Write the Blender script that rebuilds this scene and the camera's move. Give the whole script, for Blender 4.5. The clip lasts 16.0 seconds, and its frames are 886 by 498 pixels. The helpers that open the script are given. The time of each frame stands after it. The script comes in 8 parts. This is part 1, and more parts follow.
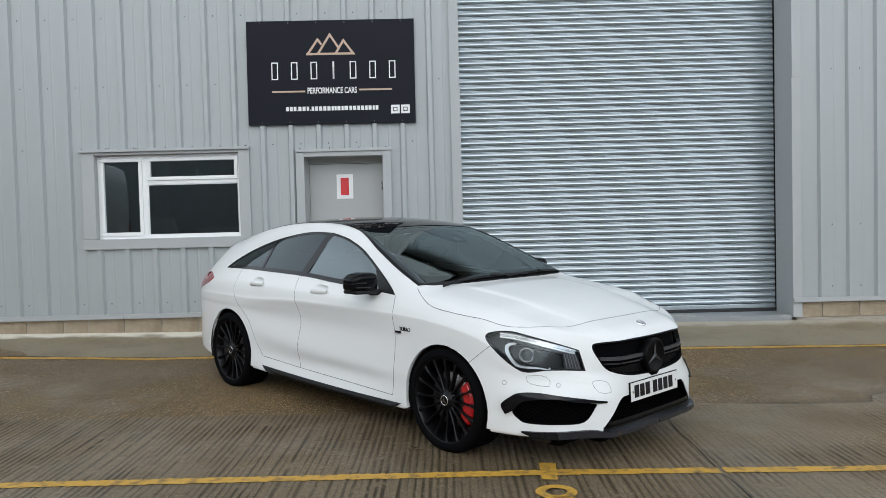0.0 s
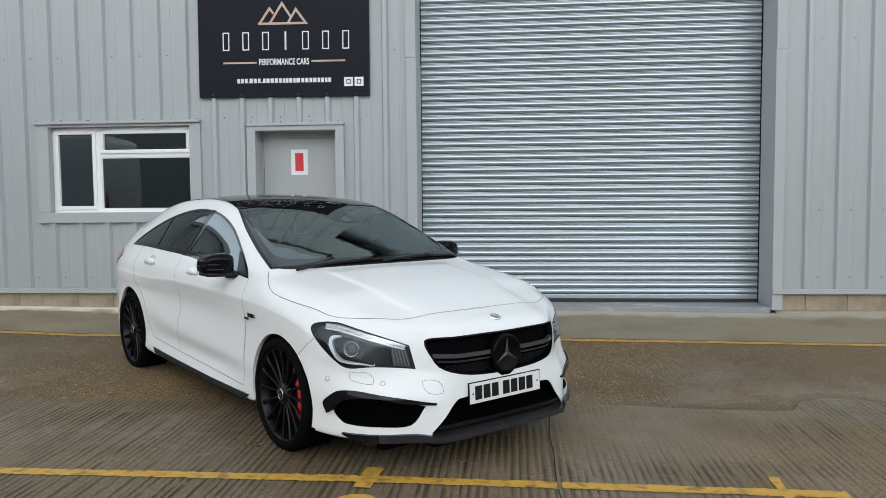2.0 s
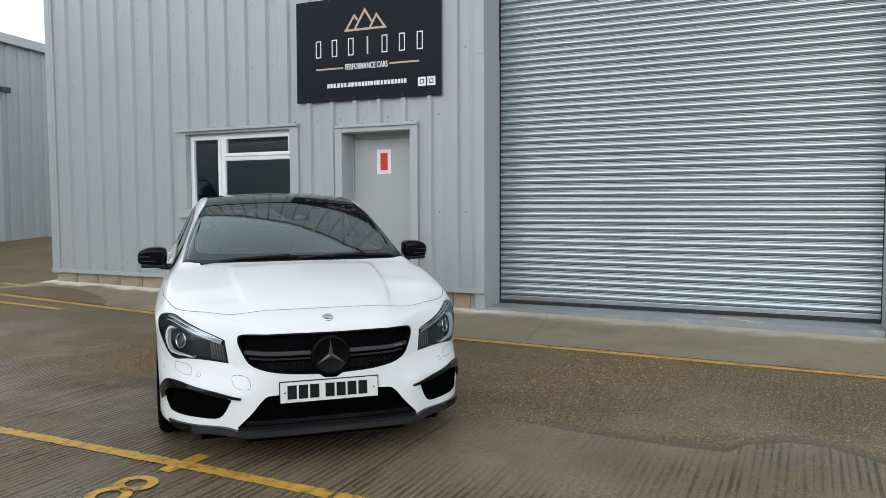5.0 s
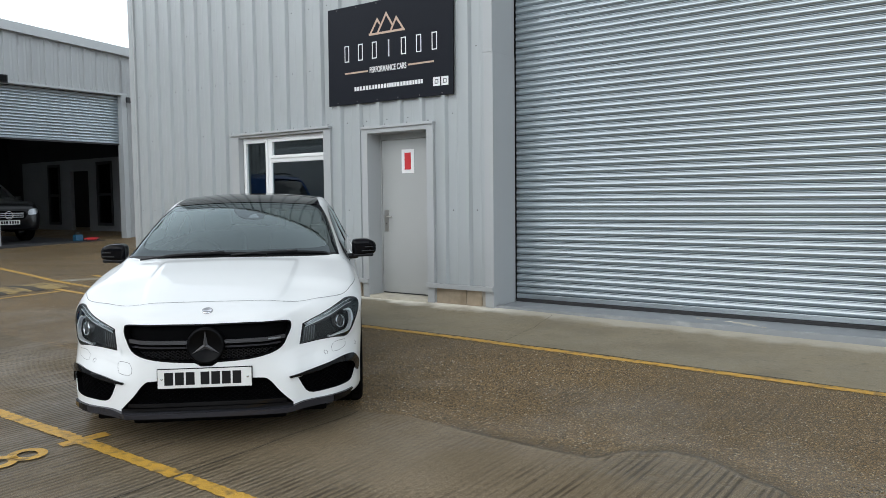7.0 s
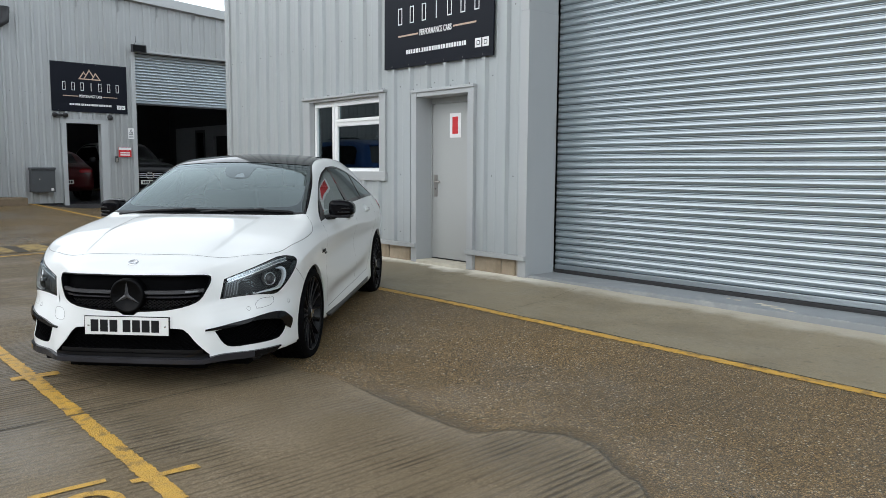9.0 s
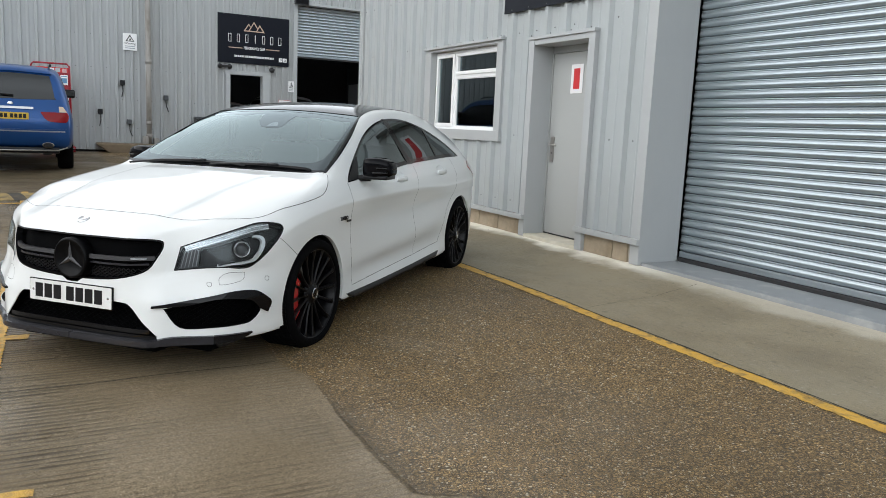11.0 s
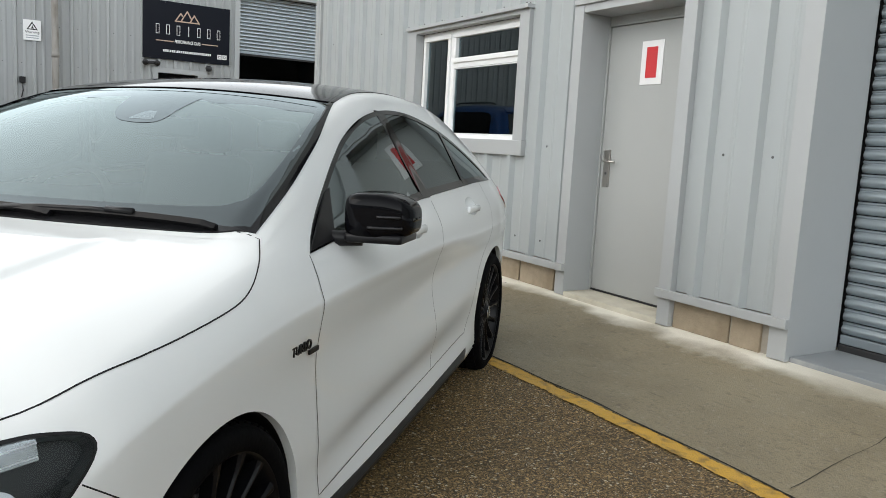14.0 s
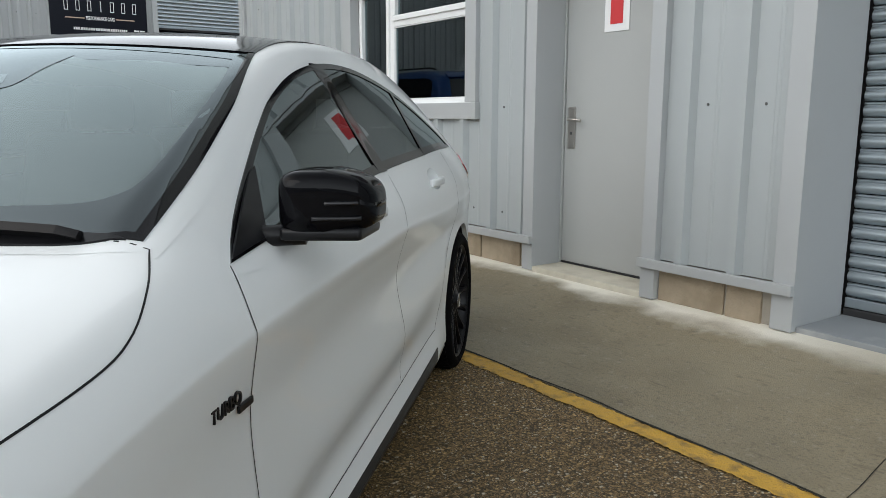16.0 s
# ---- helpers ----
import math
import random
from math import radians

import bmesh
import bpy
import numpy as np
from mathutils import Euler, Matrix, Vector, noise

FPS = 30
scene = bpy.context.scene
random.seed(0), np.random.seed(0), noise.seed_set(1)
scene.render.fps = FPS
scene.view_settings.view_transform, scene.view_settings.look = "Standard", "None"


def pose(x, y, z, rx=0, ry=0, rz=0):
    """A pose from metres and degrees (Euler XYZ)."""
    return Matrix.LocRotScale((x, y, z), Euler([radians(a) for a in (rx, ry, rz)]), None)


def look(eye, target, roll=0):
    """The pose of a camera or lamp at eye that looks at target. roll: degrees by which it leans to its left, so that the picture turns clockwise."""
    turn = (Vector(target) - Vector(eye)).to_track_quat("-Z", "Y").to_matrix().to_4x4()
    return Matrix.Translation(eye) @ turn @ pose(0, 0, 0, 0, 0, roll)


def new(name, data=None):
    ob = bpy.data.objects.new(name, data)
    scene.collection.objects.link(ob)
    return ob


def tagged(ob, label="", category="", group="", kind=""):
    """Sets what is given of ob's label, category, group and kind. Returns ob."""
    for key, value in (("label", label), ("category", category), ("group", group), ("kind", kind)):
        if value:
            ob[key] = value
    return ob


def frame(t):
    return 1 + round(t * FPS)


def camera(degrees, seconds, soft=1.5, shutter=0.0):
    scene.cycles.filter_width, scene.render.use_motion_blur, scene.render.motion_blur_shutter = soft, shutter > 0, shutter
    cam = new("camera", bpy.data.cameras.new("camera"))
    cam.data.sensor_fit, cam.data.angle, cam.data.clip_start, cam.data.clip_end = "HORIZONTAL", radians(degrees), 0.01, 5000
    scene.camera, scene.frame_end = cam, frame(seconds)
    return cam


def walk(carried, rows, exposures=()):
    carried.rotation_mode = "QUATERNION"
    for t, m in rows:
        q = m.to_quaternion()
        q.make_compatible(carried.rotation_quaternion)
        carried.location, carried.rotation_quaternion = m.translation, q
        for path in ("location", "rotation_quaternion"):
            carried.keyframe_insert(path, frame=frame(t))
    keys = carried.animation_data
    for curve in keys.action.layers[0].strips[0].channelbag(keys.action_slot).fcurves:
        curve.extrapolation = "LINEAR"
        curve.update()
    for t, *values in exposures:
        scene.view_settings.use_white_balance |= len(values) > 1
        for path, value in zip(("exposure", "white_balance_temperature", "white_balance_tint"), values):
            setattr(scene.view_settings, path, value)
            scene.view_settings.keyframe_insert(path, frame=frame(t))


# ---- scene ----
from mathutils.bvhtree import BVHTree
from mathutils import geometry, interpolate

cam = camera(60.2, 16.0, soft=0.5)
METRES, EYE, TILT, LEAN, TURN = 12.34, 1.3775, 0.0, 0.0, 0.2
ROWS = [
    (0.0, 0.0, 0.0, 0.0, -0.05, -1.98, 1.44),
    (0.5, 0.0208, 0.0047, -0.0015, -0.0, -2.54, 1.38),
    (1.0, 0.0421, 0.0183, -0.0022, 0.61, -3.04, 1.07),
    (1.5, 0.0682, 0.0307, -0.0017, 2.05, -3.41, 0.64),
    (2.0, 0.1006, 0.0376, -0.0007, 4.64, -3.55, 0.5),
    (2.5, 0.1299, 0.0492, -0.0022, 8.26, -3.57, 0.63),
    (3.0, 0.1579, 0.0571, -0.002, 12.11, -3.51, 0.88),
    (3.5, 0.1907, 0.0637, -0.0014, 16.3, -3.39, 0.92),
    (6.0, 0.3398, 0.1221, -0.0016, 30.31, -3.69, 0.24),
    (6.5, 0.3684, 0.1352, -0.0015, 33.27, -3.63, 0.52),
    (7.0, 0.3928, 0.1538, -0.0014, 36.26, -3.67, 0.63),
    (7.5, 0.4199, 0.1692, -0.0033, 39.04, -3.93, 0.6),
    (8.0, 0.4415, 0.187, -0.0037, 41.72, -4.45, 0.47),
    (8.5, 0.4544, 0.213, -0.0035, 44.63, -5.13, 0.16),
    (9.0, 0.4707, 0.2398, -0.0057, 48.31, -5.93, -0.36),
    (9.5, 0.4767, 0.2676, -0.0067, 52.33, -6.69, -0.98),
    (10.0, 0.4723, 0.3006, -0.0074, 56.54, -7.37, -1.6),
    (12.5, 0.3384, 0.4222, -0.0112, 65.67, -10.28, -3.16),
    (13.0, 0.2973, 0.4354, -0.0121, 64.87, -9.55, -3.03),
    (13.5, 0.2578, 0.4371, -0.012, 62.56, -8.57, -2.99),
    (14.0, 0.2201, 0.437, -0.0136, 58.94, -7.78, -3.14),
    (14.5, 0.1868, 0.4375, -0.0153, 54.96, -7.57, -2.92),
    (15.0, 0.1634, 0.4338, -0.0203, 52.19, -8.02, -2.26),
    (15.5, 0.1614, 0.4383, -0.0213, 51.8, -8.8, -1.04),
    (16.0, 0.1765, 0.4576, -0.0168, 54.32, -9.8, -0.21),
]
walk(cam, [(t, pose(0, 0, EYE, TILT, LEAN, TURN) @ pose(METRES * x, METRES * y, METRES * z, 90 + pitch, roll, yaw)) for t, x, y, z, yaw, pitch, roll in ROWS],
     exposures=[(0.0, 0.585, 6300, 10), (3.5, 0.61, 6350, 10), (7.0, 0.69, 6320, 10), (9.5, 0.82, 6400, 10), (12.5, 1.05, 6720, 11), (14.0, 0.97, 6750, 10), (15.0, 0.77, 6500, 10), (16.0, 0.77, 6550, 10)])

# ---- light: a bright overcast sky ----
world = bpy.data.worlds.new("overcast")
scene.world = world
world.use_nodes = True
wn, wl = world.node_tree.nodes, world.node_tree.links
sky = wn.new("ShaderNodeTexSky")
sky.sky_type, sky.sun_disc = "NISHITA", False
sky.sun_elevation, sky.sun_rotation = radians(48), radians(200)
sky.air_density, sky.dust_density, sky.ozone_density = 1.0, 6.0, 1.0
coord = wn.new("ShaderNodeTexCoord")
puff = wn.new("ShaderNodeTexNoise")
puff.inputs["Scale"].default_value, puff.inputs["Detail"].default_value = 3.0, 7
wl.new(coord.outputs["Generated"], puff.inputs["Vector"])
ramp = wn.new("ShaderNodeValToRGB")
ramp.color_ramp.elements[0].position, ramp.color_ramp.elements[0].color = 0.3, (5.5, 6.0, 6.4, 1)
ramp.color_ramp.elements[1].position, ramp.color_ramp.elements[1].color = 0.72, (6.8, 7.3, 7.65, 1)
wl.new(puff.outputs["Fac"], ramp.inputs["Fac"])
cover = wn.new("ShaderNodeMix")
cover.data_type = "RGBA"
cover.inputs["Factor"].default_value = 0.88
wl.new(sky.outputs["Color"], cover.inputs["A"])
wl.new(ramp.outputs["Color"], cover.inputs["B"])
# cloud is thinner and brighter towards the horizon
updown = wn.new("ShaderNodeSeparateXYZ")
wl.new(coord.outputs["Generated"], updown.inputs["Vector"])
fade = wn.new("ShaderNodeMapRange")
for key, val in (("From Min", 0.25), ("From Max", 0.95), ("To Min", 1.66), ("To Max", 0.38)):
    fade.inputs[key].default_value = val
wl.new(updown.outputs["Z"], fade.inputs["Value"])
dim = wn.new("ShaderNodeVectorMath")
dim.operation = "SCALE"
wn["Background"].inputs["Strength"].default_value = 0.125
wl.new(cover.outputs["Result"], dim.inputs[0])
wl.new(fade.outputs["Result"], dim.inputs["Scale"])
wl.new(dim.outputs["Vector"], wn["Background"].inputs["Color"])

sun = new("sun", bpy.data.lights.new("sun", "SUN"))
sun.data.energy, sun.data.angle, sun.data.color = 0.3, radians(35), (1.0, 0.97, 0.93)
sun.matrix_world = look((4, -12, 11), (0, 6, 0))

# ---- materials ----
def material(name, colour, rough=0.5, metal=0.0, scale=8.0, vary=0.12, bump=0.0, bump_scale=60.0, spec=0.5, coat=0.0, stain=0.0,
             stain_scale=0.7, stain_colour=(0.1, 0.09, 0.07), stretch=(1, 1, 1), stain_lo=0.48):
    """Principled paint with variation at two scales, fine relief and stains."""
    m = bpy.data.materials.new(name)
    m.use_nodes = True
    n, l = m.node_tree.nodes, m.node_tree.links
    b = n["Principled BSDF"]
    b.inputs["Roughness"].default_value, b.inputs["Metallic"].default_value = rough, metal
    b.inputs["Specular IOR Level"].default_value, b.inputs["Coat Weight"].default_value = spec, coat
    b.inputs["Coat Roughness"].default_value = 0.04
    tc, mp = n.new("ShaderNodeTexCoord"), n.new("ShaderNodeMapping")
    mp.inputs["Scale"].default_value = stretch
    l.new(tc.outputs["Object"], mp.inputs["Vector"])

    def noise_of(s, detail=5.0):
        t = n.new("ShaderNodeTexNoise")
        t.inputs["Scale"].default_value, t.inputs["Detail"].default_value = s, detail
        l.new(mp.outputs["Vector"], t.inputs["Vector"])
        return t
    base = n.new("ShaderNodeMix")
    base.data_type = "RGBA"
    base.inputs["A"].default_value = (*[c * (1 - vary) for c in colour], 1)
    base.inputs["B"].default_value = (*[min(1, c * (1 + vary)) for c in colour], 1)
    coarse = noise_of(scale)
    l.new(coarse.outputs["Fac"], base.inputs["Factor"])
    out = base.outputs["Result"]
    if stain:
        big = noise_of(stain_scale, 7.0)
        r = n.new("ShaderNodeMapRange")
        r.inputs["From Min"].default_value, r.inputs["From Max"].default_value = stain_lo, stain_lo + 0.22
        r.inputs["To Max"].default_value = stain
        l.new(big.outputs["Fac"], r.inputs["Value"])
        mix = n.new("ShaderNodeMix")
        mix.data_type = "RGBA"
        mix.inputs["B"].default_value = (*stain_colour, 1)
        l.new(r.outputs["Result"], mix.inputs["Factor"])
        l.new(out, mix.inputs["A"])
        out = mix.outputs["Result"]
    l.new(out, b.inputs["Base Color"])
    if rough > 0.15:
        rr = n.new("ShaderNodeMapRange")
        rr.inputs["To Min"].default_value, rr.inputs["To Max"].default_value = rough * 0.8, min(1, rough * 1.2)
        l.new(coarse.outputs["Fac"], rr.inputs["Value"])
        l.new(rr.outputs["Result"], b.inputs["Roughness"])
    if bump:
        fine, bp = noise_of(bump_scale, 3.0), n.new("ShaderNodeBump")
        bp.inputs["Strength"].default_value, bp.inputs["Distance"].default_value = bump, 0.01
        l.new(fine.outputs["Fac"], bp.inputs["Height"])
        l.new(bp.outputs["Normal"], b.inputs["Normal"])
    return m


def glass(name, tint, through_share, rough=0.0, ior=1.75, sheen=(0.86, 0.97, 1.0)):
    """Thin tinted glass: clear transmission with a mirror-like sheen by Fresnel."""
    m = bpy.data.materials.new(name)
    m.use_nodes = True
    n, l = m.node_tree.nodes, m.node_tree.links
    n.remove(n["Principled BSDF"])
    t, g, f, mix = n.new("ShaderNodeBsdfTransparent"), n.new("ShaderNodeBsdfGlossy"), n.new("ShaderNodeFresnel"), n.new("ShaderNodeMixShader")
    t.inputs["Color"].default_value = (*[c * through_share for c in tint], 1)
    g.inputs["Roughness"].default_value = rough
    g.inputs["Color"].default_value = (*sheen, 1)
    f.inputs["IOR"].default_value = ior
    l.new(f.outputs["Fac"], mix.inputs["Fac"])
    l.new(t.outputs["BSDF"], mix.inputs[1])
    l.new(g.outputs["BSDF"], mix.inputs[2])
    l.new(mix.outputs["Shader"], n["Material Output"].inputs["Surface"])
    return m


CLAD = material("grey_cladding", (0.385, 0.412, 0.417), 0.32, scale=2.5, vary=0.04, bump=0.03, bump_scale=25, stain=0.16, stain_scale=1.6, stain_colour=(0.36, 0.37, 0.36), stretch=(1, 1, 0.25))
CLAD_DULL = material("weathered_cladding", (0.36, 0.373, 0.375), 0.5, scale=2.5, vary=0.06, stain=0.3, stain_scale=1.2, stain_colour=(0.27, 0.27, 0.26), stretch=(1, 1, 0.2))
TRIM = material("grey_trim", (0.40, 0.415, 0.42), 0.42, scale=3, vary=0.05, stain=0.12, stain_scale=3, stain_colour=(0.33, 0.33, 0.31))
DOORPAINT = material("door_paint", (0.39, 0.40, 0.39), 0.42, scale=3, vary=0.03, bump=0.02, bump_scale=200)
GALV = material("galvanised_slats", (0.45, 0.505, 0.54), 0.36, metal=0.92, scale=9, vary=0.10, stretch=(0.3, 1, 1))
UPVC = material("white_upvc", (0.82, 0.83, 0.83), 0.25, scale=5, vary=0.02)
BLOCK = material("plinth_block", (0.35, 0.285, 0.205), 0.9, scale=14, vary=0.25, bump=0.6, bump_scale=110, stain=0.6, stain_scale=4, stain_colour=(0.22, 0.17, 0.11))
MORTAR = material("mortar", (0.36, 0.33, 0.28), 0.95, scale=20, vary=0.15, bump=0.4, bump_scale=160)
SIGNBLACK = material("sign_black", (0.006, 0.0075, 0.013), 0.45, spec=0.15, scale=3, vary=0.05)
WHITE = material("white_vinyl", (0.80, 0.80, 0.80), 0.4, vary=0.02)
ROSE = material("rose_gold_vinyl", (0.52, 0.37, 0.28), 0.4, vary=0.04)
RED = material("red_vinyl", (0.58, 0.025, 0.03), 0.4, vary=0.05)
SCREW = material("screw_steel", (0.12, 0.12, 0.12), 0.5, metal=0.5)
STEEL = material("brushed_steel", (0.42, 0.40, 0.37), 0.32, metal=0.9, scale=30, stretch=(1, 1, 0.1))
# near-black: the shade of the unlit rooms is put into this colour
ROOMSHADE = material("room_shade", (0.02, 0.021, 0.024), 0.8)
PANE = glass("window_pane", (0.55, 0.6, 0.62), 0.55, ior=1.8)
RUBBER = material("black_rubber", (0.018, 0.018, 0.019), 0.62, scale=30, vary=0.25)
PLASTIC = material("black_plastic", (0.016, 0.016, 0.017), 0.42, scale=30, vary=0.1)

# ---- helpers for building ----
def part(name, bm, mat, parent=None, label="", smooth=False):
    """Links a bmesh as one mesh object, under a thing or part if given."""
    me = bpy.data.meshes.new(name)
    bm.to_mesh(me)
    bm.free()
    me.materials.append(mat)
    if smooth:
        for p in me.polygons:
            p.use_smooth = True
    ob = new(name, me)
    if parent is not None:
        ob.parent = parent
    if label:
        tagged(ob, label)
    return ob


def box(bm, x0, x1, y0, y1, z0, z1, bevel=0.0):
    """Adds a block, its edges softened by bevel."""
    made = bmesh.ops.create_cube(bm, size=1.0)["verts"]
    for v in made:
        v.co = Vector((x0 + (v.co.x + 0.5) * (x1 - x0), y0 + (v.co.y + 0.5) * (y1 - y0), z0 + (v.co.z + 0.5) * (z1 - z0)))
    if bevel:
        edges = {e for v in made for e in v.link_edges}
        bmesh.ops.bevel(bm, geom=list(edges), offset=bevel, segments=2, affect="EDGES", profile=0.6)


def block(x0, x1, y0, y1, z0, z1, bevel=0.0):
    bm = bmesh.new()
    box(bm, x0, x1, y0, y1, z0, z1, bevel)
    return bm


def tube(points, radius, sides=10, closed=False):
    """A bmesh pipe along points."""
    bm = bmesh.new()
    pts = [Vector(p) for p in points]
    rings = []
    for i, p in enumerate(pts):
        a = pts[i - 1] if (i or closed) else p
        b = pts[(i + 1) % len(pts)] if (i < len(pts) - 1 or closed) else p
        q = (b - a).to_track_quat("Z", "Y")
        rings.append([bm.verts.new(p + q @ Vector((radius * math.cos(k * math.tau / sides), radius * math.sin(k * math.tau / sides), 0))) for k in range(sides)])
    for i in range(len(rings) - (0 if closed else 1)):
        a, b = rings[i], rings[(i + 1) % len(rings)]
        for k in range(sides):
            bm.faces.new((a[k], a[(k + 1) % sides], b[(k + 1) % sides], b[k]))
    if not closed:
        bm.faces.new(rings[0][::-1])
        bm.faces.new(rings[-1])
    bmesh.ops.recalc_face_normals(bm, faces=bm.faces)
    return bm


def lathe(profile, sides=48, axis="Y"):
    """A bmesh turned round an axis from (radius, along) points."""
    bm = bmesh.new()
    rings = []
    for r, a in profile:
        ring = []
        for k in range(sides):
            c, s = r * math.cos(k * math.tau / sides), r * math.sin(k * math.tau / sides)
            ring.append(bm.verts.new({"Y": (c, a, s), "Z": (c, s, a), "X": (a, c, s)}[axis]))
        rings.append(ring)
    for a, b in zip(rings, rings[1:]):
        for k in range(sides):
            bm.faces.new((a[k], a[(k + 1) % sides], b[(k + 1) % sides], b[k]))
    bmesh.ops.remove_doubles(bm, verts=bm.verts, dist=1e-5)
    bmesh.ops.recalc_face_normals(bm, faces=bm.faces)
    return bm


def flat(points, y, depth, flip=1):
    """A thin upright plate with an outline in x and z, its face at y, going back by depth."""
    bm = bmesh.new()
    front = [bm.verts.new((x, y, z)) for x, z in points]
    back = [bm.verts.new((x, y + depth, z)) for x, z in points]
    bm.faces.new(front)
    bm.faces.new(back[::-1])
    n = len(points)
    for i in range(n):
        bm.faces.new((front[i], back[i], back[(i + 1) % n], front[(i + 1) % n]))
    bmesh.ops.recalc_face_normals(bm, faces=bm.faces)
    return bm


def thing(name, label, category, m=None, group="", kind=""):
    ob = tagged(new(name), label, category, group, kind)
    ob.empty_display_size = 0.1
    if m is not None:
        ob.matrix_world = m
    return ob


def text_mesh(name, words, size, m, mat, parent, extrude=0.001, width=None, bold=0.0):
    """Words in the built-in font as a mesh, centred at m; width stretches them to that many metres."""
    cu = bpy.data.curves.new(name, "FONT")
    cu.body, cu.size, cu.align_x, cu.align_y, cu.extrude, cu.offset = words, size, "CENTER", "CENTER", extrude, bold
    tmp = new(name, cu)
    bpy.context.view_layer.update()
    me = bpy.data.meshes.new_from_object(tmp)
    bpy.data.objects.remove(tmp)
    if width:
        xs = [v.co.x for v in me.vertices]
        k = width / (max(xs) - min(xs))
        me.transform(Matrix.Diagonal((k, 1, 1, 1)))
    me.materials.clear()
    me.materials.append(mat)
    ob = new(name, me)
    ob.parent = parent
    ob.matrix_local = m
    return ob


# ---- the ground: one sheet, rising gently to the building and to the far side of the yard ----
def ground_z(x, y):
    z = np.interp(y, [-60, 2.5, 4.6, 7.72, 7.85, 8.6, 9.05, 9.2, 60], [-0.06, -0.03, -0.01, 0.054, 0.058, 0.075, 0.122, 0.138, 0.3])
    rise = np.interp(-x, [3.0, 6.9, 9.5, 14.0, 60.0], [0.0, 0.128, 0.285, 0.36, 0.4])
    z -= 0.011 * max(0.0, x - 0.5) if x < 12 else 0.1265
    return float(z + rise * np.interp(y, [7.8, 9.2, 13, 15], [1.0, 0.35, 0.6, 0.9]) * np.interp(y, [-10, 0], [0.6, 1.0]))


def sheet(name, xs, ys, lift, mat, parent=None, label="", kind=""):
    bm = bmesh.new()
    rows = [[bm.verts.new((x, y, ground_z(x, y) + lift)) for x in xs] for y in ys]
    for a, b in zip(rows, rows[1:]):
        for i in range(len(xs) - 1):
            bm.faces.new((a[i], a[i + 1], b[i + 1], b[i]))
    ob = part(name, bm, mat, parent, smooth=True)
    if label:
        tagged(ob, label, name.replace("_", " "), kind=kind)
    return ob


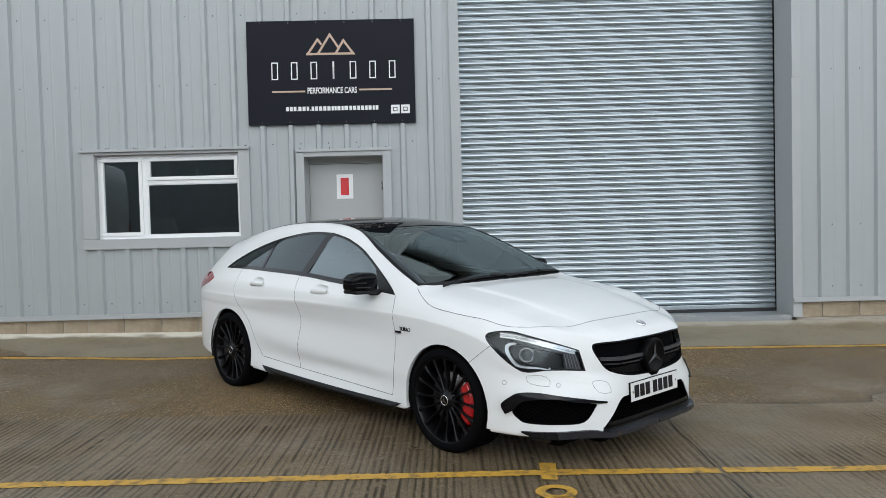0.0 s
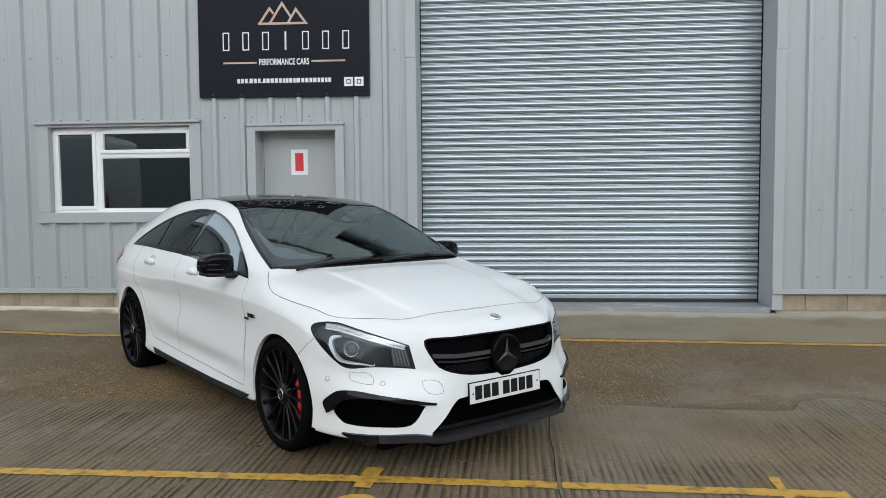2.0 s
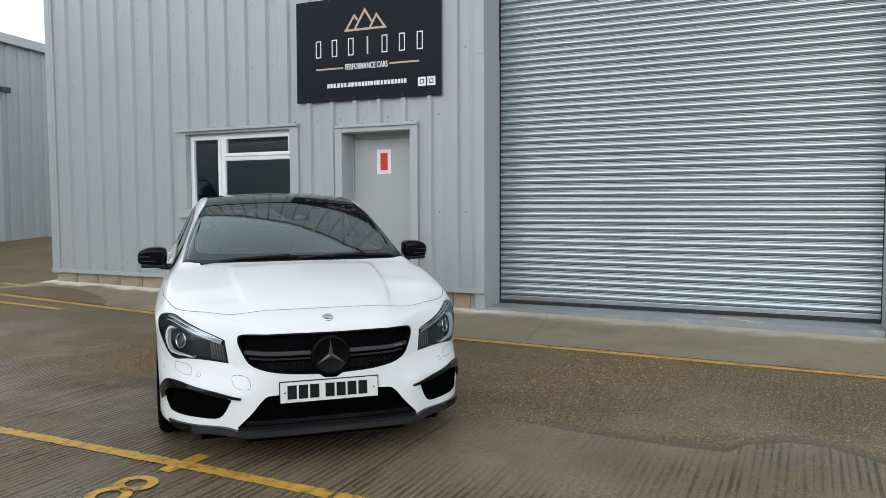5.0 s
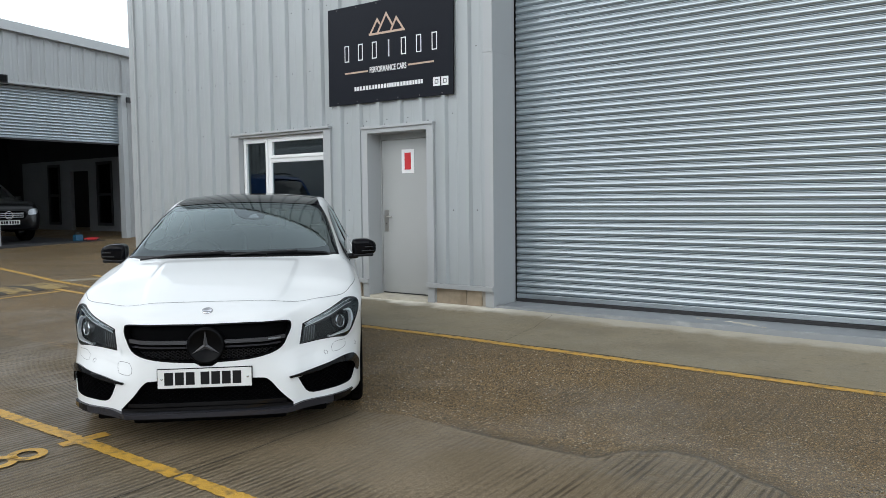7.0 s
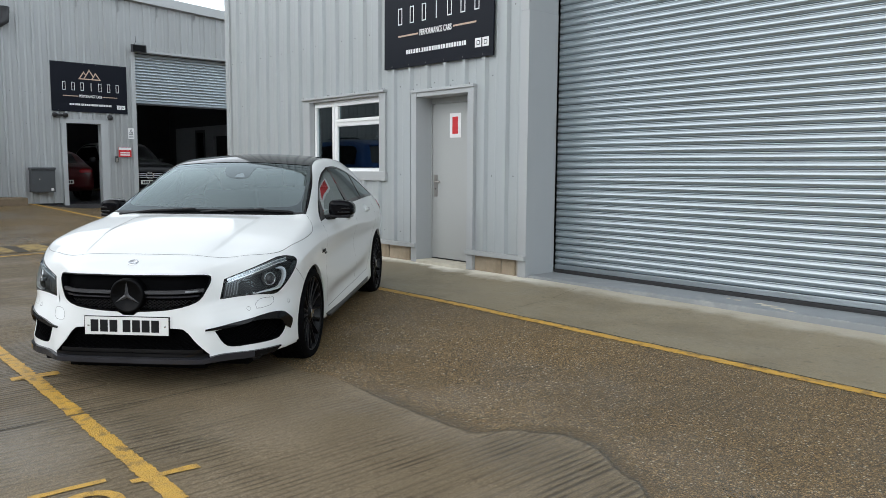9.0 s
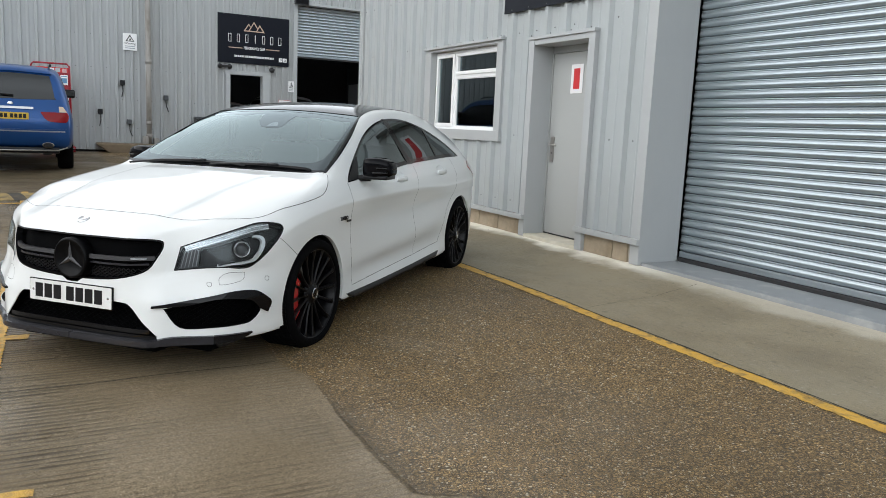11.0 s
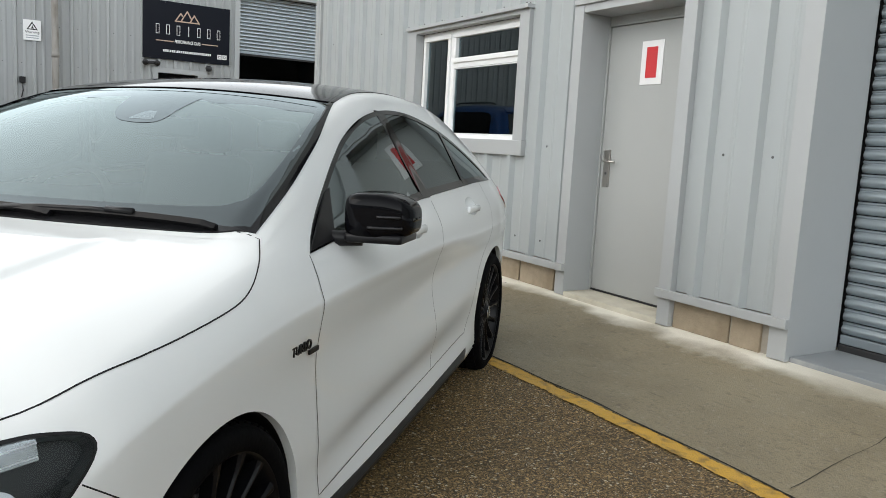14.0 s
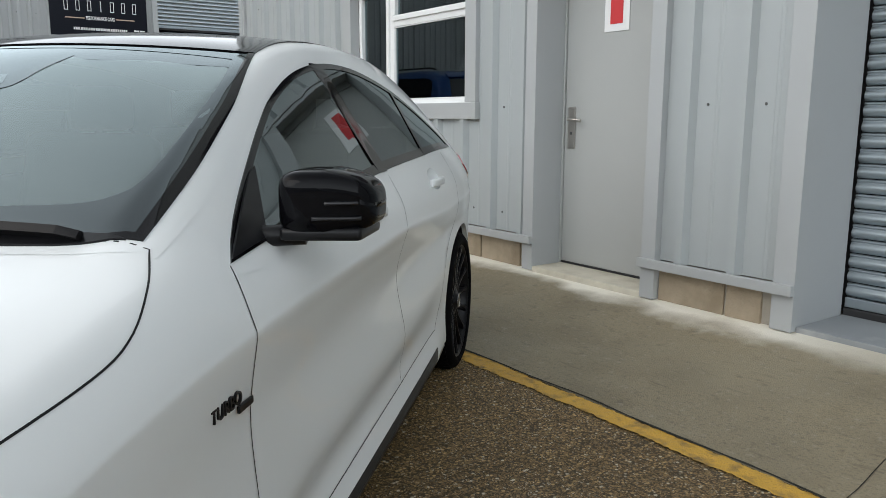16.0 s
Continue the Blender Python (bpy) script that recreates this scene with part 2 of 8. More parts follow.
def ground_material():
    """Wet brown exposed-aggregate and tamped concrete, changing over from one to the other."""
    m = bpy.data.materials.new("wet_yard_concrete")
    m.use_nodes = True
    n, l = m.node_tree.nodes, m.node_tree.links
    b = n["Principled BSDF"]
    b.inputs["Specular IOR Level"].default_value = 0.2
    tc = n.new("ShaderNodeTexCoord")

    def tex(kind, scale, vec=None, detail=4.0):
        t = n.new(kind)
        t.inputs["Scale"].default_value = scale
        if kind == "ShaderNodeTexNoise":
            t.inputs["Detail"].default_value = detail
        l.new(vec or tc.outputs["Object"], t.inputs["Vector"])
        return t

    def mixc(fac, a, c):
        x = n.new("ShaderNodeMix")
        x.data_type = "RGBA"
        for key, val in (("Factor", fac), ("A", a), ("B", c)):
            if isinstance(val, (tuple, float, int)):
                x.inputs[key].default_value = (*val, 1) if isinstance(val, tuple) else val
            else:
                l.new(val, x.inputs[key])
        return x.outputs["Result"]

    def rng(src, lo, hi, a=0.0, c=1.0):
        r = n.new("ShaderNodeMapRange")
        for key, val in (("From Min", lo), ("From Max", hi), ("To Min", a), ("To Max", c)):
            r.inputs[key].default_value = val
        l.new(src, r.inputs["Value"])
        return r.outputs["Result"]

    def calc(op, a, c):
        x = n.new("ShaderNodeMath")
        x.operation = op
        for i, val in enumerate((a, c)):
            if isinstance(val, (int, float)):
                x.inputs[i].default_value = val
            else:
                l.new(val, x.inputs[i])
        return x.outputs["Value"]
    sep = n.new("ShaderNodeSeparateXYZ")
    l.new(tc.outputs["Object"], sep.inputs["Vector"])
    X, Y = sep.outputs["X"], sep.outputs["Y"]
    wobble = tex("ShaderNodeTexNoise", 0.9, detail=6).outputs["Fac"]
    wob = calc("MULTIPLY", calc("SUBTRACT", wobble, 0.5), rng(X, 1.2, 2.6, 0.16, 0.26))
    # worn aggregate lies in the half of the yard towards the building, tamped concrete in front of it
    ramp = n.new("ShaderNodeValToRGB")
    ramp.color_ramp.interpolation = "EASE"
    stops = ((1.5, 5.52), (1.8, 5.58), (3.08, 5.58), (3.25, 5.78), (3.42, 5.88), (3.56, 5.87), (3.95, 5.71), (4.3, 5.46), (4.5, 5.40))
    for i, (sx, sy) in enumerate(stops):
        e = ramp.color_ramp.elements[i] if i < 2 else ramp.color_ramp.elements.new((sx - 1.5) / 3)
        e.position, e.color = (sx - 1.5) / 3, (sy - 5, sy - 5, sy - 5, 1)
    l.new(rng(X, 1.5, 4.5), ramp.inputs["Fac"])
    past = calc("SUBTRACT", calc("ADD", Y, wob), calc("ADD", ramp.outputs["Color"], 5.0))
    agg = rng(past, -0.03, 0.03)
    # the smooth slab breaks off in a pale worn edge with a darker hollow behind it
    broken_side = rng(X, 1.7, 2.4)
    pale_edge = calc("MULTIPLY", broken_side, calc("MULTIPLY", rng(past, -0.09, -0.03), rng(past, 0.01, -0.01)))
    hollow_edge = calc("MULTIPLY", broken_side, calc("MULTIPLY", rng(past, -0.005, 0.015), rng(past, 0.14, 0.03)))
    # wet film
    wetn = tex("ShaderNodeTexNoise", 0.35, detail=5).outputs["Fac"]
    wet = rng(wetn, 0.36, 0.6)
    stones = tex("ShaderNodeTexVoronoi", 82.0)
    stones2 = tex("ShaderNodeTexVoronoi", 165.0)
    sand = tex("ShaderNodeTexNoise", 45.0, detail=6).outputs["Fac"]
    big = tex("ShaderNodeTexNoise", 1.3, detail=8).outputs["Fac"]

    def pebbles(vor, share, lo, tan, pale):
        """Colour by cell: dark matrix stones, some tan, a few pale, with dark gaps between."""
        c = n.new("ShaderNodeSeparateColor")
        l.new(vor.outputs["Color"], c.inputs["Color"])
        base = mixc(c.outputs["Green"], lo, tuple(2.3 * q for q in lo))
        base = mixc(rng(c.outputs["Red"], share, share + 0.02), base, mixc(c.outputs["Blue"], tan, tuple(0.55 * q for q in tan)))
        base = mixc(rng(c.outputs["Red"], 0.93, 0.94), base, pale)
        return mixc(rng(vor.outputs["Distance"], 0.42, 0.62), base, (0.040, 0.029, 0.015)), c
    aggc, sepc = pebbles(stones, 0.72, (0.205, 0.130, 0.056), (0.92, 0.63, 0.29), (0.98, 0.90, 0.72))
    aggf, sepc2 = pebbles(stones2, 0.66, (0.195, 0.122, 0.051), (0.86, 0.59, 0.27), (0.94, 0.86, 0.69))
    aggc = mixc(rng(sand, 0.46, 0.54), aggc, aggf)
    isp = rng(sepc.outputs["Red"], 0.5, 0.9)
    isp2 = calc("MULTIPLY", rng(sepc2.outputs["Red"], 0.955, 0.965), rng(stones2.outputs["Distance"], 0.5, 0.4))
    fines = calc("ADD", calc("MULTIPLY", tex("ShaderNodeTexNoise", 150.0, detail=4).outputs["Fac"], 0.7), calc("MULTIPLY", sand, 0.3))
    conc = mixc(rng(fines, 0.38, 0.62), (0.135, 0.102, 0.062), (0.405, 0.322, 0.215))
    conc = mixc(calc("MULTIPLY", isp2, 0.85), conc, (0.55, 0.48, 0.37))
    conc = mixc(rng(big, 0.35, 0.65), mixc(0.45, conc, (0.15, 0.112, 0.062)), conc)
    col = mixc(agg, conc, aggc)
    col = mixc(calc("MULTIPLY", calc("MULTIPLY", pale_edge, rng(sand, 0.4, 0.6)), 0.6), col, (0.36, 0.29, 0.20))
    col = mixc(calc("MULTIPLY", hollow_edge, 0.55), col, (0.05, 0.037, 0.02))
    col = mixc(calc("MULTIPLY", rng(big, 0.3, 0.7), 0.4), mixc(0.35, col, (0.11, 0.08, 0.044)), col)
    col = mixc(calc("MULTIPLY", wet, 0.45), col, mixc(0.6, col, (0.03, 0.021, 0.011)))
    # fine grit, dark pits and pale grains
    grit = tex("ShaderNodeTexNoise", 210.0, detail=3).outputs["Fac"]
    col = mixc(calc("MULTIPLY", rng(grit, 0.46, 0.32), 0.55), col, (0.030, 0.021, 0.011))
    col = mixc(calc("MULTIPLY", rng(grit, 0.58, 0.72), 0.40), col, (0.62, 0.50, 0.34))
    base_col = col
    rough = calc("SUBTRACT", calc("ADD", 0.62, calc("MULTIPLY", sand, 0.2)), calc("MULTIPLY", wet, 0.30))
    # standing damp: smoother, shinier patches
    damp = calc("MULTIPLY", rng(tex("ShaderNodeTexNoise", 0.8, detail=7).outputs["Fac"], 0.45, 0.60), rng(Y, 7.4, 6.0))
    l.new(calc("SUBTRACT", rough, calc("MULTIPLY", damp, 0.20)), b.inputs["Roughness"])
    l.new(calc("ADD", 0.19, calc("MULTIPLY", damp, 0.28)), b.inputs["Specular IOR Level"])
    # tamped ridges across the bay, broken up
    wav = n.new("ShaderNodeTexWave")
    wav.wave_type, wav.bands_direction = "BANDS", "X"
    wav.inputs["Scale"].default_value, wav.inputs["Distortion"].default_value, wav.inputs["Detail"].default_value, wav.inputs["Detail Scale"].default_value = 7.6, 0.75, 3.0, 1.4
    mp = n.new("ShaderNodeMapping")
    mp.inputs["Rotation"].default_value, mp.inputs["Scale"].default_value = (0, 0, radians(2)), (1, 0.10, 1)
    l.new(tc.outputs["Object"], mp.inputs["Vector"])
    l.new(mp.outputs["Vector"], wav.inputs["Vector"])
    patchy = rng(tex("ShaderNodeTexNoise", 1.7, detail=6).outputs["Fac"], 0.40, 0.60)
    # floated smooth in the middle of the bay
    zone = calc("MAXIMUM", rng(X, 1.35, 1.05, 0.28, 1.0), rng(X, 2.55, 3.05, 0.28, 0.8))
    zone = calc("MAXIMUM", zone, rng(Y, 4.85, 4.4, 0.28, 0.85))
    broken = calc("MULTIPLY", calc("MULTIPLY", calc("MAXIMUM", patchy, rng(X, 1.6, 1.5, 0.38, 0.75)), zone), rng(tex("ShaderNodeTexNoise", 9.0, detail=4).outputs["Fac"], 0.28, 0.45))
    # the tamping rake left uneven streaks of several widths
    smp = n.new("ShaderNodeMapping")
    smp.inputs["Scale"].default_value = (26, 1.1, 1)
    l.new(tc.outputs["Object"], smp.inputs["Vector"])
    streak = rng(tex("ShaderNodeTexNoise", 1.0, smp.outputs["Vector"], 4).outputs["Fac"], 0.36, 0.62)
    rake = calc("ADD", calc("MULTIPLY", wav.outputs["Fac"], 0.55), calc("MULTIPLY", streak, 0.45))
    ridge = calc("MULTIPLY", rake, calc("MULTIPLY", calc("SUBTRACT", 1.0, agg), broken))
    groove = calc("MULTIPLY", rng(rake, 0.48, 0.26), calc("MULTIPLY", calc("SUBTRACT", 1.0, agg), broken))
    # the rake's tracks still show here and there in the worn half
    track = calc("MULTIPLY", calc("MULTIPLY", rng(rake, 0.42, 0.26), agg), rng(tex("ShaderNodeTexNoise", 1.1, detail=5).outputs["Fac"], 0.50, 0.62))
    groove = calc("MAXIMUM", groove, calc("MULTIPLY", track, 0.45))
    l.new(mixc(calc("MULTIPLY", groove, 0.9), base_col, (0.035, 0.025, 0.013)), b.inputs["Base Color"])
    h = calc("ADD", calc("MULTIPLY", calc("SUBTRACT", pale_edge, hollow_edge), 0.45), calc("ADD", calc("MULTIPLY", ridge, 0.9), calc("ADD", calc("MULTIPLY", sand, 0.22), calc("MULTIPLY", calc("MULTIPLY", isp, agg), 0.35))))
    bp = n.new("ShaderNodeBump")
    bp.inputs["Strength"].default_value, bp.inputs["Distance"].default_value = 0.95, 0.013
    l.new(h, bp.inputs["Height"])
    l.new(bp.outputs["Normal"], b.inputs["Normal"])
    return m


GROUND = ground_material()


def apron_material():
    """Damp mottled concrete, whitened by cement dust in an uneven band along the wall."""
    m = material("apron_concrete", (0.272, 0.226, 0.146), 0.5, scale=3.2, vary=0.22, bump=0.35, bump_scale=150, stain=0.6, stain_scale=1.3, stain_colour=(0.180, 0.145, 0.088))
    n, l = m.node_tree.nodes, m.node_tree.links
    b = n["Principled BSDF"]
    src = b.inputs["Base Color"].links[0].from_socket
    tc = n.new("ShaderNodeTexCoord")

    def noise_of(s, d):
        t = n.new("ShaderNodeTexNoise")
        t.inputs["Scale"].default_value, t.inputs["Detail"].default_value = s, d
        l.new(tc.outputs["Object"], t.inputs["Vector"])
        return t.outputs["Fac"]

    def rng(sock, lo, hi, c=1.0):
        r = n.new("ShaderNodeMapRange")
        r.inputs["From Min"].default_value, r.inputs["From Max"].default_value, r.inputs["To Max"].default_value = lo, hi, c
        l.new(sock, r.inputs["Value"])
        return r.outputs["Result"]

    def mix(f, a, c):
        x = n.new("ShaderNodeMix")
        x.data_type = "RGBA"
        l.new(f, x.inputs["Factor"])
        l.new(a, x.inputs["A"])
        x.inputs["B"].default_value = (*c, 1)
        return x.outputs["Result"]
    fine = noise_of(85, 6)
    col = mix(rng(fine, 0.50, 0.68, 0.55), src, (0.11, 0.09, 0.06))
    col = mix(rng(noise_of(2.2, 9), 0.50, 0.66, 0.35), col, (0.13, 0.103, 0.062))
    col = mix(rng(noise_of(0.9, 8), 0.5, 0.66, 0.45), col, (0.30, 0.26, 0.18))
    col = mix(rng(noise_of(38, 5), 0.6, 0.72, 0.6), col, (0.36, 0.32, 0.25))
    # pits and drag marks along the trowel's way
    drag = n.new("ShaderNodeMapping")
    drag.inputs["Scale"].default_value = (5, 20, 1)
    l.new(tc.outputs["Object"], drag.inputs["Vector"])
    pit = n.new("ShaderNodeTexNoise")
    pit.inputs["Scale"].default_value, pit.inputs["Detail"].default_value = 1.6, 7
    l.new(drag.outputs["Vector"], pit.inputs["Vector"])
    col = mix(rng(pit.outputs["Fac"], 0.58, 0.72, 0.36), col, (0.085, 0.068, 0.042))
    col = mix(rng(noise_of(16, 6), 0.61, 0.70, 0.4), col, (0.08, 0.064, 0.04))
    sep = n.new("ShaderNodeSeparateXYZ")
    l.new(tc.outputs["Object"], sep.inputs["Vector"])
    add = n.new("ShaderNodeMath")
    add.operation = "MULTIPLY_ADD"
    l.new(noise_of(2.6, 7), add.inputs[0])
    add.inputs[1].default_value = 0.55
    l.new(sep.outputs["Y"], add.inputs[2])
    strong = n.new("ShaderNodeMapRange")
    for key, val in (("From Min", 0.1), ("From Max", 0.7), ("To Min", 1.0), ("To Max", 0.35)):
        strong.inputs[key].default_value = val
    l.new(sep.outputs["X"], strong.inputs["Value"])
    both_ways = n.new("ShaderNodeMath")
    both_ways.operation = "MULTIPLY"
    l.new(rng(add.outputs["Value"], 9.17, 9.34, 1.0), both_ways.inputs[0])
    l.new(strong.outputs["Result"], both_ways.inputs[1])
    col = mix(both_ways.outputs["Value"], col, (0.82, 0.78, 0.68))
    l.new(col, b.inputs["Base Color"])
    return m


APRON = apron_material()
LIME = material("pale_cement_edge", (0.60, 0.56, 0.46), 0.8, scale=9, vary=0.2, bump=0.4, bump_scale=90, stain=0.5, stain_scale=5, stain_colour=(0.36, 0.31, 0.22))
GREYFLOOR = material("grey_floor_paint", (0.25, 0.265, 0.275), 0.4, scale=4, vary=0.1, stain=0.6, stain_scale=5, stain_colour=(0.50, 0.50, 0.48), stain_lo=0.55)
YELLOW = material("worn_yellow_paint", (0.60, 0.345, 0.05), 0.5, scale=18, vary=0.25, bump=0.5, bump_scale=110, stain=0.9, stain_scale=16, stain_colour=(0.15, 0.10, 0.045), stain_lo=0.5)

xs = sorted({-300, -120, -60, 60, 120, 300, *np.arange(-30, 30.1, 1.0)})
ys = sorted({-300, -120, -60, -20, -10, 60, 120, 300, *np.arange(-6, 7.6, 0.75), 7.72, 7.85, 8.2, 8.6, 8.9, 9.05, 9.2, *np.arange(10, 30, 1.0)})
sheet("ground", xs, ys, 0.0, GROUND, None, "wet brown tamped concrete yard with worn aggregate", "structure")
sheet("apron", [*np.arange(-6.95, 30, 0.5)], [7.81, 8.2, 8.6, 8.9, 9.0, 9.1, 9.2, 9.75], 0.004, APRON, None, "damp grey concrete strip along the building", "structure")


def ragged_strip(name, x0, x1, y, width, lift, mat, label, worn=0.017, step=0.012, parent=None):
    """A painted line along x with crumbling edges, hugging the ground."""
    bm = bmesh.new()
    a, b = [], []
    n = int(abs(x1 - x0) / step)
    for i in range(n + 1):
        x = x0 + (x1 - x0) * i / n
        lo = y - width / 2 + worn * (0.4 * noise.noise((x * 5, y, 0)) + 0.6 * noise.noise((x * 27, y, 4)) + 0.5 * noise.noise((x * 61, y, 8)))
        hi = y + width / 2 + worn * (0.4 * noise.noise((x * 5, y, 7)) + 0.6 * noise.noise((x * 27, y, 2)) + 0.5 * noise.noise((x * 61, y, 9)))
        a.append(bm.verts.new((x, lo, ground_z(x, lo) + lift)))
        b.append(bm.verts.new((x, hi, ground_z(x, hi) + lift)))
    for i in range(n):
        bm.faces.new((a[i], a[i + 1], b[i + 1], b[i]))
    ob = part(name, bm, mat, parent)
    if label:
        tagged(ob, label, "painted line", kind="structure")
    return ob


ragged_strip("bay_line", -30, 30, 7.762, 0.09, 0.004, YELLOW, "worn yellow painted line along the concrete strip")
ragged_strip("bay_line", -7.0, 1.475, 4.165, 0.085, 0.004, YELLOW, "worn yellow painted line across the bays")
ragged_strip("bay_line", 1.50, 2.85, 4.165, 0.085, 0.004, YELLOW, "worn yellow painted line across the bays")

# ---- the unit: clad front with plinth, window, door and roller shutter ----
WALL_Y, TOP = 9.17, 6.0
OPEN_L, OPEN_R, SHUT_Y, SHUT_TOP, DOOR_Y = 0.215, 4.14, 9.62, 5.1, 9.385
DOOR_L, DOOR_R, DOOR_T = -1.66, -0.725, 2.20
WIN_L, WIN_R, WIN_B, WIN_T = -4.17, -2.44, 1.275, 2.285
RIB = 0.3335


def cladding(name, pieces, ribs, y=WALL_Y, mat=None, face=-1, m=None, label="", depth=0.044, minor=0.0035):
    """Ribbed sheets: pieces are (x0, x1, z0, z1); ribs the x of each raised rib. face: towards -y."""
    bm = bmesh.new()
    for x0, x1, z0, z1 in pieces:
        line = [(x0, 0.0)]
        for r in sorted(ribs):
            for dx, d in ((-0.042, 0.0), (-0.023, depth), (0.023, depth), (0.042, 0.0)):
                if x0 < r + dx < x1:
                    line.append((r + dx, d))
            for dx, d in ((0.167 - 0.007 - 2 * minor, 0.0), (0.167 - 0.007, minor), (0.167 + 0.007, minor), (0.167 + 0.007 + 2 * minor, 0.0)):
                if x0 < r + dx < x1:
                    line.append((r + dx, d))
        line.append((x1, 0.0))
        lo = [bm.verts.new((x, y + face * d, z0)) for x, d in line]
        hi = [bm.verts.new((x, y + face * d, z1)) for x, d in line]
        bk = [bm.verts.new((x, y - face * 0.06, z)) for x, z in ((x0, z0), (x1, z0), (x1, z1), (x0, z1))]
        for i in range(len(line) - 1):
            bm.faces.new((lo[i], lo[i + 1], hi[i + 1], hi[i]))
        bm.faces.new(bk)
        bm.faces.new((lo[0], hi[0], bk[3], bk[0]))
        bm.faces.new((lo[-1], bk[1], bk[2], hi[-1]))
        bm.faces.new([*lo[::-1], bk[0], bk[1]])
        bm.faces.new([*hi, bk[2], bk[3]])
    bmesh.ops.recalc_face_normals(bm, faces=bm.faces)
    ob = part(name, bm, mat or CLAD)
    tagged(ob, label, "wall", kind="structure")
    if m is not None:
        ob.matrix_world = m
    return ob


ribs_left = [-0.475 - RIB * k for k in range(-3, 21)]
ribs_right = [4.504 + 0.338 * k for k in range(80)]
LEFT_END = -6.87
Z0 = 0.37
wall_front = cladding("wall_front", [
    (LEFT_END, WIN_L - 0.02, Z0, TOP), (WIN_L - 0.02, WIN_R + 0.02, Z0, WIN_B - 0.03), (WIN_L - 0.02, WIN_R + 0.02, WIN_T + 0.02, TOP), (WIN_R + 0.02, DOOR_L - 0.03, Z0, TOP),
    (DOOR_L - 0.03, DOOR_R + 0.03, DOOR_T + 0.07, TOP), (DOOR_R + 0.03, OPEN_L - 0.04, Z0, TOP)], ribs_left, label="grey ribbed metal cladding of the unit's front")
wall_front_2 = cladding("wall_front_2", [(OPEN_R + 0.02, 26.0, Z0, TOP)], ribs_right, label="grey ribbed metal cladding past the shutter")
cladding("wall_lintel", [(OPEN_L - 0.02, OPEN_R + 0.02, SHUT_TOP, TOP)], [], label="grey metal panel over the shutter")


def structure(name, bm, mat, label, category="wall", smooth=False):
    return tagged(part(name, bm, mat, smooth=smooth), label, category, kind="structure")


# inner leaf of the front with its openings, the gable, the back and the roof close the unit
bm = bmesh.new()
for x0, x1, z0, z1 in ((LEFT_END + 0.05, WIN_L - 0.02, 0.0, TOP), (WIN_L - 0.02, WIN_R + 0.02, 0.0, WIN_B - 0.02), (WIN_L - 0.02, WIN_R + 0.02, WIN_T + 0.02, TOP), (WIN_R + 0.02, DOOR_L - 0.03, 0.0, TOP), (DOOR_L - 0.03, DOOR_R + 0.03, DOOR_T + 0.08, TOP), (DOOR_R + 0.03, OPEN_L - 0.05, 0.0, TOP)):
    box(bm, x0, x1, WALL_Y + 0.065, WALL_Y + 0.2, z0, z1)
structure("wall_inner_leaf", bm, ROOMSHADE, "inner leaf of the front wall in near-black room shade")
structure("wall_back", block(LEFT_END + 0.05, 26, 19.0, 19.2, 0, TOP), ROOMSHADE, "plain back wall of the unit")
structure("wall_partition", block(-0.2, -0.1, 9.4, 19.0, 0, TOP - 0.1), ROOMSHADE, "plain inner partition wall")
structure("wall_right", block(26.0, 26.2, 9.2, 19.2, 0, TOP), CLAD, "plain end wall of the terrace")
structure("ceiling", block(LEFT_END, 26.2, 9.1, 19.3, TOP, TOP + 0.15), CLAD, "flat roof of the unit", "roof")
structure("floor_inside", block(LEFT_END + 0.2, 26, 9.75, 19.0, -0.1, 0.18), GREYFLOOR, "grey painted floor of the unit", "floor")
gable_ribs = [9.35 + RIB * k for k in range(29)]
gable = cladding("wall_gable", [(WALL_Y + 0.0, 19.1, 0.3, TOP)], gable_ribs, y=0.0, label="grey ribbed cladding of the unit's side", m=Matrix.Translation((LEFT_END, 0, 0)) @ Matrix(((0, 1, 0, 0), (1, 0, 0, 0), (0, 0, 1, 0), (0, 0, 0, 1))))
structure("corner_trim", block(LEFT_END - 0.035, LEFT_END + 0.12, WALL_Y - 0.036, WALL_Y + 0.12, 0.3, TOP, 0.004), TRIM, "folded grey metal corner trim", "trim")

# drip trim and plinth
for x0, x1 in ((LEFT_END, DOOR_L + 0.004), (DOOR_R - 0.004, OPEN_L + 0.004), (OPEN_R - 0.004, 26.0)):
    z = 0.322
    xx = x0
    while xx < x1 - 0.01:
        nx = min(xx + 3.0, x1)
        structure("drip_trim", block(xx, nx - 0.003, WALL_Y - 0.082, WALL_Y - 0.0515, z, z + 0.054, 0.004), TRIM, "folded grey metal drip trim", "trim")
        xx = nx

# window trim: head, jambs and sill flashing
def trim(name, x0, x1, z0, z1, y0=WALL_Y - 0.042, y1=WALL_Y + 0.03, parent=None):
    return structure(name, block(x0, x1, y0, y1, z0, z1, 0.004), TRIM, "folded grey metal flashing", "trim")


trim("window_trim", -4.34, -2.305, 2.312, 2.345, WALL_Y - 0.075)
trim("window_trim", -4.32, WIN_L + 0.003, 1.279, 2.312, y1=WALL_Y + 0.048)
trim("window_trim", WIN_R - 0.003, -2.315, 1.279, 2.312, y1=WALL_Y + 0.048)
trim("window_trim", -4.33, -2.305, 1.155, 1.277, WALL_Y - 0.05, WALL_Y + 0.048)
trim("window_trim", WIN_L + 0.003, WIN_R - 0.003, 2.28, 2.312, WALL_Y - 0.04, WALL_Y + 0.048)
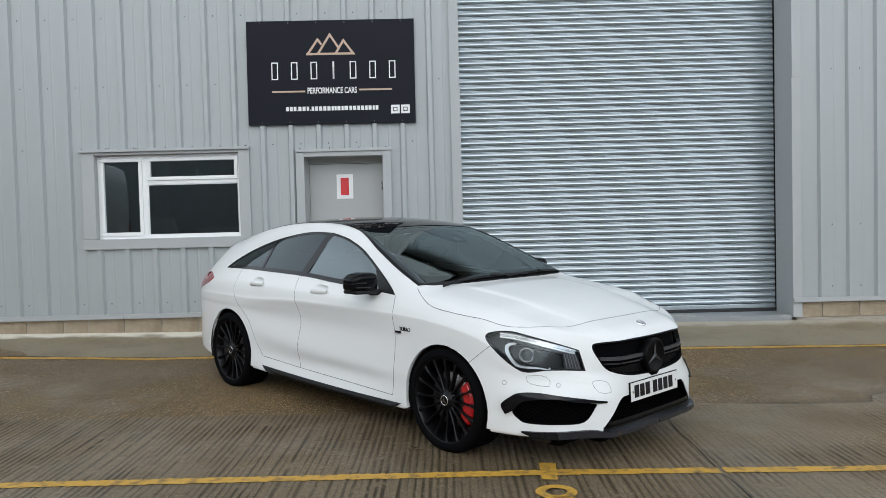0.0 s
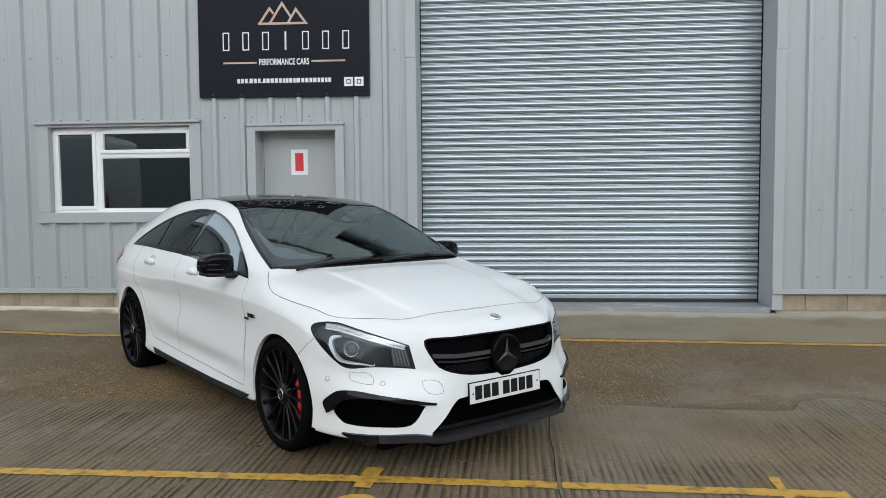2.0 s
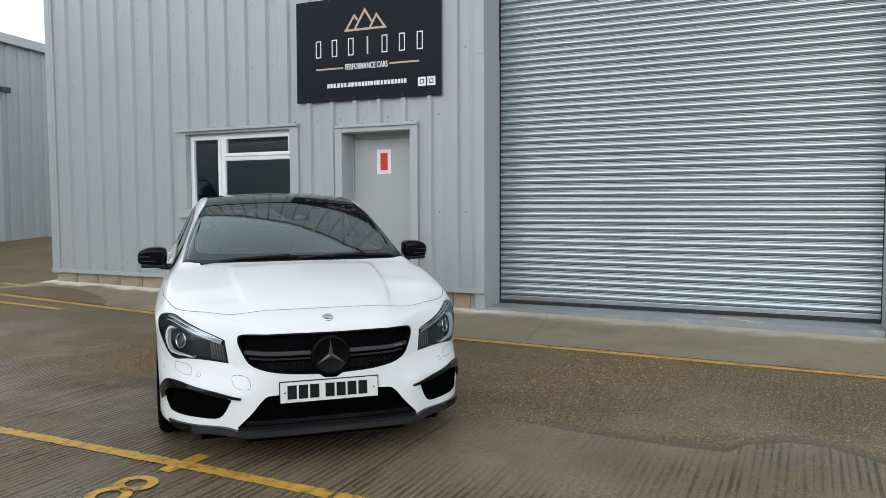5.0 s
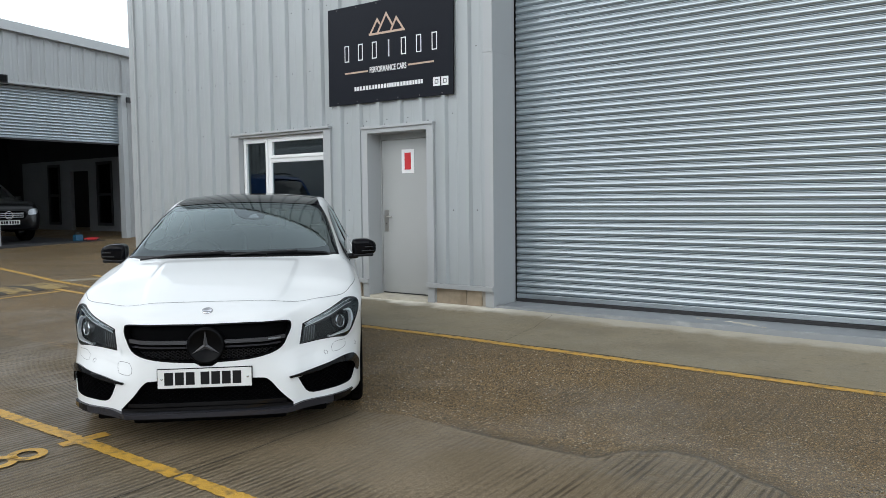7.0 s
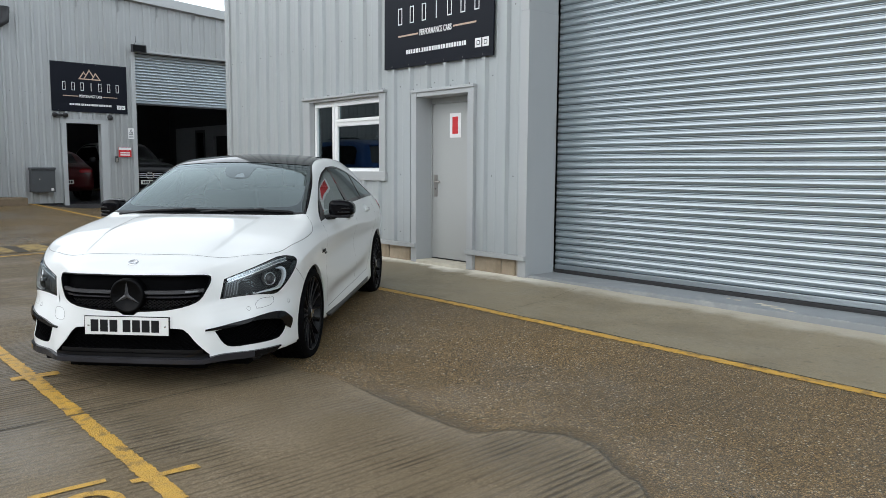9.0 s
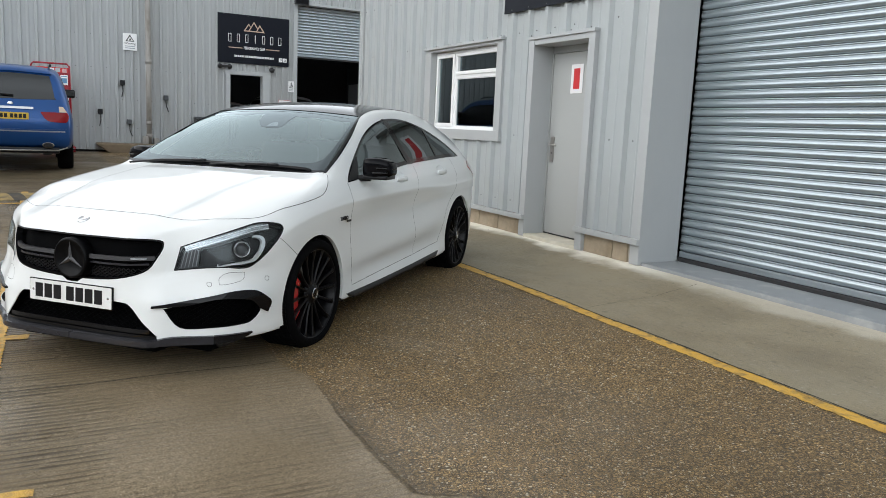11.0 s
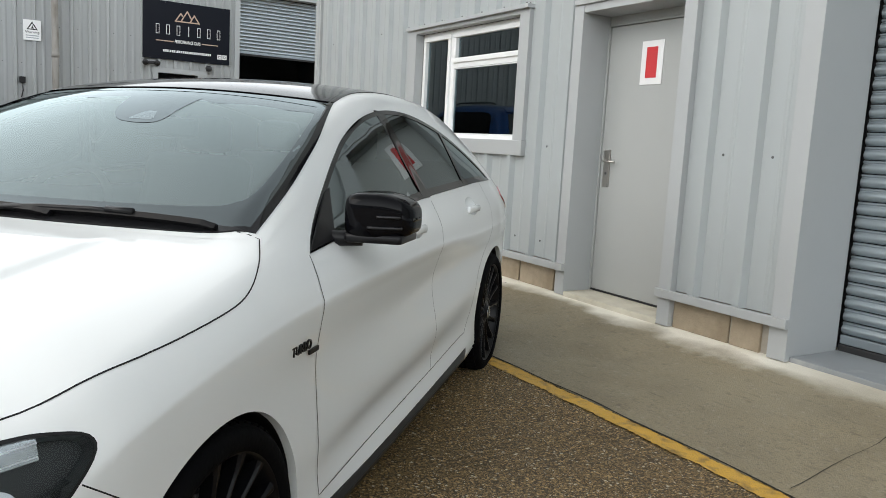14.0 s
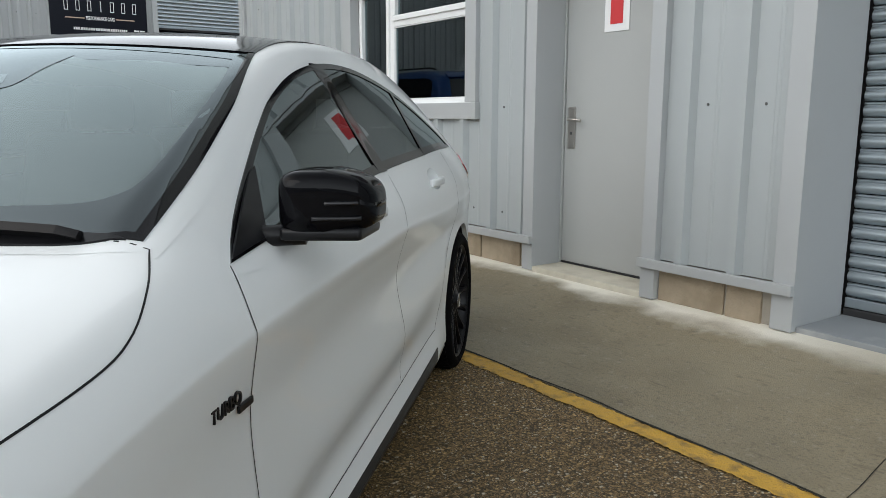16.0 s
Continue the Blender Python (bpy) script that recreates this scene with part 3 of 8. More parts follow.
# door trim
trim("door_trim", DOOR_L - 0.10, DOOR_L, 0.14, 2.255, WALL_Y - 0.05, DOOR_Y + 0.025)
trim("door_trim", DOOR_R, DOOR_R + 0.10, 0.14, 2.255, WALL_Y - 0.05, DOOR_Y + 0.025)
trim("door_trim", DOOR_L - 0.095, DOOR_R + 0.105, 2.255, 2.29, WALL_Y - 0.065, WALL_Y + 0.03)
trim("door_trim", DOOR_L, DOOR_R, DOOR_T, 2.255, WALL_Y - 0.045, DOOR_Y + 0.025)
# shutter reveals: deep folded jambs in two lengths
for z0, z1, o in ((0.14, 2.99, 0.0), (2.99, TOP - 0.05, 0.004)):
    trim("shutter_jamb", OPEN_L - 0.115 - o, OPEN_L - o, z0, z1, WALL_Y - 0.05 - o, SHUT_Y - 0.03)
    trim("shutter_jamb", OPEN_R + o, OPEN_R + 0.11 + o, z0, z1, WALL_Y - 0.05 - o, SHUT_Y - 0.03)
structure("threshold", block(OPEN_L, OPEN_R, 9.16, 9.75, 0.0, 0.165, 0.006), GREYFLOOR, "grey painted concrete threshold", "floor")

# window 1: a side casement, a top light and a fixed pane
def make_window():
    w = thing("window_1", "white plastic window with three dark panes", "window", kind="structure")
    y0, y1 = WALL_Y + 0.050, WALL_Y + 0.112
    L, R, B, T = WIN_L, WIN_R, WIN_B, WIN_T - 0.006
    MX = -3.60
    MZ = 1.948
    for x0, x1, z0, z1 in ((L, R, T - 0.04, T), (L, R, B, B + 0.04), (L, L + 0.04, B + 0.04, T - 0.04), (R - 0.04, R, B + 0.04, T - 0.04), (MX - 0.03, MX + 0.03, B + 0.04, T - 0.04), (MX + 0.03, R - 0.04, MZ - 0.025, MZ + 0.025)):
        part("window_frame", block(x0, x1, y0, y1, z0, z1, 0.005), UPVC, w)
    for x0, x1, z0, z1, proud in ((L + 0.035, MX - 0.028, B + 0.035, T - 0.035, 0.018), (MX + 0.028, R - 0.035, MZ + 0.022, T - 0.035, 0.018), (MX + 0.03, R - 0.04, B + 0.04, MZ - 0.025, -0.004)):
        bw = 0.044 if proud > 0 else 0.010
        for a0, a1, c0, c1 in ((x0, x1, z1 - bw, z1), (x0, x1, z0, z0 + bw), (x0, x0 + bw, z0 + bw, z1 - bw), (x1 - bw, x1, z0 + bw, z1 - bw)):
            part("sash", block(a0, a1, y0 - proud, y1 - 0.01, c0, c1, 0.006), UPVC, w)
        g = part("pane", block(x0 + bw - 0.003, x1 - bw + 0.003, y0 + 0.018, y0 + 0.022, z0 + bw - 0.003, z1 - bw + 0.003), PANE, w)
        g.visible_shadow = False
    part("stay_handle", block(-2.985, -2.972, y0 + 0.030, y0 + 0.045, MZ + 0.05, MZ + 0.155, 0.003), UPVC, w)
    part("window_sill", block(L + 0.01, R - 0.01, y0 - 0.03, y0, B - 0.012, B + 0.012, 0.004), UPVC, w)
    return w


make_window()


def make_office_chair(m):
    """A high-backed chair with a curved back, seat, stem and five feet."""
    c = thing("office_chair", "pale high-backed office chair inside the window", "chair", m)
    bm = bmesh.new()
    rows = []
    for i in range(9):
        t = i / 8
        half_w = 0.20 + 0.035 * math.sin(math.pi * min(1, t * 1.15)) - 0.03 * t
        rows.append([bm.verts.new((half_w * u, 0.05 * (1 - u * u) - 0.10 * t + d, 0.52 + 0.84 * t)) for d, us in ((0.0, np.linspace(-1, 1, 7)), (0.05, np.linspace(1, -1, 7))) for u in us])
    for a, b in zip(rows, rows[1:]):
        for k in range(14):
            bm.faces.new((a[k], a[(k + 1) % 14], b[(k + 1) % 14], b[k]))
    bm.faces.new(rows[0][::-1])
    bm.faces.new(rows[-1])
    bmesh.ops.recalc_face_normals(bm, faces=bm.faces)
    part("backrest", bm, UPVC, c, smooth=True)
    part("seat", block(-0.24, 0.24, -0.02, 0.46, 0.43, 0.52, 0.035), UPVC, c, smooth=True)
    part("stem", tube([(0, 0.22, 0.09), (0, 0.22, 0.44)], 0.028, 12), RUBBER, c, smooth=True)
    for k in range(5):
        a = k * math.tau / 5
        part("foot", tube([(0, 0.22, 0.10), (0.29 * math.cos(a), 0.22 + 0.29 * math.sin(a), 0.03)], 0.022, 8), RUBBER, c, smooth=True)
    return c


make_office_chair(pose(-3.86, 10.48, 0.18, 0, 0, 12))
desk = thing("desk", "office desk behind the window in near-black room shade", "desk", pose(-2.75, 10.55, 0.18))
# the desk takes the rooms' painted shade too
part("desktop", block(-0.75, 0.75, -0.38, 0.38, 0.72, 0.75, 0.004), ROOMSHADE, desk)
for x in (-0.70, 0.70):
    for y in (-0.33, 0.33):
        part("leg", block(x - 0.025, x + 0.025, y - 0.025, y + 0.025, 0.0, 0.72), ROOMSHADE, desk)
screen = thing("monitor", "thin computer monitor standing on the desk", "monitor", pose(-3.12, 10.52, 0.932, 0, 0, 190))
part("screen_case", block(-0.27, 0.27, -0.012, 0.012, 0.13, 0.47, 0.006), STEEL, screen)
part("stand", block(-0.03, 0.03, -0.03, 0.0, 0.01, 0.20, 0.004), STEEL, screen)
part("foot", block(-0.12, 0.12, -0.10, 0.08, 0.0, 0.012, 0.003), STEEL, screen)


def make_door():
    d = thing("door_1", "closed grey steel door with a lever handle", "door", kind="structure")
    y = DOOR_Y
    part("leaf", block(DOOR_L + 0.018, DOOR_R - 0.018, y, y + 0.05, 0.188, 2.125, 0.003), DOORPAINT, d)
    for x0, x1, z0, z1 in ((DOOR_L, DOOR_L + 0.014, 0.15, 2.145), (DOOR_R - 0.014, DOOR_R, 0.15, 2.145), (DOOR_L + 0.014, DOOR_R - 0.014, 2.129, 2.145)):
        part("door_frame", block(x0, x1, y - 0.012, y + 0.06, z0, z1, 0.003), DOORPAINT, d)
    part("head_panel", block(DOOR_L, DOOR_R, y - 0.004, y + 0.05, 2.147, DOOR_T + 0.03, 0.002), DOORPAINT, d)
    part("threshold_strip", block(DOOR_L, DOOR_R, y - 0.004, y + 0.06, 0.174, 0.186, 0.003), RUBBER, d)
    hx, hz = DOOR_L + 0.085, 1.105
    plate = part("handle_plate", block(hx - 0.031, hx + 0.031, y - 0.012, y - 0.001, hz - 0.14, hz + 0.135, 0.004), STEEL, d, "brushed steel handle plate")
    part("lever", tube([(hx, y - 0.01, hz + 0.05), (hx, y - 0.045, hz + 0.05), (hx + 0.02, y - 0.055, hz + 0.05), (hx + 0.125, y - 0.055, hz + 0.047)], 0.009), STEEL, plate, smooth=True)
    part("keyhole", tube([(hx, y - 0.013, hz - 0.04), (hx, y - 0.006, hz - 0.04)], 0.011, 14), SCREW, plate)
    for hz in (0.45, 1.15, 1.85):
        part("hinge", tube([(DOOR_R - 0.035, y - 0.008, hz - 0.05), (DOOR_R - 0.035, y - 0.008, hz + 0.05)], 0.009), STEEL, d, smooth=True)
    return d


make_door()
structure("door_step", block(DOOR_L, DOOR_R, WALL_Y - 0.05, DOOR_Y + 0.055, 0.05, 0.172, 0.012), LIME, "pale dusty concrete door step", "step")
plate = thing("door_sign", "white door plate with a bold red mark", "sign")
part("panel", block(-1.315, -1.115, DOOR_Y - 0.006, DOOR_Y - 0.001, 1.70, 1.998, 0.001), WHITE, plate)
part("red_bar", block(-1.265, -1.165, DOOR_Y - 0.010, DOOR_Y - 0.0065, 1.745, 1.955, 0.001), RED, plate)

def make_shutter(name, x0, x1, z0, z1, label, pitch=0.0765):
    """A closed curtain of curved interlocking slats, each a part, with a rubber-footed bottom rail. Faces -y."""
    s = thing(name, label, "roller shutter", kind="structure")
    bm = bmesh.new()
    prof = []
    # from the joint up: a rounded face, a shallow groove and the small roll that holds the next slat
    for y, z in ((0.014, 0.0), (0.005, 0.015), (-0.001, 0.04), (-0.006, 0.10), (-0.0105, 0.18), (-0.0138, 0.27), (-0.0152, 0.36), (-0.0146, 0.45), (-0.0122, 0.54), (-0.0083, 0.62), (-0.0035, 0.69), (-0.0012, 0.73), (-0.0030, 0.765), (-0.0068, 0.81), (-0.0080, 0.86), (-0.0062, 0.91), (0.0, 0.95), (0.010, 0.965)):
        prof.append((y, z * pitch))
    lo = [bm.verts.new((x0, y, z)) for y, z in prof]
    hi = [bm.verts.new((x1, y, z)) for y, z in prof]
    for i in range(len(prof) - 1):
        bm.faces.new((lo[i], hi[i], hi[i + 1], lo[i + 1]))
    slat = part("slat", bm, GALV, s, smooth=True)
    slat.location = (0, 0, z0 + 0.10)
    for k in range(1, int((z1 - z0 - 0.10) / pitch)):
        c = new("slat", slat.data)
        c.parent, c.location = s, (0, 0, z0 + 0.10 + k * pitch)
    part("bottom_rail", block(x0, x1, -0.016, 0.02, z0 + 0.045, z0 + 0.097, 0.004), GALV, s)
    part("rubber_foot", block(x0, x1, -0.028, 0.015, z0, z0 + 0.042, 0.006), RUBBER, s)
    # black sheet added behind the slats to make the shade in their gaps
    part("joint_shade", block(x0 - 0.03, x1 + 0.03, 0.016, 0.024, z0 + 0.02, z1), PLASTIC, s)
    return s


sh = make_shutter("roller_shutter", OPEN_L + 0.006, OPEN_R - 0.006, 0.160, SHUT_TOP + 0.3, "closed galvanised steel roller shutter")
sh.location = (0, SHUT_Y, 0)


# ---- signboards ----
def make_signboard(m):
    s = thing("signboard", "black signboard with white and rose-gold lettering", "sign", m, "company signboards")
    w, h = 1.985, 1.222
    part("board", block(-w / 2, w / 2, -0.012, 0.012, -h / 2, h / 2, 0.002), SIGNBLACK, s)

    def band(name, x0, x1, z0, z1, mat):
        return part(name, block(x0, x1, -0.0145, -0.0122, z0, z1), mat, s)

    def stroke(name, pts, wd, mat, closed=True):
        """A mitred outline of even width."""
        bm = bmesh.new()
        n = len(pts)
        inner, outer = [], []
        for i in range(n):
            p, a, b = Vector(pts[i]), Vector(pts[i - 1]), Vector(pts[(i + 1) % n])
            if not closed and i == 0:
                a = p - (b - p)
            if not closed and i == n - 1:
                b = p + (p - a)
            u, v = (p - a).normalized(), (b - p).normalized()
            nn = Vector((-(u + v).y, (u + v).x)).normalized()
            k = wd / 2 / max(0.3, nn.dot(Vector((-u.y, u.x))))
            inner.append(bm.verts.new((p.x + nn.x * k, -0.0135, p.y + nn.y * k)))
            outer.append(bm.verts.new((p.x - nn.x * k, -0.0135, p.y - nn.y * k)))
        for i in range(n if closed else n - 1):
            bm.faces.new((inner[i], inner[(i + 1) % n], outer[(i + 1) % n], outer[i]))
        bmesh.ops.recalc_face_normals(bm, faces=bm.faces)
        bmesh.ops.solidify(bm, geom=bm.faces, thickness=0.0012)
        return part(name, bm, mat, s)
    # mark of three peaks
    stroke("peak", [(-0.15, 0.215), (-0.005, 0.44), (0.10, 0.280)], 0.026, ROSE, closed=False)
    stroke("peak", [(-0.27, 0.215), (-0.15, 0.385), (-0.105, 0.325)], 0.026, ROSE, closed=False).location.y = -0.0004
    stroke("peak", [(0.06, 0.215), (0.155, 0.37), (0.27, 0.215)], 0.026, ROSE).location.y = -0.0008
    band("peak_foot", -0.285, 0.06, 0.202, 0.228, ROSE).location.y = -0.0012
    # tall thin marks in a row stand for the company's name
    for i in range(7):
        x = -0.665 + i * 0.232
        stroke("name_mark", [(x - 0.033, -0.075), (x - 0.033, 0.118), (x + 0.033, 0.118), (x + 0.033, -0.075)] if i != 3 else [(x - 0.004, -0.075), (x - 0.004, 0.118), (x + 0.004, 0.118), (x + 0.004, -0.075)], 0.012, WHITE)
    band("rule", -0.70, -0.31, -0.232, -0.212, ROSE)
    band("rule", 0.33, 0.72, -0.222, -0.202, ROSE)
    text_mesh("lettering", "PERFORMANCE CARS", 0.098, Matrix.Translation((0.01, -0.0125, -0.218)) @ pose(0, 0, 0, 90, 0, 0), WHITE, s, 0.001, 0.585, 0.0022)
    # web address as a plain run of bars
    x = -0.54
    for wd in (0.045, 0.045, 0.045, 0.012, 0.05, 0.05, 0.04, 0.02, 0.04, 0.05, 0.05, 0.05, 0.05, 0.035, 0.035, 0.05, 0.035, 0.06, 0.045, 0.05, 0.045, 0.05, 0.04, 0.05, 0.035, 0.045):
        band("address_bar", x, x + wd * 0.72, -0.452, -0.452 + (0.05 if wd > 0.02 else 0.014), WHITE)
        x += wd * 0.985
    for x in (0.755, 0.875):
        stroke("badge", [(x - 0.038, -0.488), (x - 0.038, -0.412), (x + 0.038, -0.412), (x + 0.038, -0.488)], 0.026, WHITE)
        part("badge_centre", block(x - 0.016, x + 0.016, -0.0145, -0.0122, -0.466, -0.434), WHITE, s)
    for i in range(6):
        for z in (0.585, -0.585):
            part("screw", tube([(-0.83 + i * 0.333, -0.0165, z), (-0.83 + i * 0.333, -0.012, z)], 0.007, 8), SCREW, s)
    return s


make_signboard(pose(-1.307, WALL_Y - 0.042, 3.192, 0, 0.35, 0))

# ---- the white estate car ----
PAINT = material("white_car_paint", (0.815, 0.83, 0.825), 0.4, scale=2, vary=0.01, coat=0.85, spec=0.1)
PAINT.node_tree.nodes["Principled BSDF"].inputs["Coat IOR"].default_value = 1.34
PAINT.node_tree.nodes["Principled BSDF"].inputs["Coat Roughness"].default_value = 0.015
GLOSSBLACK = material("gloss_black", (0.004, 0.004, 0.005), 0.07, spec=0.25, vary=0.05)
LOUVRE = material("louvre_grey", (0.042, 0.042, 0.046), 0.32, scale=12, vary=0.1)
SATINBLACK = material("satin_black", (0.008, 0.008, 0.009), 0.34, scale=20, vary=0.1, spec=0.25)
GREYLIP = material("grey_satin_lip", (0.018, 0.018, 0.023), 0.16, scale=12, vary=0.1, spec=0.5)
TYRE = material("tyre_rubber", (0.0035, 0.0035, 0.004), 0.8, scale=25, vary=0.3, bump=0.15, bump_scale=90, spec=0.05)
RIMBLACK = material("black_alloy", (0.004, 0.004, 0.005), 0.3, spec=0.2)
CALIPER = material("red_caliper", (0.50, 0.010, 0.012), 0.3, coat=0.6)
DISC = material("brake_disc", (0.20, 0.19, 0.18), 0.38, metal=0.9, scale=30)
CHROME = material("chrome", (0.75, 0.75, 0.76), 0.12, metal=1.0, vary=0.03)
LAMPSHELL = material("lamp_chrome", (0.36, 0.38, 0.40), 0.3, metal=0.8, scale=40, vary=0.3)
# chrome whose bright and dark reflection streaks are put into the colour
LAMPSTREAK = material("lamp_painted_streaks", (0.50, 0.52, 0.53), 0.2, metal=0.9, scale=9, vary=0.6, stretch=(1, 1, 9))
LAMPRIB = material("lamp_rib_grey", (0.28, 0.29, 0.30), 0.3, metal=0.6)
LAMPGREY = material("lamp_grey", (0.10, 0.10, 0.105), 0.3, metal=0.5, scale=60, vary=0.3)
EMBLEMBLACK = material("emblem_black", (0.0025, 0.0025, 0.003), 0.35, spec=0.09)
LAMPDARK = material("lamp_dark", (0.018, 0.018, 0.020), 0.3, metal=0.2)
LAMPWHITE = material("lamp_strip", (0.88, 0.90, 0.92), 0.25, vary=0.02)
LAMPGLASS = glass("lamp_glass", (0.92, 0.94, 0.95), 0.92, ior=1.42)
WINDSCREEN = glass("windscreen_glass", (0.60, 0.70, 0.70), 0.62, ior=2.75, sheen=(0.83, 0.96, 0.965))
POD_EYE = glass("pod_window", (0.5, 0.6, 0.6), 0.6, ior=3.4)
FRIT = glass("printed_screen_edge", (0.12, 0.10, 0.14), 0.2, ior=2.05)
SIDEGLASS = glass("side_glass", (0.40, 0.46, 0.46), 0.36, ior=2.2)
TINTED = glass("privacy_glass", (0.20, 0.22, 0.22), 0.12, ior=1.5)
CABIN = material("cabin_trim", (0.030, 0.030, 0.032), 0.7, scale=25, vary=0.2, bump=0.2, bump_scale=200)
SEATLEATHER = material("seat_leather", (0.035, 0.034, 0.034), 0.5, scale=25, vary=0.2)
HEADLINER = material("headliner", (0.05, 0.05, 0.052), 0.9)
TAILRED = material("tail_lamp_red", (0.30, 0.006, 0.012), 0.12, coat=1.0)
PLATEWHITE = material("plate_white", (0.74, 0.74, 0.72), 0.35, vary=0.03)
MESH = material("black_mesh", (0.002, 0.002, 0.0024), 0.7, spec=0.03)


def pchip(xk, yk):
    """A monotone cubic through the knots."""
    o = np.argsort(xk)
    xk, yk = np.array(xk, float)[o], np.array(yk, float)[o]
    h, d = np.diff(xk), np.diff(yk) / np.diff(xk)
    m = np.zeros(len(xk))
    m[0], m[-1] = d[0], d[-1]
    for i in range(1, len(xk) - 1):
        if d[i - 1] * d[i] > 0:
            w1, w2 = 2 * h[i] + h[i - 1], h[i] + 2 * h[i - 1]
            m[i] = (w1 + w2) / (w1 / d[i - 1] + w2 / d[i])

    def f(x):
        x = np.clip(x, xk[0], xk[-1])
        i = np.clip(np.searchsorted(xk, x) - 1, 0, len(h) - 1)
        t = (x - xk[i]) / h[i]
        return yk[i] * (1 + 2 * t) * (1 - t) ** 2 + m[i] * h[i] * t * (1 - t) ** 2 + yk[i + 1] * t * t * (3 - 2 * t) + m[i + 1] * h[i] * t * t * (t - 1)
    return f


def knots(text, soft=0.075):
    """A curve along the car through knots, faired over soft metres away from the nose and the tail."""
    pairs = [p.split(":") for p in text.split()]
    f = pchip([float(a) for a, _ in pairs], [float(b) for _, b in pairs])
    lo, hi = min(float(a) for a, _ in pairs), max(float(a) for a, _ in pairs)
    xs = np.linspace(lo, hi, 1160)
    tail_end, nose_end = np.clip((xs - lo - 0.29) / 0.3, 0, 1), np.clip((hi - 0.40 - xs) / 0.3, 0, 1)
    sigma = np.maximum(soft * tail_end * nose_end, 1e-4)
    w = np.exp(-0.5 * ((xs[None, :] - xs[:, None]) / sigma[:, None]) ** 2)
    ys = (w @ f(xs)) / w.sum(1)
    return lambda x: np.interp(x, xs, ys)


WHEELBASE, TYRE_R = 2.68, 0.318
# curves along the car: x forward from the front axle, half-widths and heights
z_top = knots(".872:.60 .86:.68 .838:.728 .785:.764 .7:.79 .5:.845 .2:.91 0:.94 -.2:.968 -.30:.985 -.45:1.058 -.6:1.133 -.8:1.224 -1.0:1.302 -1.1:1.336 -1.3:1.387 -1.5:1.412 -1.8:1.425 -2.1:1.418 -2.5:1.385 -3.0:1.305 -3.2:1.26 -3.3:1.20 -3.5:1.03 -3.6:.93 -3.66:.84 -3.69:.66", 0.035)
z_low = knots(".872:.19 .85:.19 .8:.188 .5:.182 0:.18 -1:.19 -2.6:.20 -3.1:.22 -3.5:.27 -3.69:.42")
w_max = knots(".872:.20 .871:.27 .864:.38 .842:.475 .80:.54 .76:.595 .70:.69 .62:.768 .52:.826 .40:.864 .2:.89 0:.892 -.5:.882 -1.4:.88 -2.2:.886 -2.68:.892 -3.0:.872 -3.3:.815 -3.5:.735 -3.6:.64 -3.66:.50 -3.69:.30")
z_sh = knots(".872:.55 .86:.60 .838:.635 .785:.667 .7:.70 .5:.765 .2:.845 0:.885 -.35:.935 -.7:.945 -1.2:.962 -1.7:.98 -2.4:1.0 -2.9:1.01 -3.2:1.0 -3.4:.95 -3.58:.85 -3.69:.58")
k_sh = knots(".872:.95 .8:.94 .5:.93 0:.915 -.35:.905 -1:.905 -2:.91 -2.7:.90 -3.1:.88 -3.4:.87 -3.69:.9")
w_rail = knots(".872:.13 .866:.25 .838:.38 .785:.48 .6:.61 .3:.67 0:.69 -.30:.70 -.45:.685 -.8:.64 -1.2:.592 -1.6:.578 -2:.575 -2.5:.56 -3.0:.53 -3.25:.51 -3.5:.47 -3.69:.20")
d_rail = knots(".872:.02 .8:.022 .4:.026 0:.026 -.30:.028 -.45:.035 -.8:.045 -1.2:.042 -1.6:.036 -2.2:.04 -2.7:.055 -3.0:.065 -3.3:.06 -3.69:.03")
hollow = knots(".925:0 -.1:0 -.45:.013 -.8:.027 -1.15:.038 -1.5:.042 -1.9:.040 -2.25:.026 -2.6:0 -3.69:0")


skirt = knots(".925:0 -.34:0 -.95:1 -2.1:1 -2.34:0 -3.69:0")
z_door = knots(".925:.26 0:.26 -.5:.262 -1.2:.276 -2.2:.322 -2.6:.33 -3.69:.5")
z_crease = knots(".925:.40 0:.40 -.5:.385 -1.15:.425 -1.6:.45 -2.2:.51 -2.6:.56 -3.69:.6")
z_belt = knots(".925:.48 .6:.60 .3:.72 0:.775 -.3:.80 -.9:.812 -1.58:.815 -2.37:.785 -2.8:.79 -3.3:.78 -3.69:.5")


def ease(t):
    t = min(1.0, max(0.0, t))
    return t * t * (3 - 2 * t)


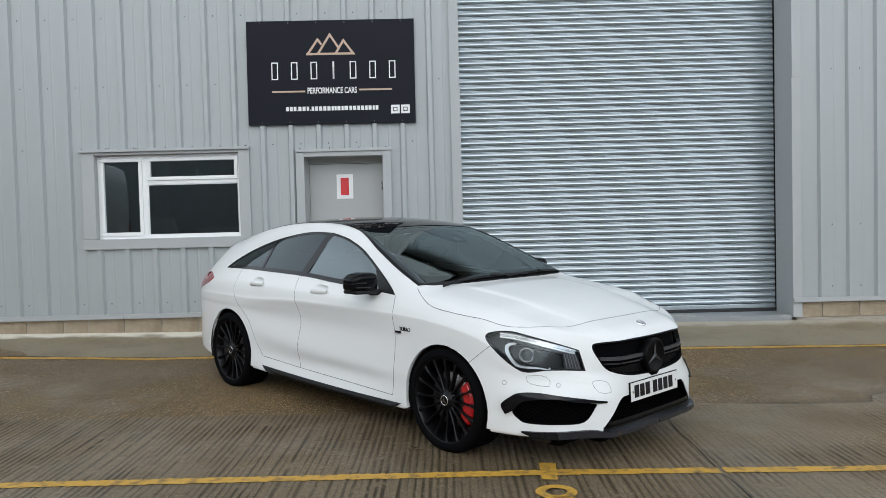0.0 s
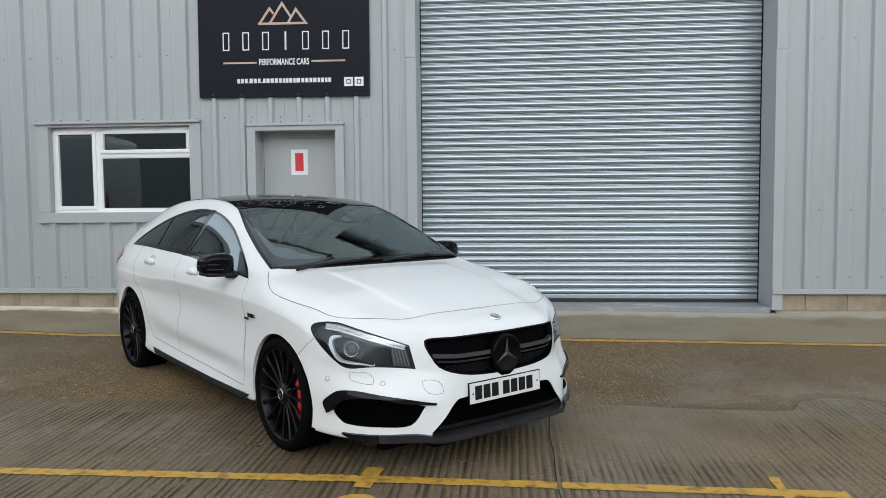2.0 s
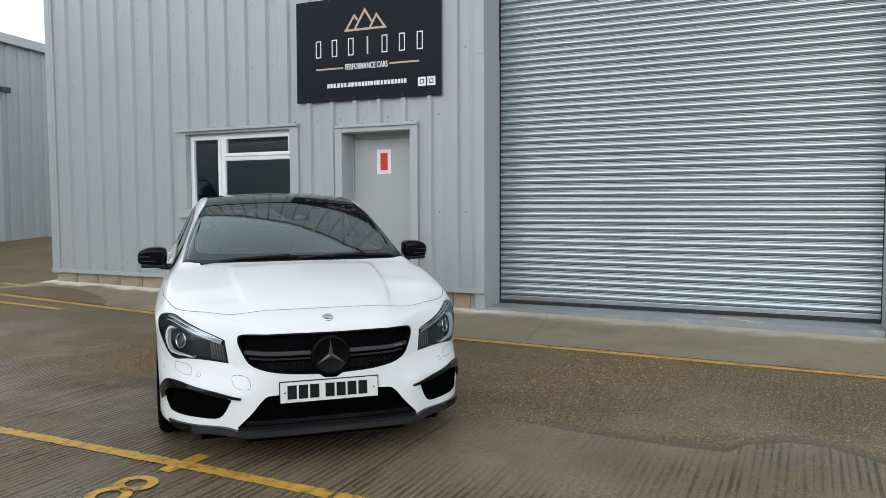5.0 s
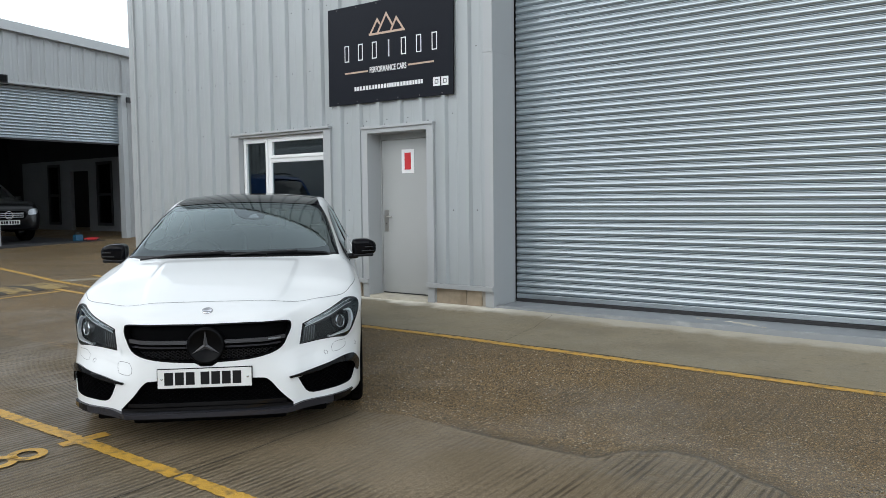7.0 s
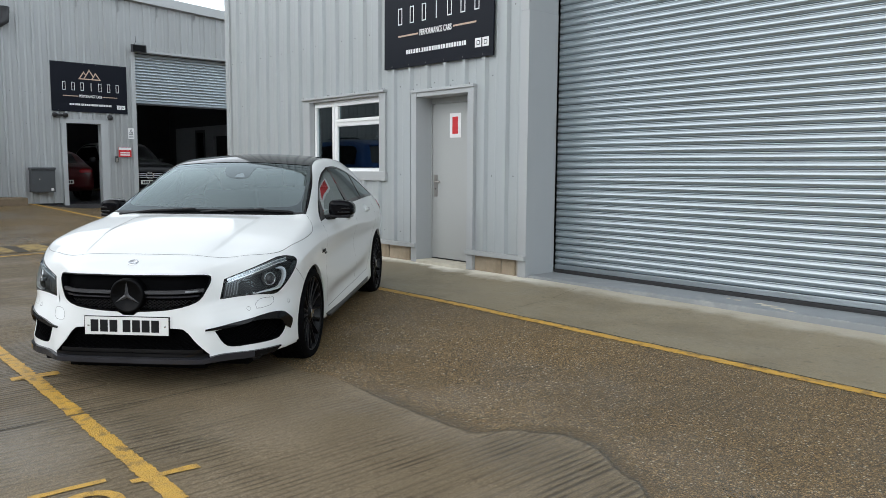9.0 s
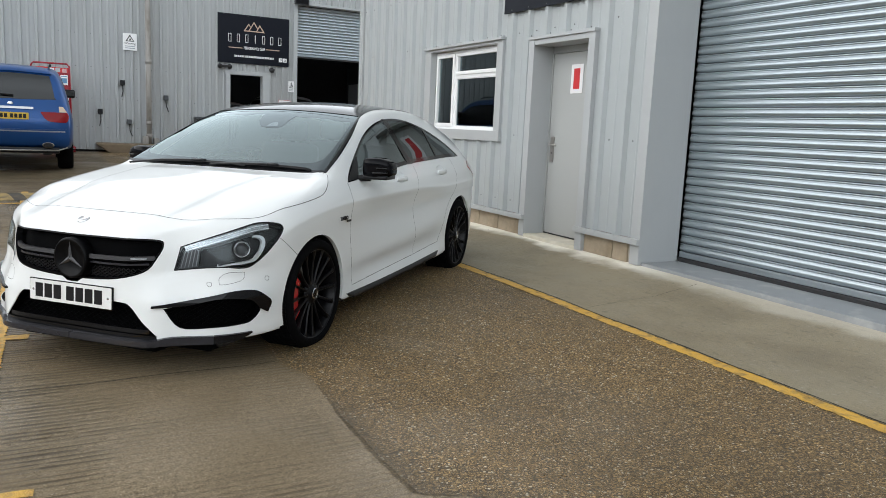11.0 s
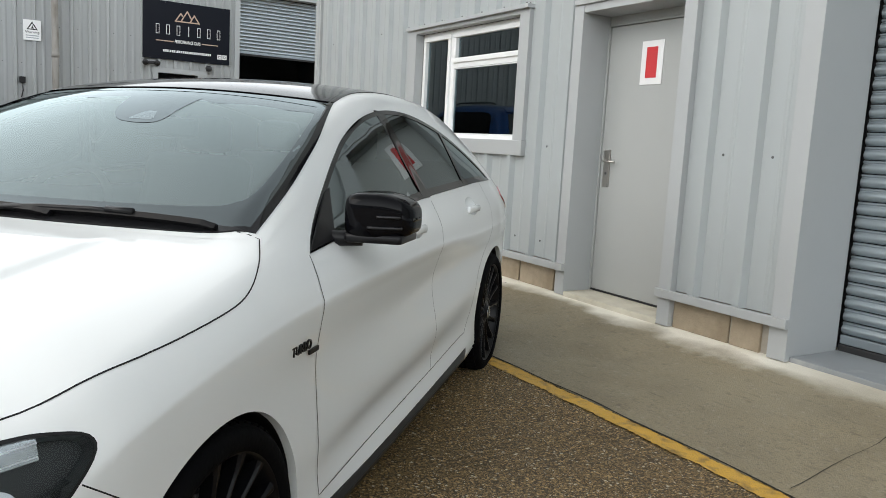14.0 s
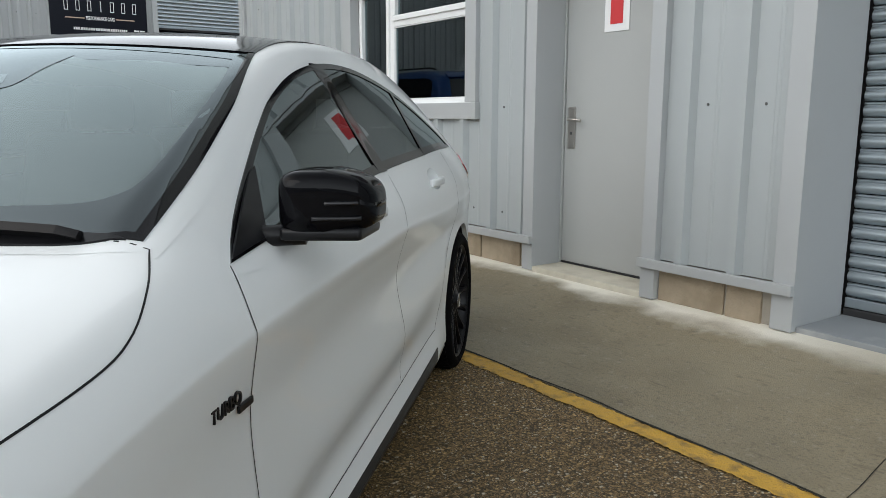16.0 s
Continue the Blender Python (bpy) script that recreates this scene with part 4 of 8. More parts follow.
def section(x):
    W, zb, zs, zt = w_max(x), z_low(x), z_sh(x), z_top(x)
    ws, wr, zr = W * k_sh(x), w_rail(x), zt - d_rail(x)
    ws, zs = max(ws, wr + 0.012), min(zs, zr - 0.01)
    hh = zs - zb
    k, ks = hollow(x) / 0.042, skirt(x)
    zd = max(z_door(x), zb + 0.2 * hh)
    zc = max(z_crease(x), zd + 0.12 * hh)
    zn = min(max(z_belt(x), zc + 0.2 * hh), zs - 0.08 * hh)
    dome = 0.010 * ease((0.72 - x) / 0.30) * ease((x + 0.28) / 0.16)
    pts = [(0, zb), (0.88 * W, zb), (0.985 * W + 0.018 * ks, zb + min(0.014, 0.04 * hh)), (0.988 * W + 0.006 * ks, zb + min(0.05, 0.12 * hh)), (0.988 * W - 0.018 * ks, zd), (0.992 * W - 0.004 * k, zc), (0.994 * W - 0.027 * k, 0.45 * zc + 0.55 * zn), (W - 0.012 * k, zn - min(0.055, 0.28 * (zn - zc))), (W + 0.001, zn - 0.006), (W - 0.003, zn + 0.009), (0.981 * W, zn + 0.35 * (zs - zn)), (ws, zs), (wr, zr), (0.88 * wr, zr + 0.226 * (zt - zr)), (0.68 * wr, zr + 0.538 * (zt - zr)), (0.62 * wr, zr + 0.616 * (zt - zr) + dome), (0.3 * wr, zr + 0.91 * (zt - zr) + 0.9 * dome), (0, zt + 0.8 * dome)]
    n = [3, 3, 2, 5, 5, 7, 5, 5, 3, 4, 6, 18, 3, 4, 2, 5, 5]
    t = [0.0]
    for a, b in zip(pts, pts[1:]):
        t.append(t[-1] + math.dist(a, b) ** 0.7 + 1e-4)
    fy, fz = pchip(t, [p[0] for p in pts]), pchip(t, [p[1] for p in pts])
    s = np.concatenate([np.linspace(t[i], t[i + 1], n[i], endpoint=False) for i in range(len(n))] + [[t[-1]]])
    out = np.column_stack([fy(s), fz(s)])
    # across roof, screen and bonnet the section is one parabola, raised inside the bonnet's two creases
    u = np.concatenate([np.linspace(1, 0.70, 6), np.linspace(0.68, 0.625, 5), np.linspace(0.58, 0, 9)])
    step = np.clip((0.68 - u) / 0.055, 0, 1)
    out[-20:, 0], out[-20:, 1] = wr * u, zr + (zt - zr) * (1 - u * u) + dome * (step * step * (3 - 2 * step))
    return out


nose = 0.872 - 0.36 * (1 - np.cos(np.linspace(0, math.pi / 2, 26))) ** 1.25
tail = -3.69 + 0.30 * (1 - np.cos(np.linspace(0, math.pi / 2, 20))) ** 1.25
stations = np.concatenate([nose, np.arange(0.497, -3.38, -0.0145), tail[::-1]])
hubs = ((-0.032, 0.300), (-WHEELBASE, 0.315))
ARCH = 0.354
rings = [section(x) for x in stations]
for k in (0.66, 0.33, 0.0):
    stations = np.concatenate([[stations[0]], stations, [stations[-1]]])
    rings = [rings[0] if k == 0.66 else rings[0], *rings, rings[-1]]
    rings[0], rings[-1] = rings[0].copy(), rings[-1].copy()
    f = {0.66: 0.66, 0.33: 0.5, 0.0: 0.0}[k]
    rings[0][:, 0] *= f
    rings[-1][:, 0] *= f
verts, faces = [], []


half = len(rings[0])
for sgn in (1, -1):
    base = len(verts)
    for x, ring in zip(stations, rings):
        for y, z in ring:
            # the upper corners of the nose lie further back than the bumper below them
            back = 0.07 * ease((z - 0.37) / 0.18) * ease((y - 0.30) / 0.21) * ease((x - 0.2) / 0.3)
            verts.append((x - back, sgn * y, z))
    for i in range(len(stations) - 1):
        for j in range(half - 1):
            q = [base + i * half + j, base + (i + 1) * half + j, base + (i + 1) * half + j + 1, base + i * half + j + 1]
            faces.append(q if sgn < 0 else q[::-1])
skin = bmesh.new()
vs = [skin.verts.new(v) for v in verts]
for f in faces:
    try:
        skin.faces.new([vs[i] for i in f])
    except ValueError:
        pass
bmesh.ops.remove_doubles(skin, verts=skin.verts, dist=0.0004)
bmesh.ops.recalc_face_normals(skin, faces=skin.faces)
skin.normal_update()
whole = BVHTree.FromBMesh(skin)
skin_faces = [([v.co.copy() for v in f.verts], [v.normal.copy() for v in f.verts]) for f in skin.faces]


OBC, OBS = math.cos(radians(52)), math.sin(radians(52))


def oblique(x, y, z, *corner):
    """A point of the front corner as seen square on from 52 degrees off the nose."""
    return (OBC * y - OBS * x, z, *corner)


def on_skin(axis, a, b):
    """The skin's place and smooth normal under a point of the side (x, z), front (y, z), rear (y, z) or top (x, y) view."""
    if axis in ("corner_left", "corner_right"):
        s = 1 if axis == "corner_left" else -1
        return skin_hit((OBC * 4 - OBS * a, s * (OBS * 4 + OBC * a), b), (-OBC, -s * OBS, 0))
    eye, way = {"left": ((a, 3, b), (0, -1, 0)), "right": ((a, -3, b), (0, 1, 0)), "front": ((4, a, b), (-1, 0, 0)), "rear": ((-7, a, b), (1, 0, 0)), "top": ((a, b, 4), (0, 0, -1))}[axis]
    return skin_hit(eye, way)


def skin_hit(eye, way):
    p, nrm, i, _ = whole.ray_cast(Vector(eye), Vector(way))
    if p is None:
        p, nrm, i, _ = whole.find_nearest(Vector(eye) + Vector(way) * 2.2)
    cos, nor = skin_faces[i]
    w = interpolate.poly_3d_calc(cos, p)
    nn = sum((v * k for v, k in zip(nor, w)), Vector())
    return p, nn.normalized()


def rounded(ctrl, n=6, closed=True):
    """A smooth closed outline through control points; a point given with a third value stays a corner."""
    out, m = [], len(ctrl)
    for i in range(m):
        p0, p1, p2, p3 = (Vector(ctrl[(i + k) % m][:2]) for k in (-1, 0, 1, 2))
        c1, c2 = len(ctrl[i]) > 2, len(ctrl[(i + 1) % m]) > 2
        t1 = (p2 - p1) if c1 else (p2 - p0) / 2
        t2 = (p2 - p1) if c2 else (p3 - p1) / 2
        for k in range(n):
            t = k / n
            out.append(tuple(p1 * (2 * t ** 3 - 3 * t ** 2 + 1) + t1 * (t ** 3 - 2 * t ** 2 + t) + p2 * (3 * t ** 2 - 2 * t ** 3) + t2 * (t ** 3 - t ** 2)))
    return out


def inside(poly, x, y):
    hit, j = False, len(poly) - 1
    for i in range(len(poly)):
        (xi, yi), (xj, yj) = poly[i][:2], poly[j][:2]
        if (yi > y) != (yj > y) and x < (xj - xi) * (y - yi) / (yj - yi) + xi:
            hit = not hit
        j = i
    return hit


def inset(poly, d):
    """The outline moved inwards by d."""
    area = sum(poly[i - 1][0] * poly[i][1] - poly[i][0] * poly[i - 1][1] for i in range(len(poly)))
    s, out, n = (1 if area > 0 else -1), [], len(poly)
    for i in range(n):
        p, a, b = Vector(poly[i][:2]), Vector(poly[i - 1][:2]), Vector(poly[(i + 1) % n][:2])
        u, v = (p - a), (b - p)
        u, v = (u.normalized() if u.length > 1e-9 else v.normalized()), (v.normalized() if v.length > 1e-9 else u.normalized())
        nn = Vector((-(u.y + v.y), u.x + v.x))
        nn = nn.normalized() if nn.length > 1e-6 else Vector((-u.y, u.x))
        out.append(tuple(p + nn * s * d / max(0.5, nn.dot(Vector((-u.y, u.x))))))
    return out


def patch(name, axis, outline, off, mat, parent, hole=None, step=0.03, lip=0.006, label="", turned=None):
    """A panel that follows the skin inside an outline of the side, front or top view, off metres proud, with a turned-in lip, on all rims or where turned says."""
    pts = [Vector(p[:2]) for p in outline]
    edges = [(i, (i + 1) % len(pts)) for i in range(len(pts))]
    if hole:
        k = len(pts)
        pts += [Vector(p[:2]) for p in hole]
        edges += [(k + i, k + (i + 1) % len(hole)) for i in range(len(hole))]
    a0, a1 = min(p.x for p in pts), max(p.x for p in pts)
    b0, b1 = min(p.y for p in pts), max(p.y for p in pts)
    shy = inset(outline, step * 0.4)
    a = a0 + step / 2
    while a < a1:
        b = b0 + step / 2
        while b < b1:
            if inside(shy, a, b) and not (hole and inside(hole, a, b)):
                pts.append(Vector((a, b)))
            b += step
        a += step
    co, _, fs, *_ = geometry.delaunay_2d_cdt(pts, edges, [], 0, 1e-5)
    spots = [on_skin(axis, c.x, c.y) for c in co]
    v = [p + nn * off for p, nn in spots]
    nor = [nn for _, nn in spots]
    out = []
    for f in fs:
        c = sum((co[i] for i in f), Vector((0, 0))) / len(f)
        if inside(outline, c.x, c.y) and not (hole and inside(hole, c.x, c.y)):
            f = list(f)
            if (v[f[1]] - v[f[0]]).cross(v[f[2]] - v[f[0]]).dot(nor[f[0]]) < 0:
                f.reverse()
            out.append(f)
    count = {}
    for f in out:
        for i in range(len(f)):
            e = (f[i], f[(i + 1) % len(f)])
            count[e] = count.get(e, 0) + 1
    rim = [e for e in count if (e[1], e[0]) not in count]
    if lip:
        for a, b in rim:
            if turned and not turned((co[a] + co[b]) / 2):
                continue
            k = len(v)
            v += [v[a], v[b], v[b] - nor[b] * lip, v[a] - nor[a] * lip]
            side = (v[b] - v[a]).cross(nor[a]).normalized()
            nor += [side] * 4
            out.append([k + 1, k, k + 3, k + 2])
    me = bpy.data.meshes.new(name)
    me.from_pydata([tuple(p) for p in v], [], out)
    me.materials.append(mat)
    for p in me.polygons:
        p.use_smooth = True
    me.normals_split_custom_set_from_vertices([tuple(q) for q in nor])
    ob = new(name, me)
    ob.parent = parent
    if label:
        tagged(ob, label)
    return ob


def near_line(poly, d=0.004):
    """A test for points close to a closed line."""
    segs = [(Vector(poly[i - 1][:2]), Vector(poly[i][:2])) for i in range(len(poly))]
    return lambda p: any((p - geometry.intersect_point_line(p, a, b)[0]).length < d and -0.05 < geometry.intersect_point_line(p, a, b)[1] < 1.05 for a, b in segs)


def seam(name, axis, line, mat, parent, width=0.0032, off=0.0012, step=0.02):
    """A thin dark joint along a line of a view, lying on the skin."""
    pts = [Vector(p[:2]) for p in line]
    fine = []
    for a, b in zip(pts, pts[1:]):
        n = max(1, int((b - a).length / step))
        fine += [a.lerp(b, k / n) for k in range(n)]
    fine.append(pts[-1])
    spots = [on_skin(axis, p.x, p.y) for p in fine]
    v, nor, f = [], [], []
    for i, (p, nn) in enumerate(spots):
        d = spots[min(i + 1, len(spots) - 1)][0] - spots[max(i - 1, 0)][0]
        s = d.cross(nn).normalized() * width / 2
        v += [p + nn * off - s, p + nn * off + s]
        nor += [nn, nn]
        if i:
            f.append([2 * i - 2, 2 * i, 2 * i + 1, 2 * i - 1])
    me = bpy.data.meshes.new(name)
    me.from_pydata([tuple(p) for p in v], [], f)
    me.materials.append(mat)
    ob = new(name, me)
    ob.parent = parent
    return ob


def strip(pts, wd):
    """A band along an open line of a view, of one width or of a width for each point."""
    up, dn = [], []
    widths = wd if isinstance(wd, list) else [wd] * len(pts)
    for i, p in enumerate(pts):
        wd = widths[i]
        d = (Vector(pts[min(i + 1, len(pts) - 1)]) - Vector(pts[max(i - 1, 0)])).normalized()
        up.append((p[0] - d.y * wd / 2, p[1] + d.x * wd / 2))
        dn.append((p[0] + d.y * wd / 2, p[1] - d.x * wd / 2))
    return up + dn[::-1]


CAR = Matrix.Translation((0.6255, 5.184, -0.012)) @ pose(0, 0, 0, 0, 0, -46.25) @ pose(0, -0.010, 0, 0, 0.75, 0)
car = thing("estate_car", "white estate car with black wheels and black roof", "car", CAR)

# outlines in the side view (x, z)
DLO = rounded([(-.535, .915, 1), (-.80, 1.066), (-.95, 1.150), (-1.09, 1.217), (-1.30, 1.284), (-1.55, 1.317), (-1.84, 1.309), (-2.18, 1.254), (-2.48, 1.176), (-2.71, 1.086), (-2.85, 1.006, 1), (-2.5, 1.008), (-2.2, 1.002), (-1.65, .987), (-1.30, .962), (-.93, .94)], 5)
# screen, roof and bonnet outlines in the top view (x, y)
def both(line):
    return line + [(x, -y, *r) for x, y, *r in reversed(line)]


SCREEN = rounded(both([(-.285, .0), (-.30, .35), (-.345, .64), (-.395, .742, 1), (-.62, .712), (-.80, .682), (-.95, .652), (-1.22, .580, 1), (-1.195, .3), (-1.175, .0)])[:-1], 4)
ROOF = rounded(both([(-1.16, .0), (-1.17, .3), (-1.205, .584, 1), (-1.5, .555), (-2.2, .545), (-2.8, .52), (-3.12, .49, 1), (-3.16, .3), (-3.17, 0)])[:-1], 4)
BONNET = rounded(both([(.668, .0), (.655, .30), (.625, .445), (.582, .557), (.505, .668), (.394, .766), (.26, .820), (.10, .845), (-.09, .852), (-.20, .841), (-.30, .805), (-.387, .757, 1), (-.345, .62), (-.29, .3), (-.275, 0)])[:-1], 5)
# openings of the nose in the front view (y, z)
def front_both(line):
    return line + [(-y, z, *r) for y, z, *r in reversed(line)]


GRILLE = rounded(front_both([(.0, .700), (.25, .702), (.43, .698), (.468, .672), (.449, .607), (.395, .535), (.23, .494), (.0, .480)])[:-1], 4)
LOWER = rounded(front_both([(.0, .388), (.28, .386), (.345, .370), (.405, .30), (.478, .226, 1), (.2, .226), (.0, .226)])[:-1], 4)
# front lamp and corner intake, on the corner of the nose
LAMP = rounded([oblique(*q) for q in ((.715, .529, .662, 1), (.617, .652, .713), (.463, .757, .761), (.403, .789, .769), (.359, .819, .767), (.314, .856, .752), (.320, .868, .716), (.401, .845, .635), (.485, .807, .568), (.540, .772, .547), (.628, .690, .557), (.748, .512, .544, 1))], 4)
INTAKE = rounded([oblique(*q) for q in ((.823, .504, .366, 1), (.743, .617, .388), (.676, .712, .414), (.539, .811, .405), (.476, .834, .333), (.518, .817, .281), (.567, .793, .266), (.692, .691, .261), (.777, .564, .267))], 4)
BLADE = rounded([oblique(*q) for q in ((.847, .458, .380, 1), (.725, .647, .412), (.614, .767, .438), (.521, .819, .435), (.466, .840, .407), (.418, .852, .364), (.441, .844, .311, 1), (.489, .829, .339), (.546, .807, .391), (.674, .714, .405), (.753, .601, .381), (.847, .458, .370, 1))], 4)

HANDLES = ((-1.357, .893), (-2.232, .902))

# the skin is opened behind the glass
gone = []
open_side, open_top = inset(DLO, -0.012), inset(SCREEN, -0.006)
open_front = [inset(GRILLE, -0.02), inset(LOWER, -0.018)]
open_corner = [inset(LAMP, -0.02), inset(INTAKE, -0.018)]
for f in skin.faces:
    c = f.calc_center_median()
    if abs(c.y) > 0.4 and c.z > 0.9 and inside(open_side, c.x, c.z):
        gone.append(f)
    elif abs(c.y) > 0.7 and any(((c.x - hx) / 0.105) ** 2 + ((c.z - hz - 0.012) / 0.055) ** 2 < 1 for hx, hz in HANDLES):
        gone.append(f)
    elif c.z > 0.9 and f.normal.z > 0.3 and inside(open_top, c.x, c.y):
        gone.append(f)
    elif c.x > 0.75 and any(inside(o, c.y, c.z) for o in open_front):
        gone.append(f)
    elif c.x > 0.25 and abs(c.y) > 0.4 and any(inside(o, *oblique(c.x, abs(c.y), c.z)) for o in open_corner):
        gone.append(f)
    elif abs(c.y) > 0.55 and c.z < 0.95 and any(math.hypot(c.x - hx, c.z - hz) < ARCH + 0.03 for hx, hz in hubs):
        gone.append(f)
bmesh.ops.delete(skin, geom=gone, context="FACES")
me = bpy.data.meshes.new("body")
skin.to_mesh(me)
skin.free()
me.materials.append(PAINT)
for p in me.polygons:
    p.use_smooth = True
body = new("body", me)
body.parent = car

# roof, screen and side glass
patch("roof_panel", "top", ROOF, 0.004, GLOSSBLACK, car, step=0.05, label="gloss black panoramic roof")
patch("windscreen", "top", inset(SCREEN, 0.010), -0.001, WINDSCREEN, car, step=0.05, lip=0, label="clear greenish windscreen").visible_shadow = False
patch("screen_edge", "top", inset(SCREEN, -0.03), 0.0010, PAINT, car, hole=SCREEN, step=0.014, lip=0.01, turned=near_line(SCREEN))
patch("windscreen_border", "top", SCREEN, 0.003, GLOSSBLACK, car, hole=inset(SCREEN, 0.017), step=0.03)
SIGHT = rounded(both([(-.384, .0), (-.400, .32), (-.434, .55), (-.475, .638), (-.56, .664), (-.80, .636), (-1.00, .596), (-1.13, .556, 1), (-1.125, .3), (-1.12, .0)])[:-1], 4)
patch("screen_frit", "top", inset(SCREEN, 0.012), 0.0006, FRIT, car, hole=SIGHT, step=0.03, lip=0)
for side, s in (("left", 1), ("right", -1)):
    patch("window_edge", side, inset(DLO, -0.03), 0.0010, PAINT, car, hole=DLO, step=0.014, lip=0.01, turned=near_line(DLO))
    patch("window_surround", side, DLO, 0.004, GLOSSBLACK, car, hole=inset(DLO, 0.015), step=0.03)
    g = inset(DLO, 0.011)

    def between(lo, hi):
        """The part of the glass between two leaning posts."""
        fine = [tuple(Vector(g[i - 1][:2]).lerp(Vector(g[i][:2]), k / 8)) for i in range(len(g)) for k in range(8)]
        cut = [p for p in fine if lo(p[1]) <= p[0] <= hi(p[1])]
        return [p for i, p in enumerate(cut) if i % 4 == 0 or math.dist(p, cut[i - 1]) > 0.05 or math.dist(p, cut[(i + 1) % len(cut)]) > 0.05]
    b_post, c_post = (lambda z: -1.66 + (z - 0.98) * 0.55), (lambda z: -2.26 + (z - 1.0) * 0.30)
    for name, lo, hi, mat in (("side_window", b_post, lambda z: 0, SIDEGLASS), ("rear_side_window", c_post, b_post, TINTED), ("quarter_window", lambda z: -9, c_post, TINTED)):
        patch(name, side, between(lo, hi), 0.0012, mat, car, step=0.05, lip=0).visible_shadow = False
    for name, post, wd in (("door_pillar", b_post, 0.085), ("quarter_pillar", c_post, 0.03)):
        zlo = 0.985 if name == "door_pillar" else 1.003
        zhi = 1.312 if name == "door_pillar" else 1.243
        patch(name, side, [(post(zlo) - wd / 2, zlo), (post(zlo) + wd / 2, zlo), (post(zhi) + wd / 2, zhi), (post(zhi) - wd / 2, zhi)], 0.005, GLOSSBLACK, car, step=0.04)
    patch("belt_strip", side, strip([(-.94, .957), (-1.30, .979), (-1.65, 1.003), (-2.0, 1.013), (-2.4, 1.021), (-2.70, 1.022)], 0.026), 0.0052, GLOSSBLACK, car, step=0.04, lip=0.004)
    # mirror triangle
    patch("mirror_base", side, [(-.545, .92), (-.72, .932), (-.835, 1.065), (-.80, 1.055)], 0.006, SATINBLACK, car, step=0.04)
    # door joints
    front_door = rounded([(-.53, .913, 1), (-.50, .855), (-.497, .79), (-.486, .66), (-.50, .46), (-.522, .268, 1), (-1.62, .298, 1), (-1.645, .42), (-1.615, .69), (-1.68, .90), (-1.70, .985, 1)], 6)
    seam("door_joint", side, front_door[:-6], SATINBLACK, car)
    rear_door = rounded([(-1.62, .298, 1), (-2.16, .322, 1), (-2.24, .42), (-2.34, .58), (-2.50, .72), (-2.58, .85), (-2.56, 1.0, 1), (-2.3, .9)], 6)
    seam("door_joint", side, rear_door[:37], SATINBLACK, car)
    seam("wing_joint", side, rounded([(.184, .568, 1), (.27, .63), (.344, .686, 1), (.27, .63)], 5)[:11], SATINBLACK, car, 0.0026, step=0.008)
    for lx, lz, r in ((.426, .484, .012),):
        seam("parking_sensor", side, [(lx + r * math.cos(k * math.tau / 16), lz + r * math.sin(k * math.tau / 16)) for k in range(17)], LAMPDARK, car, 0.002, step=0.01)
    # sill blade under the white skirt
    bm = bmesh.new()
    prev = None
    for i in range(41):
        t = i / 40
        x = -.435 - 1.725 * t
        zt, tip = 0.228 + 0.028 * t ** 2.5, min(1, t / 0.04, (1 - t) / 0.04)
        W = float(w_max(x))
        ring = [bm.verts.new((x, s * y, z)) for y, z in ((0.97 * W, zt), (0.99 * W + 0.009 * tip, zt - 0.002), (0.99 * W + 0.019 * tip, zt - 0.022 * tip), (0.99 * W + 0.015 * tip, zt - 0.040 * tip), (0.95 * W, zt - 0.045 * tip))]
        if prev:
            for k in range(5):
                bm.faces.new((prev[k], ring[k], ring[(k + 1) % 5], prev[(k + 1) % 5]))
        else:
            bm.faces.new(ring)
        prev = ring
    bm.faces.new(prev)
    bmesh.ops.recalc_face_normals(bm, faces=bm.faces)
    part("sill_blade", bm, SATINBLACK, car, "black sill blade")
    # door handles in their bowls
    for hx, hz in HANDLES:
        outline = [(hx + 0.088 * math.cos(k * math.tau / 28), hz + 0.012 + 0.040 * math.sin(k * math.tau / 28)) for k in range(28)]
        patch("handle_edge", side, inset(outline, -0.04), 0.0005, PAINT, car, hole=outline, step=0.02, lip=0.004, turned=near_line(outline))
        v, f, nor = [], [], []
        for i in range(7):
            r = 1.02 - i / 6 * 1.02
            for k in range(28):
                q = (hx + 0.088 * r * math.cos(k * math.tau / 28), hz + 0.012 + 0.040 * r * math.sin(k * math.tau / 28))
                p, nn = on_skin(side, *q)
                v.append(tuple(p + nn * (0.0005 - 0.024 * max(0, 1 - r * r) ** 0.8)))
                if i:
                    f.append([(i - 1) * 28 + k, (i - 1) * 28 + (k + 1) % 28, i * 28 + (k + 1) % 28, i * 28 + k][::s])
        me = bpy.data.meshes.new("handle_bowl")
        me.from_pydata(v, [], f)
        me.materials.append(PAINT)
        for q in me.polygons:
            q.use_smooth = True
        new("handle_bowl", me).parent = car
        p, nn = on_skin(side, hx, hz)
        bm = bmesh.new()
        box(bm, -0.100, 0.100, -0.011, 0.011, -0.016, 0.016, 0.011)
        for w in bm.verts:
            w.co.y -= 1.3 * w.co.x ** 2
            w.co = Vector((hx + w.co.x, p.y + s * (0.020 + w.co.y), hz + w.co.z + 0.03 * w.co.x))
        part("door_handle", bm, PAINT, car, smooth=True)
    # wing badge
    p, nn = on_skin(side, -.393, .708)
    turn = Matrix(((-s, 0, 0, 0), (0, 0, s, 0), (0, 1, 0, 0), (0, 0, 0, 1)))
